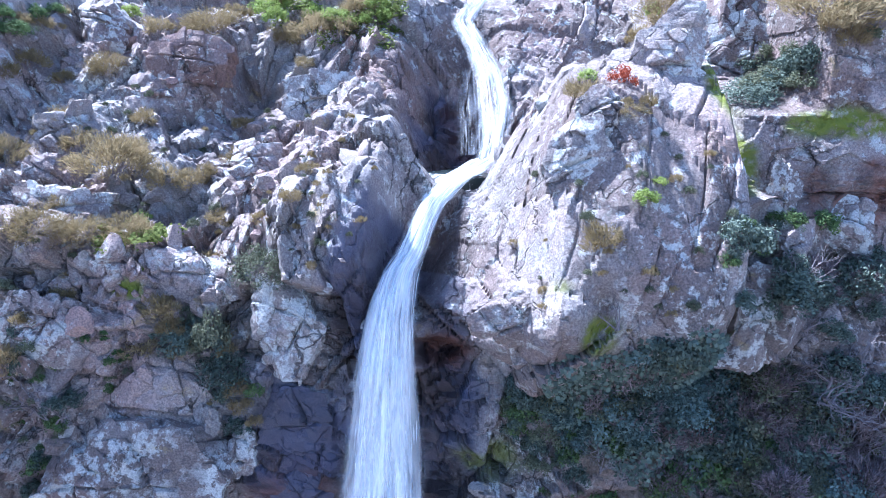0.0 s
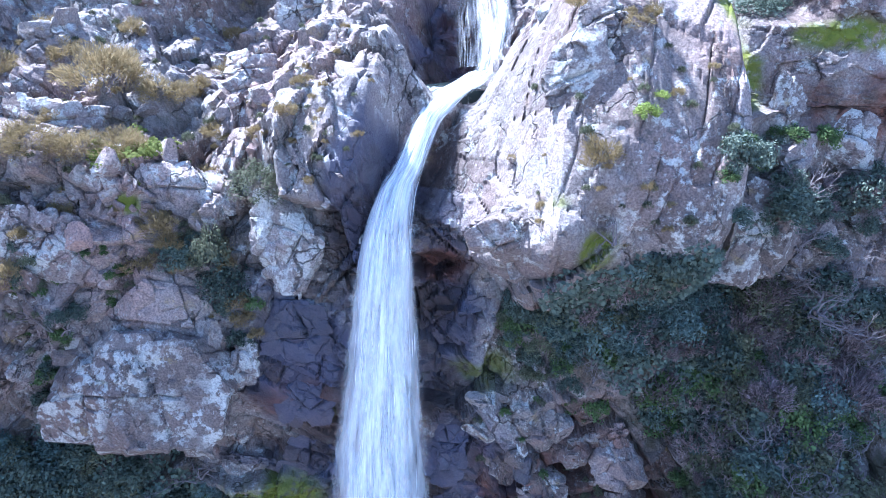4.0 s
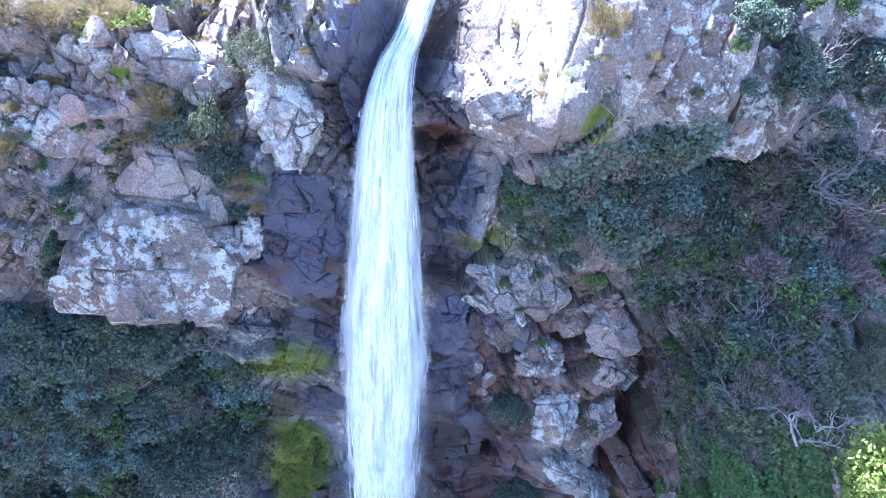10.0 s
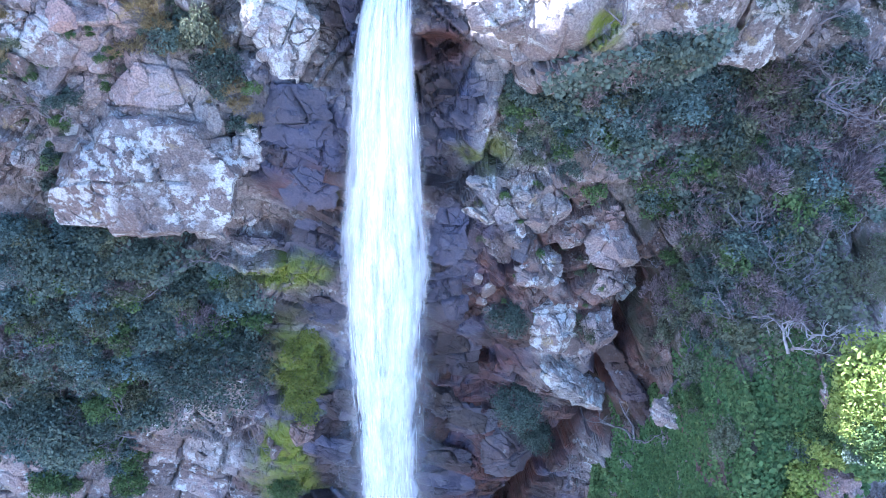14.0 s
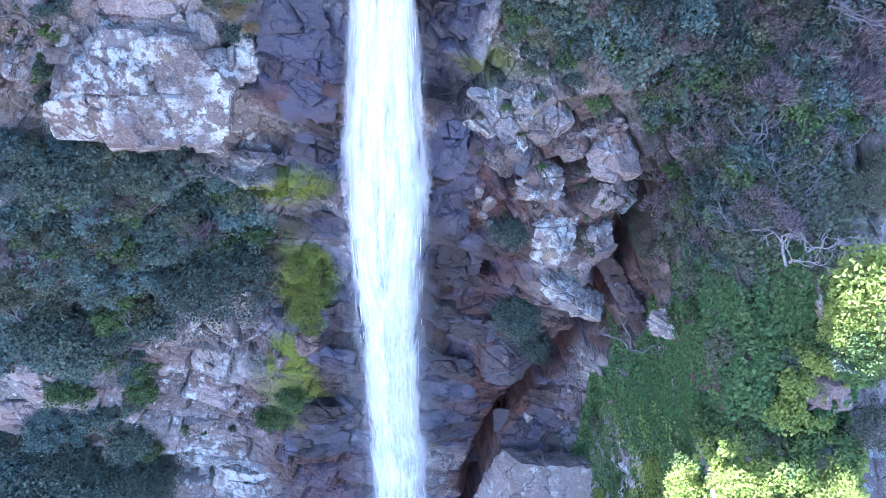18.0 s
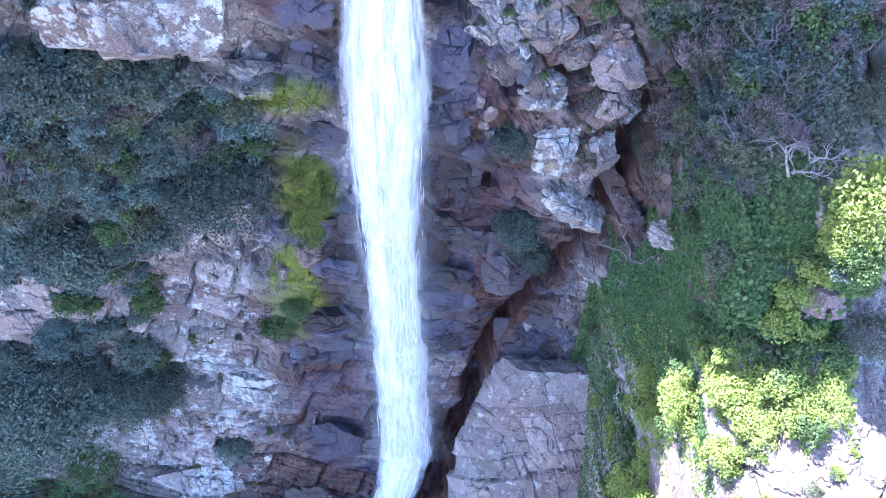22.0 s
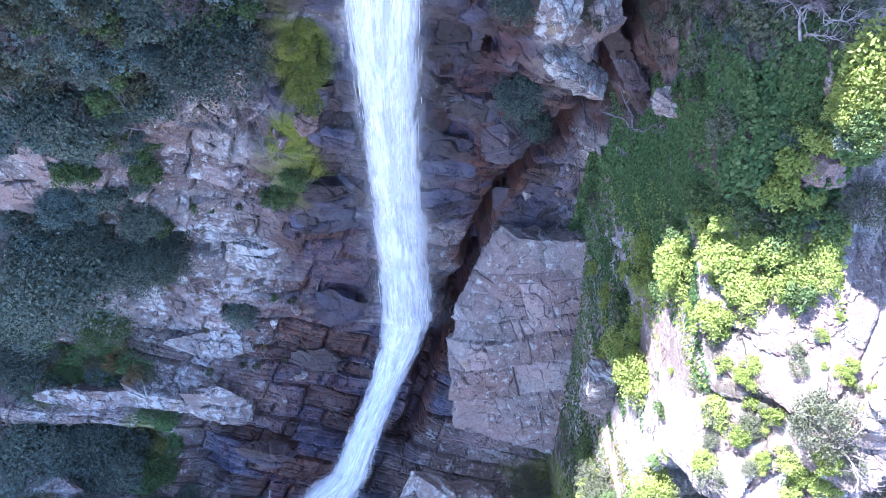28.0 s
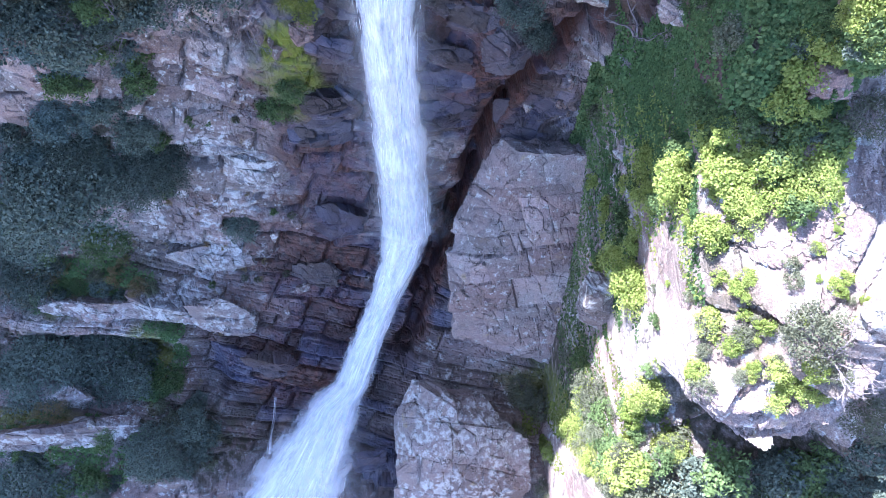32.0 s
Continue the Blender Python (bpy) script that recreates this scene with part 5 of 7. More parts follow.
PALE_WOOD = [mesh_of("wood", *twigs(410 + k, 4, 0.6, 4, 0.03), SUNLIT_BARK, True) for k in range(2)]
WORDS = {
    "tussock": ("dry olive-brown tussock shrub growing from a rock ledge", "shrub"),
    "dark": ("dense dark green evergreen shrub on the cliff", "shrub"),
    "green": ("mid-green leafy bush growing between rocks", "bush"),
    "grey": ("grey-green shrub with thin leaves on the rock", "shrub"),
    "bright": ("sunlit yellow-green bush among rocks", "bush"),
    "olive": ("dull olive-green evergreen shrub on the cliff", "shrub"),
    "blue": ("blue-green evergreen shrub on the cliff", "shrub"),
    "heather": ("brownish purple heather-like shrub on the cliff", "shrub"),
    "pale": ("leafless shrub with branches coloured pale as if sunlit", "bare shrub"),
    "red": ("small russet-red bush on a sunlit rock", "bush"),
    "bare": ("leafless grey shrub with tangled bare branches", "bare shrub"),
}
plant_rng = random.Random(7)


def plant(kind, x, s, w, h, lift=0.25, label="", group="", at=None):
    """One shrub of w across and h high, rooted in the rock at x, s."""
    at = on_rock(x, s) if at is None else Vector(at)
    lean = Vector((0, -0.35, 0.8)) * h * lift
    root = tagged(new("bare_shrub" if kind in ("bare", "pale") else "shrub"), label or WORDS[kind][0], WORDS[kind][1], group or "plants on the cliff")
    root.matrix_basis = Matrix.Translation(at + lean) @ pose(0, 0, 0, 14 + plant_rng.uniform(-8, 8), plant_rng.uniform(-8, 8), 0)
    turn = pose(0, 0, 0, 0, 0, plant_rng.uniform(0, 360)) @ Matrix.Diagonal((w * 0.5, w * 0.5, h * 0.55, 1))
    if kind in ("bare", "pale"):
        part_of("wood", plant_rng.choice(BARE if kind == "bare" else PALE_WOOD), root).matrix_basis = pose(0, 0, 0, 0, 0, plant_rng.uniform(0, 360)) @ Matrix.Diagonal((w * 0.8, w * 0.8, h * 0.9, 1))
        return root
    part_of("foliage", plant_rng.choice(HUGE[kind] if w > 2.6 and kind in HUGE else LARGE[kind] if w > 1.15 else FOLIAGE[kind]), root).matrix_basis = turn
    part_of("stem", plant_rng.choice(STEMS[kind]), root).matrix_basis = Matrix.Translation(-lean) @ Matrix.Diagonal((w * 0.5, w * 0.5, h * 0.6, 1))
    return root


def thicket(spots, kinds, low, high, group, singles=4):
    """Shrubs that grow into one another on a slope, at places x, s; those behind are joined into one mass of each kind."""
    joined, where = {}, place(*np.array(spots, float).T)
    for n, (px, ps) in enumerate(spots):
        w, kind = plant_rng.uniform(low, high), plant_rng.choice(kinds)
        h = w * plant_rng.uniform(0.75, 1.1)
        if n % singles == 0 or kind == "bare":
            plant(kind, px, ps, w, h, 0.3, "", group, where[n])
            continue
        v, _ = plant_rng.choice(CROWNS[kind])
        spin = plant_rng.uniform(0, 6.28)
        c, d = math.cos(spin), math.sin(spin)
        at = where[n] + np.array([0, -0.1, 0.24]) * h
        joined.setdefault(kind, []).append(np.stack([(c * v[:, 0] - d * v[:, 1]) * w * 0.5, (d * v[:, 0] + c * v[:, 1]) * w * 0.5, v[:, 2] * h * 0.55], -1) + at)
    for kind, many in joined.items():
        v = np.concatenate(many)
        tagged(new("shrubbery", mesh_of("shrubbery", v, np.arange(len(v)).reshape(-1, 4), LEAF[kind])), "mass of " + WORDS[kind][0].split(" on ")[0].split(" growing")[0] + " growth on the slope", "shrubbery", "", "stuff")


def carpet(spots, radius, count, kind, size, label, name="creeper"):
    """A carpet of leaves in overlapping rounds, at places x, s."""
    rng = np.random.default_rng(len(spots) + count)
    xs_, ss_ = np.array(spots).T
    pick = rng.integers(0, len(spots), count)
    a, r = rng.uniform(0, 2 * np.pi, count), radius * np.sqrt(rng.random(count))
    steep = np.where((xs_[pick] > 4.5) & (ss_[pick] > 9), 0.3, 1.0)
    px, ps = xs_[pick] + steep * r * np.cos(a), ss_[pick] + r * np.sin(a)
    return leaf_cover(px, ps, rng, kind, size, label, name)


def leaf_cover(px, ps, rng, kind, size, label, name):
    """Leaves that lie over the rock."""
    n = len(px)
    _, _, ny, nz = profile(ps)
    out = np.stack([0 * ny, ny, nz], -1)
    p = place(px, ps) + out * (0.02 + 0.25 * rng.random(n) ** 2)[:, None]
    nrm = out + np.array([0, -0.1, 0.5]) + 0.6 * rng.normal(size=(n, 3))
    nrm /= np.linalg.norm(nrm, axis=1, keepdims=True)
    t = np.cross(nrm, rng.normal(size=(n, 3)))
    t /= np.linalg.norm(t, axis=1, keepdims=True)
    b = np.cross(nrm, t)
    k = size * rng.uniform(0.5, 1.4, n)[:, None]
    v = np.stack([p - k * t, p + 0.7 * k * b, p + k * t, p - 0.7 * k * b], 1).reshape(-1, 3)
    return tagged(new(name, mesh_of(name, v, np.arange(len(v)).reshape(-1, 4), LEAF[kind])), label, name.replace("_", " "), "", "stuff")


plant("tussock", -11.47, -4.69, 0.98, 0.80)
plant("tussock", -11.30, -5.53, 1.13, 0.91)
plant("tussock", -10.65, -5.46, 0.81, 0.63)
plant("tussock", -9.32, -5.67, 1.30, 1.00)
plant("tussock", -6.78, -7.28, 2.02, 1.12)
plant("tussock", -8.05, -6.72, 0.98, 0.77)
plant("tussock", -4.89, -7.84, 1.24, 0.89)
plant("tussock", -3.90, -7.77, 1.76, 1.23)
plant("tussock", -7.69, -3.43, 0.75, 0.70)
plant("tussock", -9.93, -3.36, 1.16, 0.83)
plant("tussock", -9.34, -2.80, 1.15, 0.74)
plant("tussock", -10.57, -1.82, 1.35, 1.23)
plant("tussock", -7.60, -0.84, 2.15, 1.69)
plant("tussock", -7.74, -2.17, 1.27, 0.90)
plant("tussock", -6.45, -0.77, 0.97, 0.87)
plant("tussock", -5.97, -0.98, 0.88, 0.71)
plant("tussock", -5.86, -1.61, 0.83, 0.72)
plant("tussock", -5.34, -3.15, 1.01, 0.66)
plant("tussock", -3.00, 1.19, 0.57, 0.49)
plant("tussock", -4.99, 0.21, 0.96, 0.56)
plant("tussock", -3.90, 0.98, 0.51, 0.42)
plant("tussock", -8.14, 1.47, 1.38, 0.82)
plant("tussock", -8.48, 0.21, 0.69, 0.55)
plant("tussock", -7.60, 1.47, 1.59, 0.86)
plant("tussock", -6.66, 1.33, 1.34, 1.05)
plant("tussock", -5.69, 1.75, 0.71, 0.45)
plant("tussock", -5.03, 1.75, 0.86, 0.73)
plant("tussock", -5.86, 2.87, 0.98, 0.89)
plant("tussock", -6.41, 3.78, 1.04, 0.72)
plant("tussock", -8.75, 3.92, 0.90, 1.00)
plant("tussock", -3.99, -6.32, 0.72, 0.51)
plant("tussock", -5.51, -4.34, 0.80, 0.60)
plant("tussock", -2.79, 0.56, 0.53, 0.36)
plant("tussock", -2.70, -8.68, 1.57, 0.90)
plant("tussock", -3.07, -7.56, 1.08, 0.78)
plant("tussock", -6.40, -8.75, 1.11, 0.67)
plant("bright", -5.48, -9.24, 1.42, 0.91)
plant("bright", -3.26, -8.05, 1.32, 0.66)
plant("bright", -6.92, 0.24, 0.79, 0.61)
plant("bright", -9.69, -8.89, 0.73, 0.59)
plant("green", -11.56, -5.88, 1.23, 0.74)
plant("bright", 5.84, -8.54, 0.84, 0.79)
plant("tussock", 2.57, 0.63, 1.04, 0.73)
plant("bright", 2.66, 0.21, 0.49, 0.29)
plant("red", 3.18, 0.56, 0.66, 0.66)
plant("tussock", 5.92, -8.33, 2.06, 1.47)
plant("tussock", 7.80, -8.12, 3.04, 1.49)
plant("tussock", 2.62, 2.03, 0.92, 0.82)
plant("tussock", 3.18, 0.91, 0.81, 0.33)
plant("tussock", 3.53, 0.84, 0.41, 0.38)
plant("tussock", 5.60, -7.42, 1.01, 0.88)
plant("bright", 3.60, 1.54, 0.34, 0.26)
plant("bright", 3.34, 1.68, 0.56, 0.39)
plant("grey", -3.72, 2.10, 1.41, 1.06)
plant("grey", -4.75, 3.64, 0.86, 1.57)
plant("dark", -4.59, 4.41, 1.43, 1.43)
plant("dark", -5.56, 3.57, 0.95, 0.79)
plant("dark", 6.56, -5.53, 1.43, 0.65)
plant("dark", 7.60, -6.58, 0.79, 0.79)
plant("dark", 7.30, -5.95, 1.04, 0.65)
plant("dark", 5.17, 2.03, 0.97, 0.97)
plant("green", 6.99, 0.49, 0.70, 0.56)
plant("green", 7.73, 0.77, 0.81, 0.75)
plant("dark", 8.36, 2.17, 1.47, 0.74)
plant("dark", 9.09, 1.96, 1.07, 1.07)
plant("green", 6.22, 2.24, 0.69, 0.69)
plant("dark", 8.42, 2.03, 1.48, 0.74)
plant("bare", 7.47, 4.69, 2.16, 1.58)
plant("bare", 7.60, 4.55, 2.16, 1.59)
plant("bare", 3.33, 4.76, 1.19, 1.19)
plant("bare", -8.09, 5.32, 1.55, 1.71)
plant("bare", -5.92, 9.52, 1.57, 1.05)
plant("bare", -9.64, 16.52, 1.91, 1.70)
plant("bare", 2.96, 3.01, 0.76, 1.02)
plant("pale", 7.24, 8.68, 1.85, 1.00)
plant("bare", 6.44, 8.96, 1.83, 1.37)
plant("bare", 8.16, 4.06, 1.32, 1.17)
plant("bare", -6.11, 16.38, 1.62, 1.21)
plant("bare", 5.41, 14.70, 2.10, 1.52)
bare_rng = random.Random(19)
for _ in range(26):
    bare_w = bare_rng.uniform(0.5, 1.1)
    plant("bare", bare_rng.uniform(3.2, 8.8), bare_rng.uniform(4.3, 8.2), bare_w, bare_w * 0.9, group="bare shrubs in the thicket")
for _ in range(12):
    bare_w = bare_rng.uniform(0.6, 1.1)
    plant("bare", bare_rng.uniform(-11.5, -5.5), bare_rng.uniform(9.0, 15.5), bare_w, bare_w * 0.9, group="bare shrubs in the thicket")
plant("bright", 8.09, 8.26, 2.16, 2.49)
plant("bright", 7.71, 8.61, 1.16, 1.49)
plant("grey", 8.84, 7.77, 1.21, 1.66)
plant("grey", 9.33, 7.42, 0.90, 1.20)
plant("green", 1.69, 4.97, 1.10, 0.82)
plant("green", 3.40, 7.00, 0.83, 0.69)
plant("dark", 1.71, 10.92, 1.41, 1.13)
plant("dark", 2.30, 14.70, 1.75, 0.88)
plant("dark", 3.04, 16.73, 1.18, 1.41)
plant("dark", -9.27, 9.52, 2.18, 2.38)
plant("dark", -6.24, 13.02, 3.81, 2.69)
plant("dark", -15.25, 24.92, 6.33, 5.67)
plant("dark", -17.78, 27.09, 4.70, 4.34)
plant("dark", -12.27, 24.36, 3.45, 3.45)
plant("dark", -11.06, 15.89, 2.51, 2.76)
plant("dark", -11.96, 14.91, 2.40, 1.68)
plant("green", -6.01, 19.60, 1.14, 0.92)
plant("green", -4.97, 18.34, 1.30, 1.08)
plant("dark", -9.16, 28.21, 1.93, 1.29)
plant("dark", -1.56, 22.26, 0.54, 0.54)
plant("dark", 2.30, 15.47, 1.58, 1.13)
plant("dark", 2.88, 16.31, 1.18, 1.18)
plant("bright", 6.03, 14.77, 1.78, 1.58)
plant("bright", 5.84, 16.94, 1.46, 1.46)
plant("bright", 7.16, 12.88, 1.05, 0.88)
plant("bright", 7.00, 13.37, 1.25, 0.89)
plant("bright", 8.22, 12.67, 1.83, 1.16)
plant("bright", 8.26, 12.81, 1.36, 1.02)
plant("bright", 6.22, 13.23, 1.14, 0.76)
plant("grey", 9.47, 11.90, 1.65, 1.35)
plant("bright", 5.79, 21.21, 1.68, 2.04)
plant("bright", 5.93, 19.95, 1.94, 1.94)
plant("bright", 6.47, 13.30, 1.11, 0.92)
plant("grey", 6.89, 12.46, 0.79, 0.79)
plant("bright", 7.55, 13.09, 1.04, 0.87)
plant("bright", 5.90, 20.16, 1.97, 2.46)
plant("bright", 6.03, 14.77, 1.78, 1.58)
plant("grey", 3.75, 36.89, 1.88, 2.20)
plant("grey", 4.67, 37.73, 2.11, 2.56)
plant("grey", 5.56, 30.73, 2.30, 2.30)
plant("bright", 6.19, 21.77, 1.69, 2.05)
plant("bright", 6.10, 22.96, 1.05, 1.32)
plant("bright", 7.34, 23.66, 1.26, 1.26)
plant("grey", 3.19, 39.13, 2.08, 1.26)
plant("grey", 1.07, 39.69, 1.25, 1.06)
plant("grey", 7.36, 37.24, 4.51, 2.36)
plant("grey", 4.89, 41.65, 1.42, 1.61)
plant("bright", 5.47, 37.52, 1.21, 1.51)
plant("bright", 5.33, 36.54, 1.59, 1.59)
plant("grey", 8.11, 14.07, 1.85, 2.16)
plant("bare", 8.54, 14.35, 1.85, 1.85)
plant("grey", 11.92, 19.81, 1.87, 1.70)
plant("bright", 7.52, 14.77, 0.53, 1.06)
plant("bright", 6.45, 15.33, 0.96, 0.77)
plant("bright", 8.24, 15.61, 0.71, 1.07)
plant("bright", 7.09, 14.21, 0.65, 0.43)
plant("bright", 6.23, 16.03, 0.86, 0.77)
plant("bright", 8.42, 14.56, 0.70, 1.05)
plant("dark", -19.96, 35.98, 5.30, 2.85)
plant("dark", -16.98, 35.91, 5.21, 2.81)
plant("dark", -15.19, 36.54, 2.33, 2.33)
plant("green", -13.68, 36.47, 2.01, 2.01)
plant("dark", -13.98, 39.83, 3.48, 3.09)
plant("dark", -12.47, 38.71, 2.31, 2.31)
plant("dark", -20.17, 42.00, 5.39, 2.49)
plant("green", -16.74, 38.99, 2.06, 1.38)
plant("green", -18.45, 31.78, 3.09, 1.37)
plant("dark", -19.67, 30.73, 4.26, 2.32)
plant("green", -15.30, 28.63, 2.89, 1.60)
plant("dark", -13.94, 22.54, 3.01, 2.71)
plant("dark", -10.93, 23.73, 2.72, 3.02)
plant("dark", -11.30, 21.56, 2.04, 2.04)
plant("green", -5.55, 19.39, 1.32, 1.32)
plant("tussock", -18.98, 38.15, 2.43, 1.21)
thicket([(2.6, 5.3), (1.8, 4.9), (2.7, 5.5), (2.3, 5.0), (2.7, 4.8), (1.5, 5.5), (1.7, 4.8), (2.7, 5.5), (1.6, 4.5), (2.2, 4.3), (2.4, 4.8), (1.3, 5.0), (1.5, 5.6), (2.1, 5.5), (2.2, 4.8), (1.4, 5.1), (2.8, 5.2), (1.7, 5.2), (1.8, 4.8), (2.4, 4.8), (2.4, 5.0), (1.6, 5.5)], ("dark", "blue", "green", "olive",), .5, 1.0, "thicket on the cliff", 6)
thicket([(5.5, 4.2), (4.2, 4.7), (5.3, 5.5), (3.1, 4.7), (4.4, 4.4), (4.3, 3.6), (4.0, 5.0), (4.8, 4.9), (5.8, 4.9), (3.7, 4.7), (4.0, 4.1), (5.4, 5.0), (4.4, 4.6), (4.3, 4.1), (4.5, 4.6), (4.0, 5.4), (2.9, 4.6), (4.6, 5.0), (4.2, 5.0), (5.1, 4.4), (3.5, 4.8), (4.3, 4.5), (5.4, 5.0), (4.2, 5.0), (3.8, 3.6), (3.1, 3.6), (3.8, 3.4), (5.1, 5.2), (5.1, 5.3), (4.0, 3.4), (4.3, 4.5), (4.0, 4.9), (4.9, 4.6), (4.3, 5.0), (5.8, 5.1), (3.7, 4.2), (3.8, 4.7), (3.6, 4.2), (4.9, 4.7), (3.2, 4.5), (3.8, 5.3), (4.0, 4.9), (4.0, 5.1), (4.9, 4.5), (5.4, 5.0)], ("dark", "blue", "blue", "olive", "heather",), .6, 1.3, "thicket on the cliff", 14)
thicket([(5.7, 4.6), (4.0, 4.3), (4.3, 3.6), (5.1, 5.3), (5.8, 5.1), (3.5, 3.5), (4.0, 3.9), (4.3, 4.1), (4.9, 4.9), (3.5, 4.6), (3.6, 4.5), (4.6, 5.3), (3.5, 5.2), (4.0, 5.4), (3.3, 4.9)], ("dark", "blue", "blue", "olive", "heather",), .6, 1.3, "thicket on the cliff", 14)
thicket([(6.6, 4.3), (7.3, 5.9), (8.4, 5.3), (7.1, 5.0), (8.7, 5.8), (7.5, 4.3), (9.1, 4.8), (7.1, 5.7), (6.5, 5.7), (6.7, 5.2), (8.7, 4.6), (7.1, 4.2), (7.5, 4.3), (7.1, 5.0), (5.5, 4.8), (6.6, 4.1), (5.3, 5.1), (9.1, 5.7), (6.9, 5.2), (6.3, 4.6), (5.6, 5.6), (8.6, 5.6), (6.3, 5.5), (6.6, 5.0), (5.4, 5.0), (7.5, 5.0), (8.9, 5.3), (7.7, 5.0), (9.0, 5.0), (8.6, 5.5), (7.7, 5.7), (6.3, 5.0), (7.3, 5.9), (7.3, 4.3), (6.0, 5.5), (7.8, 5.0), (8.1, 5.5), (7.0, 5.1), (8.4, 5.2), (6.0, 5.7), (7.2, 5.0), (8.8, 5.2), (8.5, 4.2), (6.2, 5.8), (8.5, 4.7)], ("dark", "heather", "bare", "olive", "heather",), .6, 1.4, "thicket on the cliff", 14)
thicket([(7.2, 4.4), (8.4, 5.6), (9.1, 5.5), (7.9, 4.1), (6.8, 5.2), (9.1, 4.8), (9.0, 4.8), (6.6, 4.5), (8.0, 5.6), (7.1, 4.5), (6.7, 4.3), (5.4, 5.4), (8.2, 5.5), (8.8, 6.1), (6.1, 5.1), (8.3, 5.7), (6.7, 5.3), (8.8, 5.2), (6.1, 4.8), (9.1, 4.8), (9.1, 4.8), (5.9, 5.2), (6.4, 5.5), (9.3, 5.3), (7.4, 5.2), (5.6, 5.2), (6.3, 5.3), (7.0, 4.8), (9.0, 5.0), (5.3, 4.8), (5.8, 5.6), (7.7, 5.0), (6.6, 4.9), (8.0, 5.1), (6.5, 5.5)], ("dark", "heather", "bare", "olive", "heather",), .6, 1.4, "thicket on the cliff", 14)
thicket([(1.8, 5.7), (2.4, 6.2), (2.6, 5.8), (2.3, 6.1), (2.5, 5.9), (1.9, 5.8), (2.7, 5.3), (2.1, 6.1), (2.3, 6.1), (3.4, 5.3), (3.5, 5.6), (3.0, 5.7), (3.2, 5.8), (1.9, 6.2), (2.0, 6.2), (2.7, 5.7), (2.6, 5.7), (2.8, 6.4), (2.4, 5.6), (2.5, 6.4), (2.6, 6.0), (2.6, 6.0)], ("green", "olive", "bare", "dark",), .4, .8, "thicket on the cliff", 6)
thicket([(7.3, 6.3), (8.0, 6.4), (6.5, 7.4), (6.4, 7.1), (8.3, 6.9), (8.0, 6.4), (8.0, 6.2), (6.6, 7.2), (7.9, 6.2), (5.9, 8.0), (7.4, 5.8), (7.4, 6.9), (7.1, 5.7), (8.8, 6.1), (6.3, 6.9), (8.8, 6.3), (5.1, 6.3), (6.2, 7.3), (5.5, 6.9), (6.2, 5.7), (7.5, 5.7), (5.7, 8.1), (5.7, 8.1), (8.6, 6.9), (4.8, 6.9), (7.7, 6.2), (5.7, 6.4), (8.4, 7.1), (4.5, 6.4), (7.8, 7.0), (6.2, 7.5), (5.6, 6.6), (6.3, 7.4), (5.7, 8.1), (5.9, 8.0), (6.8, 7.0), (8.2, 6.2), (8.4, 6.2), (7.9, 6.4), (9.0, 6.1), (4.9, 6.4), (6.7, 6.1), (6.2, 6.4), (9.0, 6.5), (4.7, 7.4)], ("dark", "green", "blue", "olive", "heather", "bare",), .6, 1.4, "thicket on the cliff", 14)
thicket([(6.8, 7.4), (9.5, 6.4), (7.8, 6.2), (7.6, 7.0), (6.4, 6.9), (7.0, 6.6), (8.3, 6.2), (5.9, 6.5), (7.1, 6.1), (6.0, 7.8), (8.0, 6.7), (7.2, 6.9), (6.3, 7.5), (6.4, 7.2), (7.1, 6.4), (7.6, 6.7), (8.4, 6.2), (6.6, 5.6), (7.4, 7.3), (7.1, 7.2), (6.0, 5.9), (7.1, 7.2), (8.2, 6.5), (9.5, 6.4), (4.9, 6.4), (8.0, 6.2), (8.8, 6.5), (7.8, 6.9), (5.1, 6.3), (6.6, 6.2), (5.3, 6.0), (5.6, 5.8), (4.7, 6.9), (8.6, 7.1), (5.1, 7.8), (6.3, 7.5), (8.3, 6.1), (5.2, 6.2), (7.6, 6.7), (4.6, 6.5), (6.4, 6.0), (8.3, 6.9), (5.6, 7.4), (6.1, 6.4), (7.8, 6.2)], ("dark", "green", "blue", "olive", "heather", "bare",), .6, 1.4, "thicket on the cliff", 14)
thicket([(6.1, 10.0), (6.0, 9.6), (6.0, 11.4), (5.9, 11.6), (6.3, 9.6), (6.0, 10.6), (6.0, 8.8), (6.2, 9.0), (6.2, 8.7), (5.9, 10.3), (6.1, 9.1), (5.9, 11.5), (6.0, 9.9), (6.0, 11.1), (6.0, 8.8), (6.1, 8.6), (5.7, 9.6), (5.9, 10.3), (6.3, 9.6), (6.0, 10.9), (6.0, 10.2), (5.7, 10.4), (6.1, 9.9), (6.0, 10.9), (5.9, 9.6), (5.7, 11.0)], ("olive", "heather", "bare", "dark",), .5, 1.0, "thicket on the cliff", 6)
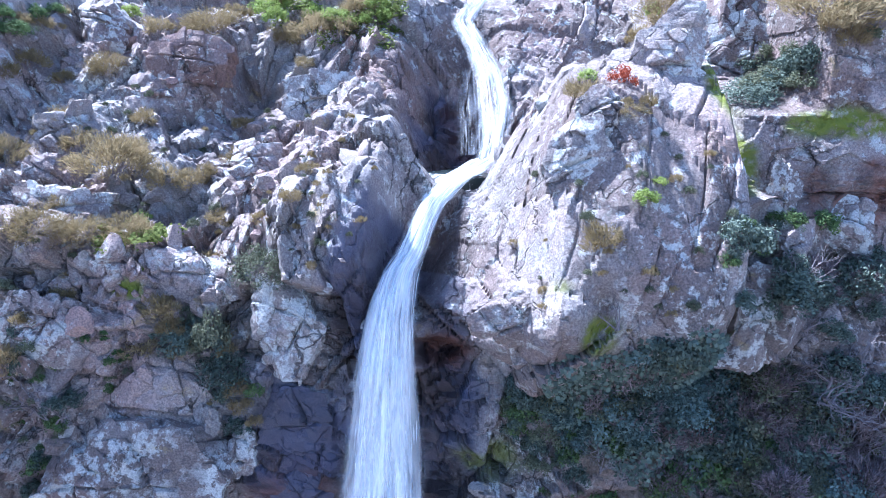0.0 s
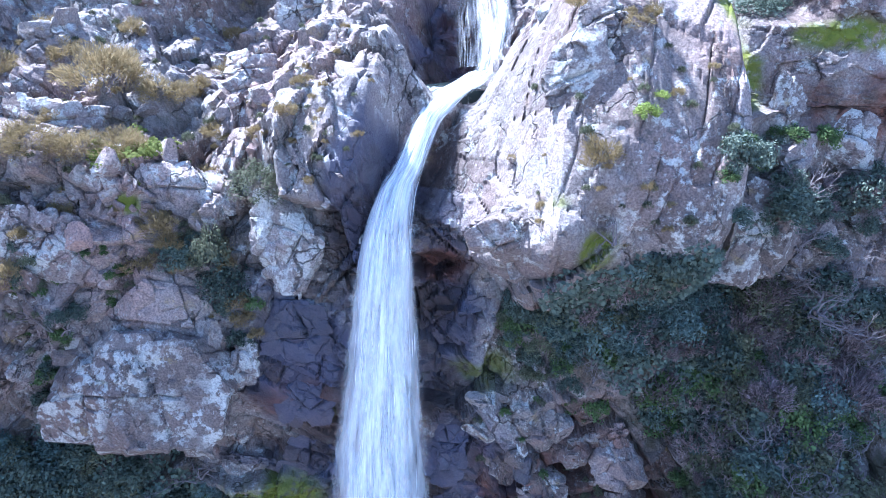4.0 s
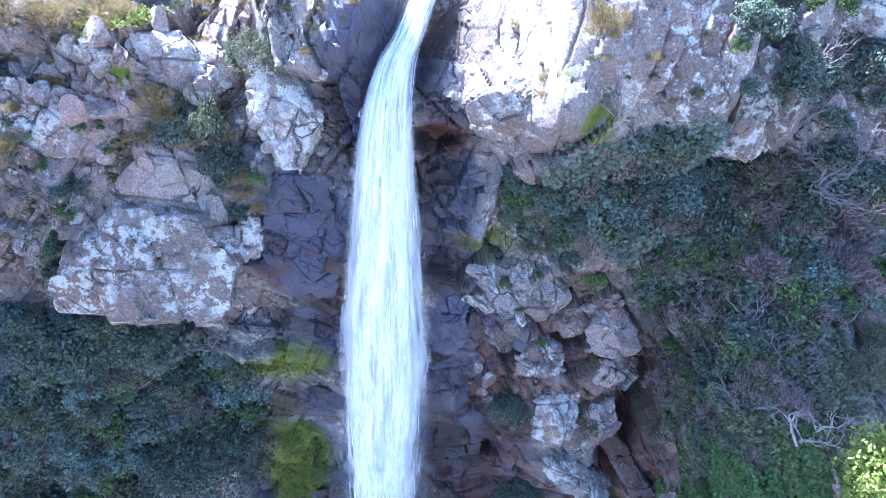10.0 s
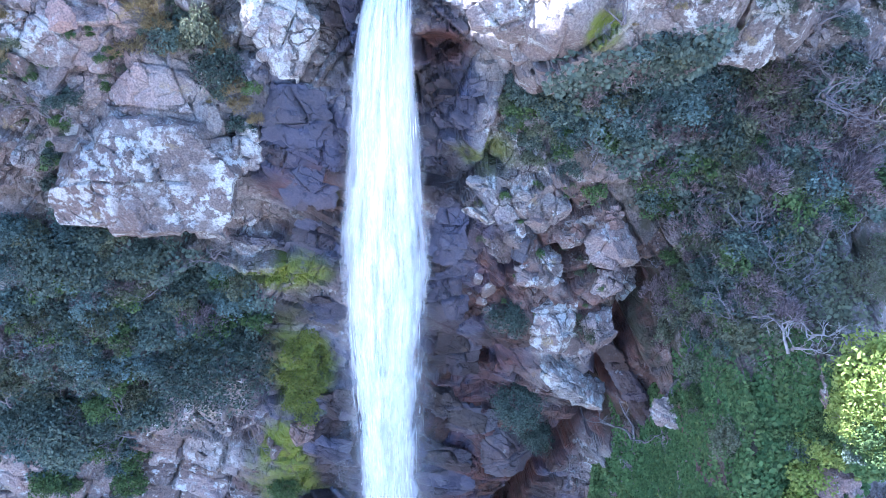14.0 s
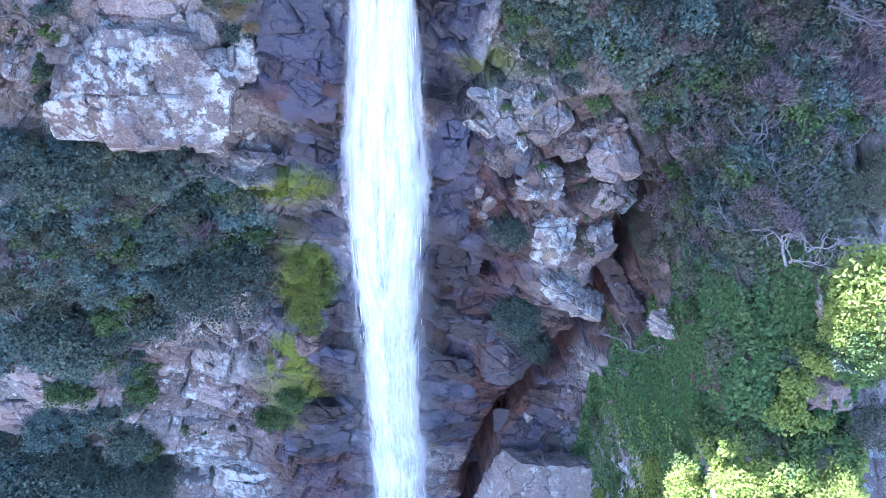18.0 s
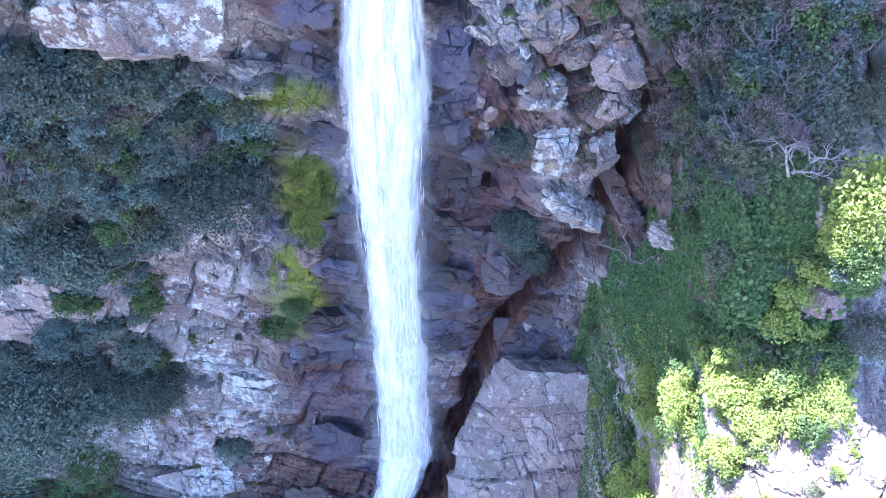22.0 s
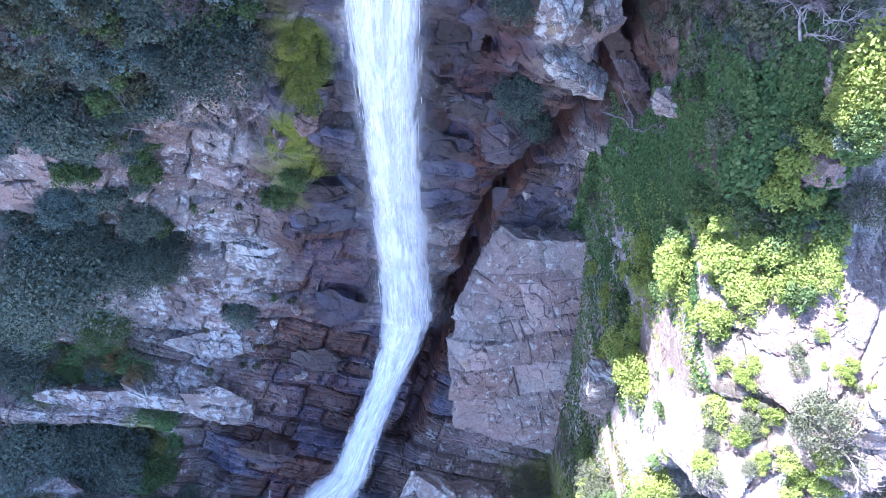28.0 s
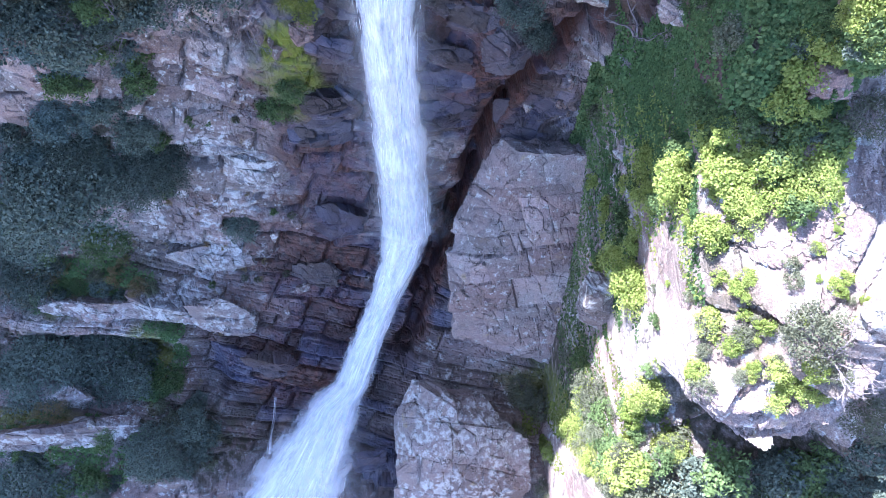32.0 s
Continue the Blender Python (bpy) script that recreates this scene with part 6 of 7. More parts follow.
thicket([(6.7, 7.9), (6.9, 8.3), (6.5, 8.5), (6.9, 8.3), (6.5, 8.5), (6.1, 8.6), (6.7, 8.4), (6.4, 8.6), (5.5, 10.2), (6.3, 8.0), (6.8, 8.1), (5.9, 9.6), (6.3, 8.2), (6.4, 8.9), (5.9, 9.4), (6.7, 7.9), (6.8, 8.6), (5.3, 9.4), (7.6, 7.8), (6.4, 7.8), (7.1, 8.3), (6.2, 9.0), (6.4, 8.2), (7.2, 7.6), (6.4, 7.8), (6.1, 9.2), (5.6, 9.1), (6.6, 7.5), (6.4, 9.0), (7.2, 8.3), (7.2, 8.2), (6.0, 9.3), (5.9, 9.6), (5.9, 9.8), (6.9, 8.3), (7.3, 7.4), (5.9, 10.3), (6.8, 7.8), (6.4, 9.0), (6.1, 9.7), (5.9, 9.9), (6.3, 8.0), (6.9, 7.8), (6.7, 8.4)], ("olive", "heather", "bare", "green", "dark",), .5, 1.1, "thicket on the cliff", 14)
thicket([(-10.9, 9.8), (-9.6, 10.2), (-9.6, 10.2), (-8.0, 9.2), (-8.5, 9.9), (-10.1, 9.9), (-7.7, 8.4), (-9.9, 8.6), (-8.3, 8.5), (-8.7, 8.0), (-9.9, 8.6), (-9.4, 10.1), (-8.6, 8.2), (-8.9, 9.8), (-8.1, 8.8), (-8.1, 8.4), (-8.9, 9.7), (-7.5, 9.5), (-9.1, 9.0), (-9.9, 10.2), (-8.7, 10.0), (-8.1, 8.4), (-7.9, 10.1), (-9.0, 8.6), (-10.2, 10.1), (-9.9, 9.7), (-8.7, 9.3), (-8.7, 9.6), (-9.9, 8.6), (-10.2, 8.4), (-8.1, 9.7), (-7.8, 9.3), (-8.7, 9.4), (-8.2, 9.7), (-8.8, 8.5), (-9.1, 8.8), (-9.6, 10.1), (-7.7, 9.4), (-10.2, 8.4), (-7.2, 9.2), (-10.7, 9.2), (-7.3, 9.5), (-9.7, 10.2), (-10.9, 9.0), (-10.3, 8.3)], ("dark", "blue", "olive",), .6, 1.4, "thicket on the cliff", 14)
thicket([(-8.9, 9.9), (-10.7, 9.2), (-9.9, 8.6), (-10.3, 10.2), (-8.0, 9.7)], ("dark", "blue", "olive",), .6, 1.4, "thicket on the cliff", 14)
thicket([(-9.7, 11.4), (-10.3, 10.4), (-7.0, 12.0), (-6.0, 12.0), (-6.8, 11.7), (-10.3, 11.5), (-5.0, 11.5), (-8.0, 12.5), (-8.1, 12.7), (-9.5, 12.1), (-10.6, 11.3), (-10.1, 10.4), (-8.4, 11.7), (-8.5, 12.2), (-9.4, 10.1), (-8.4, 11.5), (-8.7, 10.4), (-10.7, 10.8), (-8.7, 10.4), (-10.3, 12.5), (-6.1, 12.3), (-10.5, 11.5), (-8.9, 11.2), (-8.4, 11.1), (-6.2, 10.4), (-10.1, 12.0), (-11.2, 10.7), (-6.3, 11.5), (-10.6, 12.0), (-8.1, 9.9), (-5.4, 11.6), (-8.7, 10.9), (-9.2, 9.9), (-8.6, 11.7), (-9.6, 10.9), (-10.7, 11.9), (-10.0, 11.5), (-11.1, 10.8), (-6.4, 10.5), (-5.8, 10.4), (-8.6, 9.7), (-6.6, 12.4), (-9.9, 9.8), (-9.7, 12.5), (-7.9, 13.1)], ("dark", "blue", "olive", "green", "heather",), .6, 1.4, "thicket on the cliff", 14)
thicket([(-7.5, 11.1), (-10.1, 13.0), (-5.5, 11.1), (-8.0, 11.2), (-8.5, 12.9), (-7.0, 9.7), (-7.4, 9.1), (-9.5, 12.7), (-8.4, 12.0), (-6.8, 11.4), (-8.5, 10.9), (-8.8, 10.4), (-8.0, 10.6), (-7.6, 11.8), (-10.5, 10.3), (-7.7, 9.5), (-8.7, 9.6), (-8.7, 11.2), (-6.8, 10.7), (-8.4, 10.4), (-8.6, 11.1), (-10.1, 12.3), (-9.7, 12.3), (-6.6, 11.5), (-10.2, 11.7), (-8.0, 12.8), (-5.7, 10.0), (-6.1, 11.7), (-9.8, 12.2), (-6.1, 12.3), (-10.9, 11.8), (-6.2, 11.5), (-11.0, 11.2), (-7.8, 10.3), (-9.5, 12.5), (-9.8, 11.6), (-5.4, 10.6), (-9.8, 12.0), (-6.8, 10.9), (-5.5, 10.4), (-7.9, 9.2), (-8.7, 9.6), (-8.8, 10.3), (-10.5, 10.5), (-10.9, 11.3)], ("dark", "blue", "olive", "green", "heather",), .6, 1.4, "thicket on the cliff", 14)
thicket([(-10.8, 11.3), (-8.0, 10.6), (-7.7, 10.1), (-6.9, 11.0), (-9.5, 12.3), (-9.0, 11.9), (-7.6, 10.0), (-7.0, 10.6), (-8.5, 9.9), (-6.8, 10.6)], ("dark", "blue", "olive", "green", "heather",), .6, 1.4, "thicket on the cliff", 14)
thicket([(-11.0, 11.8), (-10.6, 11.1), (-10.4, 10.6), (-10.7, 12.1), (-10.4, 10.5), (-10.1, 11.6), (-10.6, 12.0), (-10.1, 12.7), (-11.9, 11.9), (-11.3, 13.4), (-10.1, 12.0), (-11.8, 12.8), (-10.3, 12.1), (-10.9, 11.1), (-11.5, 12.6), (-11.9, 12.3), (-11.7, 12.6), (-11.8, 11.3), (-11.5, 11.8), (-10.2, 11.8), (-9.7, 12.5), (-10.8, 12.5), (-11.4, 12.6), (-11.8, 13.0), (-11.0, 12.5), (-11.7, 14.6), (-11.7, 12.5), (-10.1, 10.6), (-12.0, 12.0), (-11.1, 13.0), (-11.5, 12.0), (-11.0, 12.6), (-11.9, 14.6), (-10.5, 11.5), (-11.7, 13.0), (-10.0, 11.2)], ("olive", "heather", "bare", "dark",), .6, 1.3, "thicket on the cliff", 6)
thicket([(-10.1, 14.3), (-9.2, 13.3), (-11.3, 15.3), (-8.4, 15.0), (-10.5, 14.9), (-11.9, 13.7), (-9.4, 15.1), (-8.7, 15.1), (-11.6, 15.3), (-9.3, 15.2), (-9.9, 14.8), (-10.6, 16.1), (-9.0, 15.1), (-11.4, 14.1), (-11.6, 14.1), (-10.7, 15.1), (-10.9, 13.8), (-10.2, 16.2), (-10.5, 16.7), (-9.9, 14.8), (-9.1, 13.4), (-8.8, 13.8), (-11.5, 15.2), (-11.8, 14.6), (-9.0, 14.7), (-10.1, 14.6), (-10.1, 16.9), (-10.7, 16.2), (-8.5, 14.4), (-12.1, 14.9), (-7.7, 14.4), (-9.8, 15.5), (-9.9, 14.8), (-9.4, 13.1), (-10.0, 15.5), (-10.7, 15.2), (-9.4, 13.2), (-11.4, 13.9), (-9.6, 14.6), (-10.0, 13.1), (-8.7, 14.4), (-9.5, 15.8), (-11.3, 15.3), (-9.2, 13.6), (-10.5, 13.3)], ("dark", "olive", "green", "bare",), .7, 1.5, "thicket on the cliff", 14)
thicket([(-10.0, 15.5)], ("dark", "olive", "green", "bare",), .7, 1.5, "thicket on the cliff", 14)
thicket([(-5.0, 5.9), (-4.7, 4.8), (-4.8, 4.9), (-3.9, 5.3), (-3.9, 4.6), (-4.3, 4.6), (-4.3, 5.5), (-4.3, 5.0)], ("dark", "tussock", "green",), .4, .8, "thicket on the cliff", 6)
thicket([(-5.6, 4.2), (-5.5, 3.8), (-5.3, 3.4), (-5.2, 3.1), (-5.5, 3.4), (-5.9, 3.4), (-5.4, 3.5), (-4.5, 3.8)], ("dark", "tussock",), .4, .8, "thicket on the cliff", 6)
thicket([(-8.1, 5.3), (-7.8, 4.7), (-9.1, 7.3), (-8.7, 6.4), (-8.8, 6.6), (-7.6, 4.7), (-8.3, 6.4), (-8.2, 6.4), (-8.1, 5.3), (-8.5, 5.5)], ("dark", "green",), .4, .9, "thicket on the cliff", 6)
thicket([(-11.9, 19.9), (-10.5, 18.3), (-11.9, 17.3), (-10.3, 19.0), (-10.7, 19.5), (-10.6, 16.5), (-10.9, 16.5), (-10.7, 17.0), (-10.8, 16.1), (-11.6, 17.2), (-10.6, 17.4), (-10.5, 16.9), (-12.6, 18.4), (-12.4, 19.7), (-12.6, 18.4), (-11.0, 16.0), (-12.1, 18.6), (-10.2, 18.6), (-12.4, 18.6), (-11.7, 20.0), (-10.5, 16.3), (-12.5, 20.4), (-10.0, 17.8), (-10.2, 17.2)], ("dark", "blue", "green",), .8, 1.5, "thicket on the cliff", 6)
thicket([(-13.9, 20.1), (-15.6, 23.4), (-15.8, 22.7), (-12.5, 24.0), (-13.0, 20.9), (-14.0, 20.7), (-15.4, 22.7), (-16.1, 25.4), (-15.4, 21.8), (-14.0, 24.1), (-14.7, 25.8), (-15.0, 24.9), (-16.0, 22.7), (-16.5, 22.9), (-12.8, 24.3), (-15.5, 22.8), (-13.5, 22.8), (-14.1, 20.7), (-15.5, 24.9), (-16.4, 23.5), (-15.6, 25.5), (-17.1, 23.9), (-14.7, 23.4), (-14.4, 22.7), (-15.6, 21.4), (-13.5, 22.8), (-13.9, 22.5), (-14.6, 25.4), (-14.6, 25.4), (-15.2, 22.4), (-13.5, 20.8), (-14.5, 22.9), (-13.2, 24.2), (-15.5, 24.9), (-13.5, 22.4), (-14.0, 23.7), (-16.1, 21.4), (-13.9, 20.7), (-14.9, 23.8), (-15.2, 24.7), (-13.3, 22.2), (-14.0, 25.0), (-15.3, 23.2), (-12.1, 22.8)], ("blue", "dark", "blue",), .9, 1.8, "thicket on the cliff", 14)
thicket([(-11.2, 24.6), (-12.2, 24.1), (-11.2, 21.8), (-11.5, 23.7), (-10.7, 22.1), (-12.3, 24.1), (-11.2, 21.6), (-12.2, 24.4), (-10.9, 23.7), (-11.2, 24.2)], ("dark", "green",), .8, 1.4, "thicket on the cliff", 6)
thicket([(6.3, 13.2), (7.9, 12.3), (6.0, 14.5), (7.2, 11.8), (8.4, 12.4), (6.4, 13.4), (8.6, 12.3), (6.4, 14.1), (6.3, 14.3), (8.0, 12.1), (7.0, 12.3), (6.5, 12.7), (6.9, 12.5), (6.5, 13.2), (7.6, 11.2), (6.5, 13.3), (7.5, 12.7), (7.0, 13.0), (6.2, 13.0), (7.3, 12.9), (7.4, 11.7), (6.8, 13.4)], ("bright", "green", "bright",), .6, 1.3, "thicket on the cliff", 6)
thicket([(7.8, 8.9), (7.8, 8.8), (7.6, 9.0), (7.6, 9.3), (8.5, 10.9), (7.7, 10.5), (8.1, 9.4), (7.6, 8.9), (8.0, 9.0), (7.8, 10.1), (7.9, 8.8), (7.9, 8.4), (7.8, 8.8), (8.0, 9.0)], ("green", "bright",), .6, 1.2, "thicket on the cliff", 6)
thicket([(5.8, 17.2), (6.1, 18.4), (5.9, 18.5), (5.9, 15.9), (5.8, 16.2), (5.8, 16.2), (5.9, 19.3), (5.9, 19.1), (5.8, 16.9), (6.3, 19.7), (5.8, 19.5), (5.8, 19.5)], ("bright", "green",), .6, 1.2, "thicket on the cliff", 6)
thicket([(-16.2, 26.7), (-16.1, 26.7), (-15.4, 26.5), (-20.4, 27.4), (-19.2, 29.0), (-19.2, 28.1), (-20.7, 28.2), (-17.3, 26.1), (-18.3, 29.6), (-20.8, 28.1), (-21.3, 29.0), (-18.9, 28.4), (-16.6, 26.5), (-18.3, 27.2), (-18.5, 29.8), (-18.0, 26.7), (-20.0, 27.2), (-17.9, 29.3), (-20.2, 29.3), (-20.9, 27.9), (-18.7, 26.5), (-17.9, 27.5), (-18.9, 27.0), (-17.3, 29.1), (-16.4, 26.3), (-18.1, 29.1)], ("dark", "olive", "green", "bare",), .8, 1.6, "thicket on the cliff", 6)
thicket([(-18.2, 30.4), (-16.5, 31.8), (-18.0, 30.7), (-16.5, 31.0), (-20.4, 31.6), (-18.7, 32.2), (-14.0, 31.6), (-19.1, 31.9), (-18.8, 30.5), (-15.6, 31.0), (-18.8, 31.2), (-15.2, 30.5), (-18.6, 30.5), (-19.7, 31.4), (-15.6, 32.4), (-17.7, 32.3), (-14.6, 31.6), (-19.0, 30.9), (-18.7, 31.3), (-18.4, 30.6), (-18.8, 31.2), (-15.6, 32.4), (-14.0, 31.7), (-18.3, 32.1)], ("dark", "olive", "tussock",), .7, 1.3, "thicket on the cliff", 6)
thicket([(-19.3, 36.1), (-15.1, 35.5), (-17.1, 35.5), (-16.0, 35.8), (-19.7, 35.9), (-21.3, 36.1), (-19.9, 35.4), (-21.2, 35.6), (-20.3, 35.3), (-19.3, 35.8), (-21.0, 35.9), (-17.4, 36.3), (-17.7, 35.8), (-16.7, 36.7), (-16.3, 36.2), (-16.1, 35.8)], ("dark", "dark", "green",), .9, 1.8, "thicket on the cliff", 6)
thicket([(-12.4, 37.7), (-12.1, 39.4), (-12.3, 38.6), (-15.0, 40.6), (-11.7, 40.7), (-14.0, 37.8), (-11.5, 39.4), (-12.6, 38.2), (-12.4, 39.8), (-11.9, 40.1), (-13.1, 38.8), (-14.4, 39.9), (-14.2, 40.1), (-13.9, 39.1), (-12.6, 37.9), (-14.3, 40.9), (-13.4, 38.4), (-11.5, 39.1), (-13.5, 40.3), (-12.1, 39.8), (-13.4, 40.7), (-11.6, 39.1), (-12.7, 40.7), (-13.4, 39.5)], ("dark", "olive",), .9, 1.7, "thicket on the cliff", 6)
thicket([(-22.4, 41.8), (-17.6, 40.9), (-20.4, 40.0), (-18.6, 41.7), (-21.3, 41.9), (-16.2, 41.5), (-16.7, 41.9), (-20.5, 41.6), (-16.8, 41.3), (-22.5, 42.0), (-19.9, 40.2), (-19.8, 40.0)], ("green", "dark",), .8, 1.6, "thicket on the cliff", 6)
thicket([(11.7, 37.0), (12.4, 21.1), (11.8, 22.4), (11.4, 31.2), (7.8, 35.7), (10.2, 30.8), (12.2, 32.9), (11.3, 32.1), (9.3, 38.4), (11.9, 36.0), (10.8, 23.9), (10.4, 31.3), (9.0, 37.3), (13.5, 35.9), (11.9, 36.0), (10.1, 32.8), (8.7, 30.2), (8.8, 30.1), (10.6, 30.4), (13.0, 22.3), (12.1, 22.3), (11.6, 31.5), (8.6, 31.7), (10.4, 23.3), (9.4, 37.9), (10.9, 31.2)], ("dark", "green", "dark",), 1.0, 2.0, "thicket on the cliff", 6)
thicket([(6.8, 31.4), (7.4, 23.5), (6.3, 23.5), (5.9, 24.6), (5.7, 37.4), (6.9, 23.0), (5.0, 39.7), (5.2, 37.7), (5.6, 31.9), (6.0, 23.2), (6.8, 23.2), (7.3, 23.7), (5.4, 36.8), (5.7, 32.8)], ("bright", "grey", "green",), .7, 1.3, "thicket on the cliff", 6)
thicket([(6.4, 0.8), (5.2, 2.0), (5.0, 1.9), (4.9, 2.0), (6.6, 0.8), (4.7, 2.2), (4.8, 2.1), (5.0, 2.7), (6.4, 1.5), (6.7, 0.5)], ("dark", "green",), .4, .8, "thicket on the cliff", 6)
thicket([(6.7, 2.3), (8.8, 2.8), (8.8, 2.9), (6.2, 2.7), (7.8, 2.6), (8.5, 2.3), (7.5, 2.3), (7.1, 3.2), (7.2, 3.3), (6.2, 2.5), (7.9, 3.3), (6.0, 2.7), (6.7, 2.4), (6.6, 2.5), (8.4, 2.2), (6.6, 2.7), (6.3, 2.9), (7.7, 3.2)], ("dark", "dark", "bare",), .5, 1.2, "thicket on the cliff", 6)
thicket([(-2.7, -8.5), (-5.0, -9.3), (-2.4, -8.0), (-5.0, -8.0), (-5.0, -9.2), (-2.4, -9.8), (-2.1, -8.7), (-1.8, -8.3), (-1.9, -8.3), (-4.1, -8.9)], ("tussock", "bright",), .5, 1.0, "thicket on the cliff", 6)
thicket([(-11.3, -6.8), (-11.2, -6.7), (-11.2, -7.9), (-11.5, -6.4), (-11.0, -7.1), (-11.8, -6.2), (-11.2, -7.5), (-11.7, -6.1)], ("tussock", "green",), .4, .8, "thicket on the cliff", 6)
thicket([(7.5, -6.4), (7.5, -6.9), (7.5, -6.4), (7.0, -6.4), (6.7, -5.7), (7.5, -5.8), (7.0, -6.5), (7.1, -5.9), (7.4, -6.4), (7.0, -5.8), (7.6, -6.6), (7.2, -6.4), (7.3, -6.6), (6.7, -5.8)], ("dark", "olive",), .5, .9, "thicket on the cliff", 6)
thicket([(5.9, 19.3), (5.8, 21.3), (5.7, 21.5), (5.6, 22.0), (5.9, 20.0), (5.8, 21.0), (5.8, 21.0), (5.7, 23.7), (5.6, 22.0), (5.7, 23.0), (5.8, 18.7), (6.1, 20.4), (5.9, 20.7), (5.8, 20.5), (5.7, 23.2), (6.0, 24.6), (5.7, 22.0), (5.7, 21.8), (5.8, 21.0), (5.9, 20.7), (5.7, 21.2), (5.9, 19.6), (6.1, 23.9), (5.7, 19.9), (5.7, 23.2), (5.7, 21.3), (5.8, 21.4), (5.8, 20.0), (5.7, 20.9), (5.9, 21.2)], ("bright", "green", "bright",), .45, .9, "thicket on the cliff", 6)
thicket([(-7.9, -4.6), (-9.0, -3.0), (-5.8, -1.4), (-6.4, -3.9), (-6.6, 2.5), (-5.4, 0.9), (-7.4, 0.5), (-9.5, -2.4), (-8.1, -3.6), (-7.7, -0.3), (-9.5, -3.8), (-8.1, -3.5), (-7.4, -0.8), (-6.4, -3.4), (-5.2, 1.4), (-5.8, 0.3), (-6.8, 2.2), (-7.8, -2.2), (-7.8, 2.2), (-8.5, -0.5), (-6.9, -0.5), (-5.3, 1.8), (-8.2, -3.7), (-5.3, 1.8), (-9.3, -0.2), (-9.8, -3.3), (-9.0, -4.3), (-5.2, -0.1), (-8.3, -4.8), (-8.5, 1.5), (-5.8, 0.3), (-10.3, -2.8), (-5.0, 0.7), (-6.6, -0.8), (-9.8, -1.2), (-6.1, 1.7), (-6.8, -2.0), (-8.5, -0.6), (-10.5, -2.5), (-8.6, -3.3), (-8.0, 1.7), (-5.8, -1.9), (-7.6, -0.1), (-7.6, 1.8)], ("tussock", "olive",), .15, .38, "thicket on the cliff", 60)
thicket([(-2.5, 2.1), (-2.4, 1.3), (-4.9, -4.8), (-2.2, 1.6), (-2.5, 1.0), (-3.0, -0.8), (-4.7, -4.5), (-3.2, -0.8), (-1.7, 1.0), (-2.8, 0.5), (-1.4, 0.7), (-3.0, 1.8), (-2.2, 1.5), (-2.3, -0.9), (-3.6, 1.1), (-3.4, -2.9), (-4.0, -4.3), (-2.9, -0.7), (-2.3, 1.2), (-1.6, 1.5), (-4.2, -0.1), (-2.3, -0.9), (-3.6, -7.3), (-2.6, 1.1), (-3.7, 0.5), (-4.1, -5.8), (-2.6, 1.4), (-2.9, 1.5), (-2.1, 1.5), (-2.3, -2.4), (-1.8, 1.7), (-3.1, 1.5), (-2.8, 1.0), (-3.7, -5.8), (-2.3, 0.9), (-4.6, -4.0), (-3.7, 0.9), (-2.4, 1.8), (-1.8, 1.7), (-2.8, 0.8), (-2.3, 1.8), (-3.4, -0.8)], ("tussock", "olive",), .12, .3, "thicket on the cliff", 60)
thicket([(1.9, 1.1), (2.7, 2.0), (4.1, 2.7), (2.4, 1.8), (3.8, 2.8), (2.3, 1.1), (4.1, 2.7), (3.0, 2.5), (3.2, 3.0), (2.1, 1.3), (1.7, 2.3), (1.8, 1.9), (4.1, 2.7), (4.7, 2.2), (4.5, 1.3), (3.4, 2.3), (3.8, 2.5), (1.7, 2.7), (2.4, 2.3), (2.3, 1.0), (2.4, 1.8), (3.6, 2.7), (3.2, 0.8), (1.7, 1.1), (2.5, 1.2), (3.3, 1.5), (3.5, 2.3), (1.7, 2.5), (3.8, 1.1), (3.9, 1.5), (4.8, 1.8), (3.4, 2.5), (2.6, 2.3), (4.1, 1.6), (4.0, 1.3), (4.2, 2.1), (3.1, 1.4), (2.7, 2.1), (1.3, 1.8), (4.7, 1.9), (2.3, 1.5), (4.5, 1.4)], ("olive", "tussock",), .12, .3, "thicket on the cliff", 60)
thicket([(-6.9, 4.3), (-9.3, 5.5), (-6.7, 3.7), (-8.9, 5.7), (-6.6, 4.8), (-9.0, 4.8), (-8.2, 3.3), (-7.4, 3.4), (-8.7, 6.0), (-8.7, 4.1), (-6.8, 4.7), (-6.9, 3.4), (-9.1, 5.5), (-8.9, 4.3), (-7.0, 5.5), (-8.3, 4.2), (-6.8, 3.9), (-7.2, 3.4), (-8.2, 4.2), (-8.0, 5.4), (-7.3, 5.8), (-8.3, 4.6), (-8.2, 4.1), (-9.1, 5.1), (-8.1, 3.6), (-7.4, 2.9), (-6.6, 4.2), (-6.4, 4.3), (-7.9, 4.0), (-8.0, 3.4), (-7.6, 3.6), (-7.0, 4.5), (-7.0, 4.6), (-9.3, 5.0), (-8.1, 5.6), (-8.1, 3.2), (-6.7, 3.9), (-7.0, 4.3), (-8.3, 3.4), (-6.9, 5.5), (-6.9, 3.3), (-6.6, 3.9)], ("olive", "green",), .15, .38, "thicket on the cliff", 60)
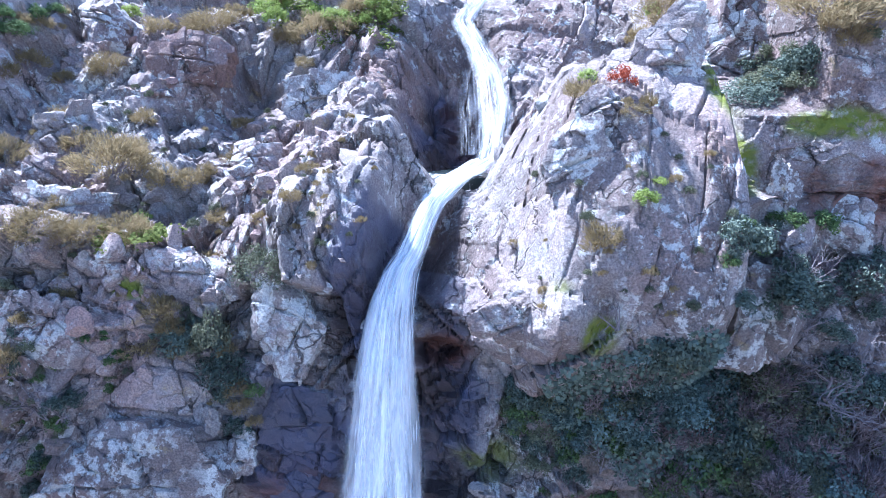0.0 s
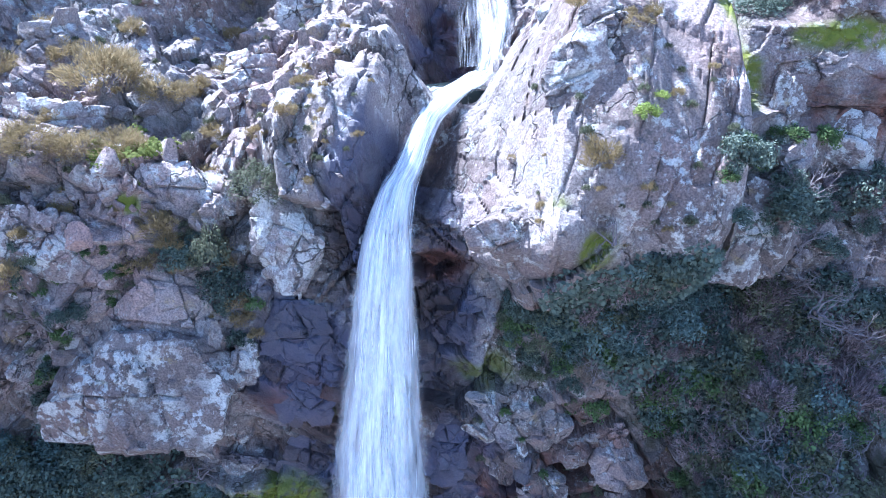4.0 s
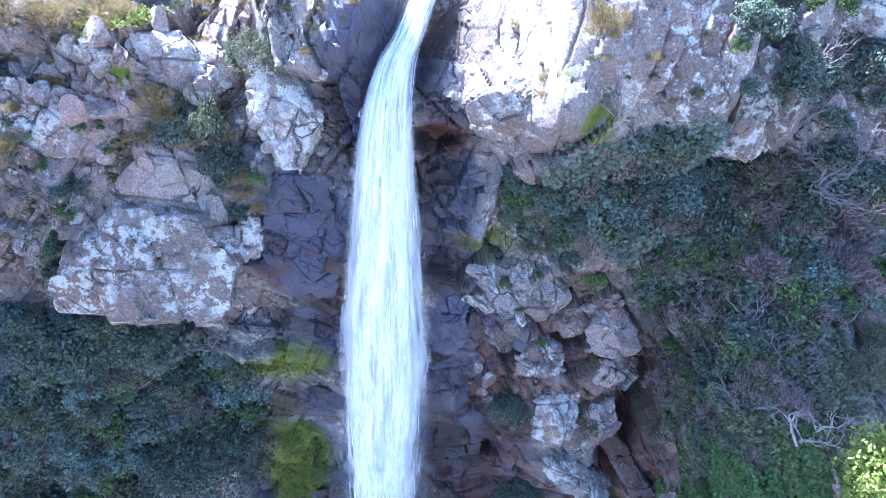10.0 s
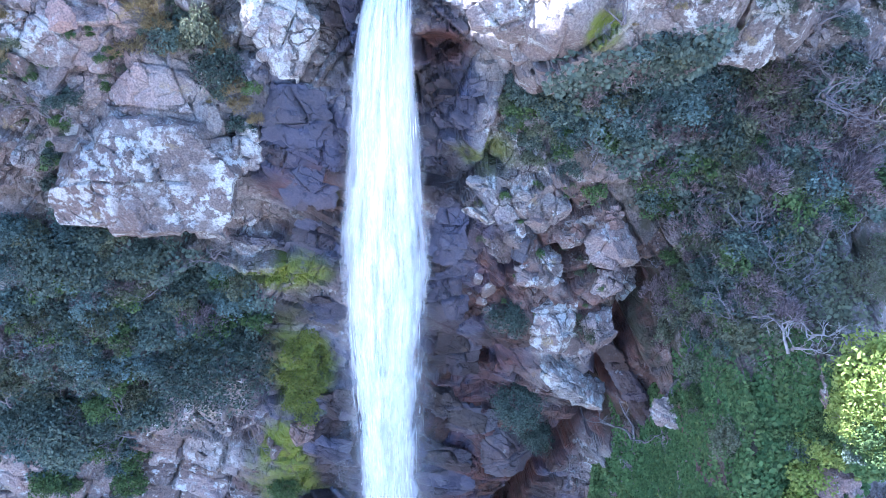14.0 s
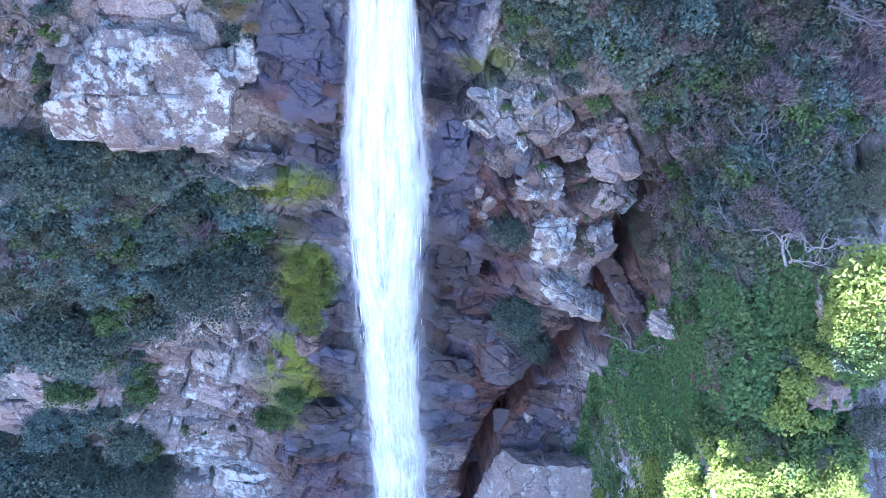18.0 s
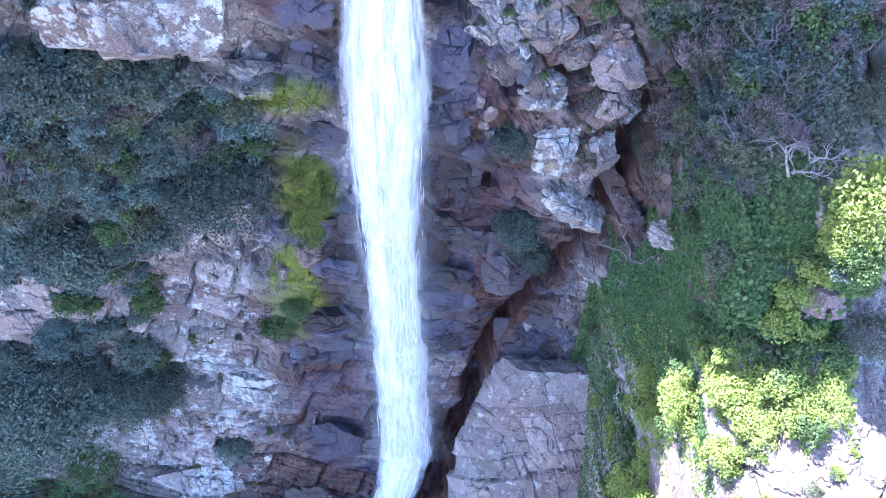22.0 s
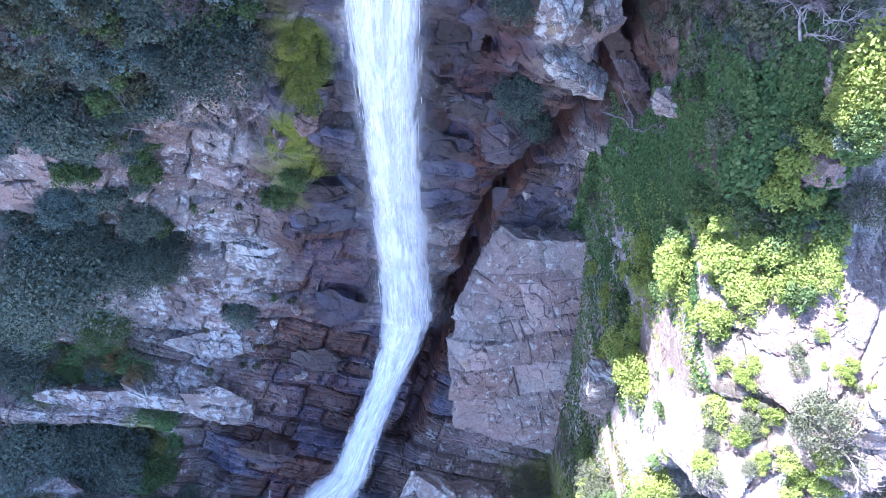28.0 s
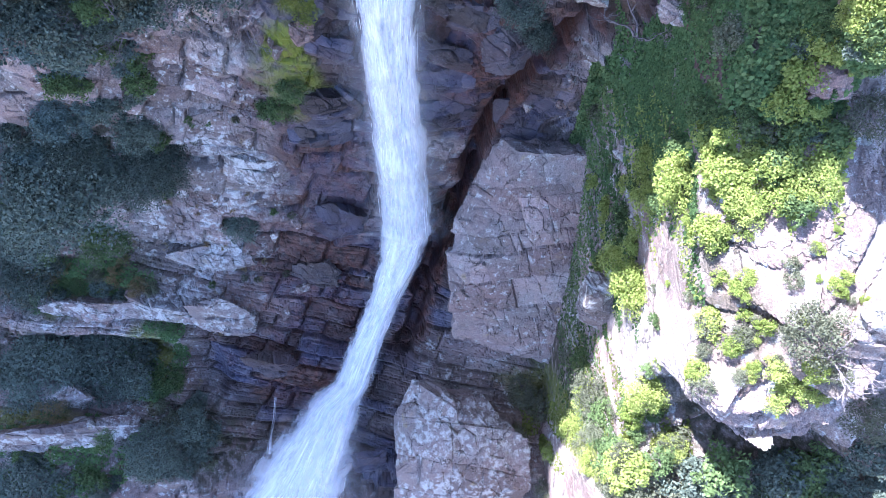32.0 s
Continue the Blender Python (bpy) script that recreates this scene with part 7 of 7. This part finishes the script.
thicket([(-15.1, 32.3), (-14.6, 26.7), (-6.6, 26.8), (-8.8, 21.5), (-11.0, 29.3), (-8.5, 30.4), (-7.3, 26.5), (-8.3, 25.6), (-9.5, 31.2), (-7.1, 21.6), (-13.6, 26.5), (-9.1, 23.0), (-13.4, 33.3), (-7.5, 31.0), (-9.1, 26.6), (-10.6, 26.3), (-9.5, 30.7), (-9.9, 28.0), (-15.0, 29.4), (-9.8, 33.7), (-11.4, 33.7), (-14.3, 25.6), (-9.3, 21.2), (-7.6, 20.9), (-10.2, 29.5), (-12.4, 27.6), (-13.5, 23.5), (-12.8, 27.2), (-8.7, 31.2), (-9.3, 20.9), (-9.6, 22.4), (-7.6, 24.2), (-10.8, 27.0), (-12.3, 27.4), (-11.0, 31.4), (-11.7, 26.0), (-10.6, 23.4), (-11.0, 34.2), (-11.5, 23.9), (-8.9, 31.3), (-9.3, 22.4), (-12.3, 30.1)], ("olive", "green", "tussock",), .2, .5, "thicket on the cliff", 60)
thicket([(5.1, 33.9), (5.5, 29.1), (3.9, 25.7), (5.3, 31.6), (5.3, 27.7), (4.5, 31.3), (3.6, 24.4), (2.9, 28.8), (5.7, 22.8), (5.6, 24.5), (5.2, 30.6), (4.5, 33.1), (4.2, 25.6), (4.2, 34.4), (2.1, 27.9), (5.4, 24.9), (4.9, 34.8), (5.2, 31.0), (2.9, 26.1), (5.1, 33.8), (5.6, 26.3), (5.7, 22.1), (2.1, 27.1), (3.5, 27.0), (5.5, 24.5), (1.9, 27.3), (2.9, 28.8), (2.3, 31.8), (5.6, 23.0), (2.6, 31.9)], ("olive", "tussock",), .15, .3, "thicket on the cliff", 60)
thicket([(3.7, 9.3), (2.4, 7.4), (1.8, 7.6), (2.9, 6.7), (3.2, 8.5), (3.1, 10.6), (3.9, 9.6), (2.4, 9.1), (3.4, 10.8), (3.4, 9.0), (3.1, 11.0), (3.1, 8.9), (2.2, 6.7), (3.9, 10.6), (1.6, 10.4), (2.1, 6.7), (2.7, 6.7), (2.4, 10.6), (2.7, 7.5), (1.4, 7.0), (1.8, 7.0), (2.7, 11.0), (2.9, 7.1), (3.5, 10.6), (0.9, 8.3), (3.6, 10.2), (1.2, 11.1), (2.3, 8.5), (1.8, 11.3), (1.9, 6.2), (2.7, 10.8), (3.0, 9.0), (3.6, 9.2), (3.2, 7.3), (0.8, 7.2), (1.7, 10.8), (2.4, 7.4), (2.0, 7.6), (1.8, 9.2), (1.5, 9.1), (3.4, 9.4), (1.1, 10.8)], ("olive", "green",), .15, .35, "thicket on the cliff", 60)
thicket([(9.0, 13.5), (8.8, 13.6), (9.5, 13.8), (6.2, 15.5), (9.3, 14.0), (7.2, 14.9), (7.1, 13.2), (6.9, 14.4), (8.3, 13.3), (9.0, 13.7), (7.9, 13.6), (9.0, 13.7), (6.4, 14.4), (7.4, 15.3), (8.4, 13.5), (6.3, 15.7), (7.1, 14.4), (7.3, 13.2), (8.6, 14.1), (6.6, 14.2), (6.5, 15.4), (8.0, 12.9), (6.9, 14.4), (6.4, 15.5), (7.4, 14.8), (7.9, 15.0), (7.1, 13.7), (7.1, 15.1), (8.4, 13.3), (7.1, 15.2), (6.9, 14.4), (9.2, 13.8), (6.4, 14.1), (8.0, 14.5), (6.6, 14.6), (6.2, 16.4), (8.3, 14.6), (6.0, 17.9), (7.9, 13.7), (6.9, 13.7), (6.1, 14.7), (6.0, 16.5)], ("bright", "olive",), .25, .6, "thicket on the cliff", 60)
thicket([(7.2, 15.1), (8.2, 19.8), (6.2, 16.2), (8.6, 15.5), (6.4, 15.6), (8.0, 14.5), (7.8, 15.0), (7.1, 15.5), (8.1, 13.9), (8.1, 15.8), (8.9, 15.5), (8.6, 14.1), (6.9, 15.3), (6.3, 16.0), (7.4, 15.5), (7.1, 15.5), (8.0, 16.0), (6.4, 15.4), (7.1, 15.1), (7.9, 16.0), (7.8, 15.1), (7.4, 15.6), (7.4, 15.0), (8.9, 14.4)], ("bright", "grey",), .3, .8, "thicket on the cliff", 6)
thicket([(8.8, 2.0), (9.1, 1.9), (8.8, 2.0), (8.4, 1.5), (8.5, 2.2), (7.6, 2.0), (8.4, 2.0), (8.5, 2.3), (7.6, 2.6), (9.2, 2.1), (8.5, 2.1), (9.1, 1.9), (8.8, 2.5), (8.5, 2.3), (7.8, 2.5), (8.5, 2.3), (7.4, 1.8), (6.7, 2.0), (8.4, 2.0), (8.3, 1.5), (8.6, 2.0), (8.8, 2.0), (7.0, 2.2), (7.1, 2.3)], ("dark", "heather", "bare",), .5, 1.0, "thicket on the cliff", 6)
thicket([(7.8, -8.1), (8.2, -7.8), (8.6, -7.5), (7.8, -7.8), (8.1, -8.4), (8.2, -7.3), (8.5, -8.6), (8.1, -8.4)], ("tussock", "olive",), .5, .9, "thicket on the cliff", 6)
thicket([(-5.7, 3.3), (-4.7, 3.6), (-5.8, 2.8), (-5.4, 3.0), (-4.8, 3.6), (-5.8, 3.9), (-5.4, 3.6), (-4.8, 3.6), (-5.6, 3.3), (-5.2, 3.7)], ("olive", "dark", "tussock",), .4, .8, "thicket on the cliff", 6)
thicket([(-8.5, 2.0), (-8.4, 3.0), (-7.8, 2.6), (-8.3, 3.0), (-8.4, 3.0), (-8.5, 3.3), (-8.5, 3.9), (-8.4, 3.1), (-8.9, 2.5), (-8.3, 3.6)], ("olive", "dark", "tussock",), .4, .8, "thicket on the cliff", 6)
carpet([(6.1, 13.2), (6.4, 11.4), (7.9, 8.8), (6.3, 9.8), (7.2, 10.4), (6.0, 13.7), (8.8, 12.0), (6.2, 10.3), (7.6, 8.8), (7.6, 9.3), (7.6, 9.0), (6.9, 9.9), (5.9, 13.4), (5.8, 14.1), (5.7, 14.2), (7.5, 11.1), (7.2, 11.2), (6.3, 10.8), (6.1, 10.6), (7.2, 10.4), (6.9, 11.8), (7.9, 9.3), (6.0, 12.7), (6.9, 10.8), (7.6, 9.2), (6.1, 13.2), (8.1, 11.2), (8.7, 11.1), (7.5, 9.7), (7.3, 9.0), (7.1, 11.8), (6.2, 12.8), (6.0, 12.0), (6.8, 10.9), (6.0, 13.0), (6.0, 11.3), (7.6, 8.7), (7.4, 9.5), (8.3, 11.1), (8.1, 9.3)], .55, 30000, "ivy", .055, "dense green creeper over the shaded slope", "creeper")
carpet([(6.1, 12.0), (8.1, 9.4), (7.1, 10.3), (6.8, 10.3), (6.3, 10.2), (6.4, 10.6), (7.2, 9.4), (7.4, 9.5), (6.7, 11.7), (6.3, 9.8), (6.0, 13.7), (6.0, 10.9), (6.6, 10.0), (6.8, 11.3), (7.2, 9.2), (6.3, 12.3), (5.8, 13.0), (8.0, 9.7), (7.6, 8.6), (6.1, 13.1), (7.4, 8.9), (7.2, 12.3), (7.1, 10.8), (7.4, 10.6), (7.4, 10.4), (6.4, 12.5), (7.0, 10.3), (7.7, 12.1), (6.0, 11.6), (5.9, 14.0), (5.8, 14.0), (7.4, 10.4), (7.6, 11.4), (5.8, 13.0), (7.6, 8.7), (6.5, 11.1), (7.6, 8.5), (6.9, 10.6), (7.4, 11.2), (6.4, 9.9)], .45, 12000, "green", .06, "mid-green creeper over the shaded slope", "creeper")
carpet([(5.6, 14.8), (5.8, 15.4), (5.9, 14.2), (5.6, 17.1), (5.6, 16.3), (5.9, 13.9), (5.6, 15.3), (5.8, 15.9), (5.8, 15.4), (5.7, 16.7), (5.8, 14.3), (5.6, 15.5), (5.6, 17.6), (5.7, 15.1), (5.8, 14.3), (5.8, 14.5), (6.1, 14.2), (5.6, 15.5)], .4, 6000, "ivy", .06, "green creeper beside the pale slab", "creeper")
carpet([(6.3, 13.1), (5.7, 16.5), (5.8, 16.7), (6.2, 15.0), (5.8, 15.6), (6.1, 14.1), (5.9, 15.4), (5.8, 15.6), (5.9, 15.0), (6.0, 14.0), (6.1, 14.1), (6.1, 13.9), (5.8, 15.3), (6.1, 14.6), (5.7, 18.1), (5.9, 14.7), (5.8, 15.3), (6.3, 13.1), (6.1, 14.1), (5.8, 16.2)], .4, 6000, "ivy", .06, "green creeper at the edge of the shade", "creeper")
carpet([(3.9, 4.6), (3.9, 5.2), (3.5, 3.6), (6.1, 5.1), (3.5, 5.2), (4.4, 3.4), (7.0, 4.6), (2.8, 4.8), (2.9, 3.8), (5.5, 5.0), (4.5, 3.5), (4.3, 5.0), (2.3, 3.8), (6.6, 5.0), (4.9, 5.3), (3.8, 4.9), (4.6, 4.5), (2.7, 4.8), (5.5, 4.1), (6.5, 5.5), (5.0, 4.7), (6.4, 4.4), (3.7, 4.6), (5.8, 5.5), (5.0, 4.6), (2.7, 4.3), (5.0, 4.7), (4.0, 5.0), (3.9, 5.7), (5.4, 5.6), (4.8, 3.5), (5.5, 4.8), (5.8, 5.1), (2.7, 4.8), (6.4, 5.5), (5.4, 6.1), (3.7, 4.7), (5.5, 4.1), (4.3, 3.6), (5.7, 4.6)], .5, 12000, "dark", .05, "dark undergrowth between the shrubs", "undergrowth")
carpet([(7.7, 5.7), (6.7, 6.1), (7.8, 5.8), (7.2, 6.5), (9.5, 6.3), (7.5, 4.8), (6.5, 6.0), (8.2, 6.4), (5.8, 5.1), (7.7, 7.1), (7.0, 5.4), (7.8, 5.8), (8.6, 5.6), (9.4, 6.3), (7.2, 6.9), (6.3, 4.8), (6.2, 5.0), (6.1, 6.1), (7.6, 5.3), (9.5, 6.3), (6.3, 6.4), (6.1, 6.9), (7.6, 5.3), (7.5, 5.0), (6.0, 5.5), (8.3, 5.0), (8.0, 4.4), (5.5, 5.3), (8.2, 5.4), (5.7, 6.4), (7.4, 4.6), (6.3, 5.3), (7.6, 5.0), (6.6, 5.5), (6.3, 6.4), (7.7, 5.7), (9.1, 4.8), (8.1, 6.3), (7.0, 5.4), (9.5, 6.3), (7.0, 6.9), (5.7, 5.7), (5.8, 5.5), (7.3, 6.9), (5.8, 6.7)], .55, 16000, "dark", .05, "dark undergrowth on the thicket slope", "undergrowth")
carpet([(6.5, 8.6), (7.7, 7.5), (6.9, 9.0), (6.3, 9.2), (6.2, 8.1), (6.1, 8.6), (8.5, 7.8), (6.7, 8.8), (7.9, 7.4), (7.3, 8.3), (8.1, 7.4), (5.9, 9.1), (6.0, 9.0), (6.2, 8.1), (6.6, 7.8), (6.7, 8.6), (5.7, 9.7), (7.0, 9.0), (6.5, 8.3), (6.6, 7.8), (7.6, 7.8), (6.1, 9.2), (6.4, 8.6), (6.1, 10.0), (6.3, 9.1), (6.8, 8.4), (6.7, 8.5), (5.6, 10.3), (6.1, 9.2), (6.1, 9.7), (6.7, 8.6), (6.4, 7.8), (7.2, 7.5), (7.9, 7.7), (5.7, 9.6), (6.1, 9.7), (7.5, 7.5), (7.8, 7.6), (7.1, 8.3), (7.2, 8.2)], .5, 12000, "olive", .05, "olive undergrowth on the thicket slope", "undergrowth")
carpet([(-7.4, 9.1), (-6.9, 12.3), (-8.5, 11.1), (-11.2, 11.9), (-8.6, 8.5), (-11.9, 11.3), (-10.2, 11.7), (-7.6, 8.8), (-6.9, 12.3), (-6.4, 10.5), (-10.0, 11.2), (-8.7, 9.3), (-8.2, 13.0), (-5.0, 11.0), (-7.1, 9.7), (-5.5, 11.3), (-9.2, 10.0), (-9.1, 10.9), (-10.5, 11.3), (-6.7, 10.6), (-6.6, 12.7), (-8.7, 10.0), (-6.3, 11.4), (-8.1, 11.6), (-9.1, 13.0), (-6.8, 9.1), (-6.0, 12.3), (-10.9, 11.8), (-6.9, 11.1), (-6.2, 12.3), (-5.4, 10.5), (-8.5, 10.9), (-7.0, 11.1), (-7.0, 9.2), (-9.8, 12.0), (-7.1, 10.9), (-6.3, 9.7), (-8.7, 9.4), (-11.1, 10.6), (-9.2, 9.6), (-11.8, 11.4), (-6.2, 11.3), (-7.4, 11.1), (-5.5, 11.6), (-10.3, 10.6)], .55, 18000, "dark", .05, "dark undergrowth under the shrubs", "undergrowth")
carpet([(-12.8, 16.7), (-13.9, 16.0), (-11.1, 15.9), (-12.0, 17.3), (-13.5, 15.3), (-9.8, 15.2), (-12.6, 17.4), (-12.4, 13.8), (-12.7, 15.2), (-11.0, 16.0), (-12.3, 14.8), (-13.1, 15.5), (-10.0, 14.8), (-10.1, 14.8), (-14.2, 15.8), (-13.6, 16.5), (-11.0, 15.3), (-12.4, 16.4), (-14.1, 16.5), (-11.6, 15.4), (-11.8, 13.6), (-10.5, 16.1), (-9.8, 14.7), (-10.1, 13.0), (-10.9, 15.2), (-9.5, 13.2), (-9.8, 14.7), (-12.1, 13.4), (-12.6, 17.4), (-12.0, 17.2)], .6, 9000, "blue", .06, "blue-green undergrowth under the shrubs", "undergrowth")
carpet([(5.9, 23.7), (6.1, 23.2), (5.4, 35.7), (5.1, 37.4), (6.6, 21.8), (6.5, 32.1), (5.4, 37.9), (6.2, 23.7), (5.4, 35.8), (4.2, 37.9), (5.1, 38.1), (5.6, 34.4), (4.9, 39.7), (5.5, 31.7), (5.8, 25.6), (5.6, 29.5), (5.2, 37.4), (7.2, 23.7), (6.5, 32.1), (5.3, 36.7), (4.8, 39.6), (5.6, 36.7), (6.0, 23.5), (5.5, 32.9), (6.4, 21.8), (4.2, 38.7), (5.0, 39.8), (6.9, 23.7), (7.9, 23.3), (7.2, 22.9)], .5, 7000, "grass", .06, "sunlit grass among the rocks", "grass")
carpet([(-21.2, 39.3), (-17.6, 39.5), (-18.6, 41.7), (-16.8, 39.9), (-17.7, 41.0), (-19.2, 38.1), (-18.7, 40.0), (-19.2, 38.1), (-15.7, 40.2), (-21.1, 39.1), (-20.2, 39.3), (-17.3, 39.5), (-14.9, 39.3), (-17.6, 38.6), (-17.2, 39.5), (-21.8, 39.8), (-16.2, 41.4), (-17.9, 41.4), (-17.0, 40.4), (-17.2, 38.6), (-21.2, 41.2), (-17.3, 41.2), (-18.4, 39.8), (-19.5, 40.7), (-15.9, 41.0), (-19.9, 38.7), (-21.6, 39.1), (-19.3, 40.9), (-17.8, 40.4), (-17.5, 41.7)], .5, 7000, "ivy", .06, "green creeper on a ledge", "creeper")
carpet([(-14.9, 36.9), (-14.2, 33.5), (-13.5, 36.6), (-14.9, 36.2), (-14.9, 37.2), (-14.4, 37.2), (-14.6, 36.0), (-13.1, 33.9), (-13.4, 34.2), (-15.7, 36.3), (-13.2, 35.6), (-14.5, 37.0), (-16.0, 35.4), (-13.3, 35.2), (-13.5, 33.9), (-16.0, 36.3)], .4, 5000, "ivy", .05, "green creeper hanging from a ledge", "creeper")
carpet([(-17.7, 32.3), (-18.5, 31.6), (-16.2, 32.7), (-19.1, 30.2), (-17.1, 31.9), (-18.5, 30.5), (-15.9, 32.3), (-18.1, 30.5), (-15.1, 30.9), (-15.4, 31.2), (-17.2, 30.6), (-19.6, 32.3), (-15.7, 30.7), (-17.4, 30.7), (-15.9, 30.9), (-19.0, 30.9), (-20.5, 31.4), (-18.0, 30.7), (-17.9, 30.7), (-18.2, 32.2), (-18.4, 31.4), (-16.0, 30.5), (-18.5, 31.1), (-14.2, 31.2)], .5, 6000, "ivy", .05, "green creeper on a damp ledge", "creeper")
carpet([(-4.9, -8.3), (-2.8, -8.3), (-1.7, -8.7), (-1.7, -8.3), (-3.4, -7.5), (-1.7, -9.2), (-4.2, -9.2), (-1.5, -8.3), (-4.3, -8.8), (-4.3, -8.8), (-1.4, -8.8), (-3.2, -8.3), (-2.3, -8.3), (-2.5, -8.0), (-4.9, -9.7), (-1.7, -8.3), (-4.2, -9.2), (-2.4, -8.4), (-1.9, -8.7), (-1.8, -7.1)], .4, 3000, "grass", .05, "sunlit grass on a ledge", "grass")
carpet([(-6.1, 1.7), (-6.7, 1.2), (-6.2, 1.2), (-6.9, 1.1), (-6.9, 1.1), (-6.2, 1.2), (-7.0, 1.3), (-7.0, 1.3), (-6.3, 1.3), (-6.7, 1.2), (-5.9, 1.3), (-6.9, 1.5), (-5.7, 1.3), (-6.3, 1.2)], .3, 2500, "grass", .04, "sunlit grass on a rock ledge", "grass")
carpet([(-4.2, 12.6), (-3.6, 13.7), (-3.5, 13.1), (-4.4, 13.7), (-4.3, 14.4), (-4.1, 15.1), (-4.4, 13.7), (-3.9, 14.9), (-3.7, 12.3), (-4.1, 12.9), (-3.9, 14.4), (-3.6, 13.7), (-4.2, 14.0), (-3.7, 13.7), (-4.5, 14.5), (-3.6, 13.3)], .3, 4000, "grass", .03, "yellow-green mossy growth on wet rock", "moss_growth")
carpet([(5.7, 21.2), (5.7, 20.2), (6.0, 23.1), (5.7, 21.6), (5.6, 20.4), (5.9, 20.0), (5.8, 21.9), (5.8, 19.5), (5.9, 19.4), (6.1, 24.1), (5.8, 21.8), (5.8, 19.4), (5.8, 19.9), (5.7, 23.8), (5.7, 19.3), (5.8, 22.2), (5.8, 22.0), (5.9, 20.4), (5.7, 20.9), (5.7, 20.2), (5.6, 22.9), (5.6, 22.0), (5.7, 23.7), (5.8, 21.9)], .35, 7000, "ivy", .05, "green creeper on the steep rock beside the slab", "creeper")
carpet([(5.8, 15.9), (6.1, 15.0), (5.8, 16.2), (5.8, 15.7), (5.7, 18.0), (6.7, 13.2), (5.8, 17.2), (7.1, 12.6), (9.0, 12.4), (6.3, 13.2), (7.7, 12.3), (7.0, 13.1), (8.3, 12.6), (7.3, 12.9), (8.3, 12.5), (5.9, 15.1), (6.0, 14.5), (8.0, 12.6), (7.2, 12.3), (7.5, 12.6), (7.9, 12.8), (6.4, 13.2), (8.9, 12.7), (8.5, 12.4), (7.3, 12.3), (7.0, 12.5), (7.7, 12.5), (6.7, 13.2), (6.9, 13.3), (7.7, 12.3)], .5, 9000, "bright", .06, "sunlit yellow-green undergrowth", "undergrowth")
flank_rng = np.random.default_rng(29)
leaf_cover(flank_rng.uniform(4.95, 5.6, 12000), flank_rng.uniform(16.5, 27.5, 12000), flank_rng, "green", 0.05, "green creeper between the slab and the sunlit spur", "creeper")
leaf_cover(flank_rng.uniform(5.0, 5.7, 10000), flank_rng.uniform(14.5, 26.5, 10000), flank_rng, "ivy", 0.055, "dark creeper between the slab and the sunlit spur", "creeper")
thicket([(3.7, 11.1), (5.5, 20.2), (26.0, 2.0)], ("dark", "blue", "olive", "bare", "grey"), 0.6, 1.3, "thicket beside the cleft", 5)
thicket([tuple(p) for p in flank_rng.uniform((5.3, 27.0), (6.2, 37.0), (30, 2))], ("grey", "green", "bright", "olive"), 0.8, 1.7, "bushes at the foot of the spur", 3)
leaf_cover(flank_rng.uniform(5.2, 6.0, 9000), flank_rng.uniform(26.0, 36.5, 9000), flank_rng, "green", 0.06, "green undergrowth at the foot of the spur", "undergrowth")
thicket([tuple(p) for p in flank_rng.uniform((5.9, 8.8), (8.3, 13.4), (26, 2))], ("green", "dark", "olive", "green"), 0.45, 1.0, "low bushes in the creeper", 4)
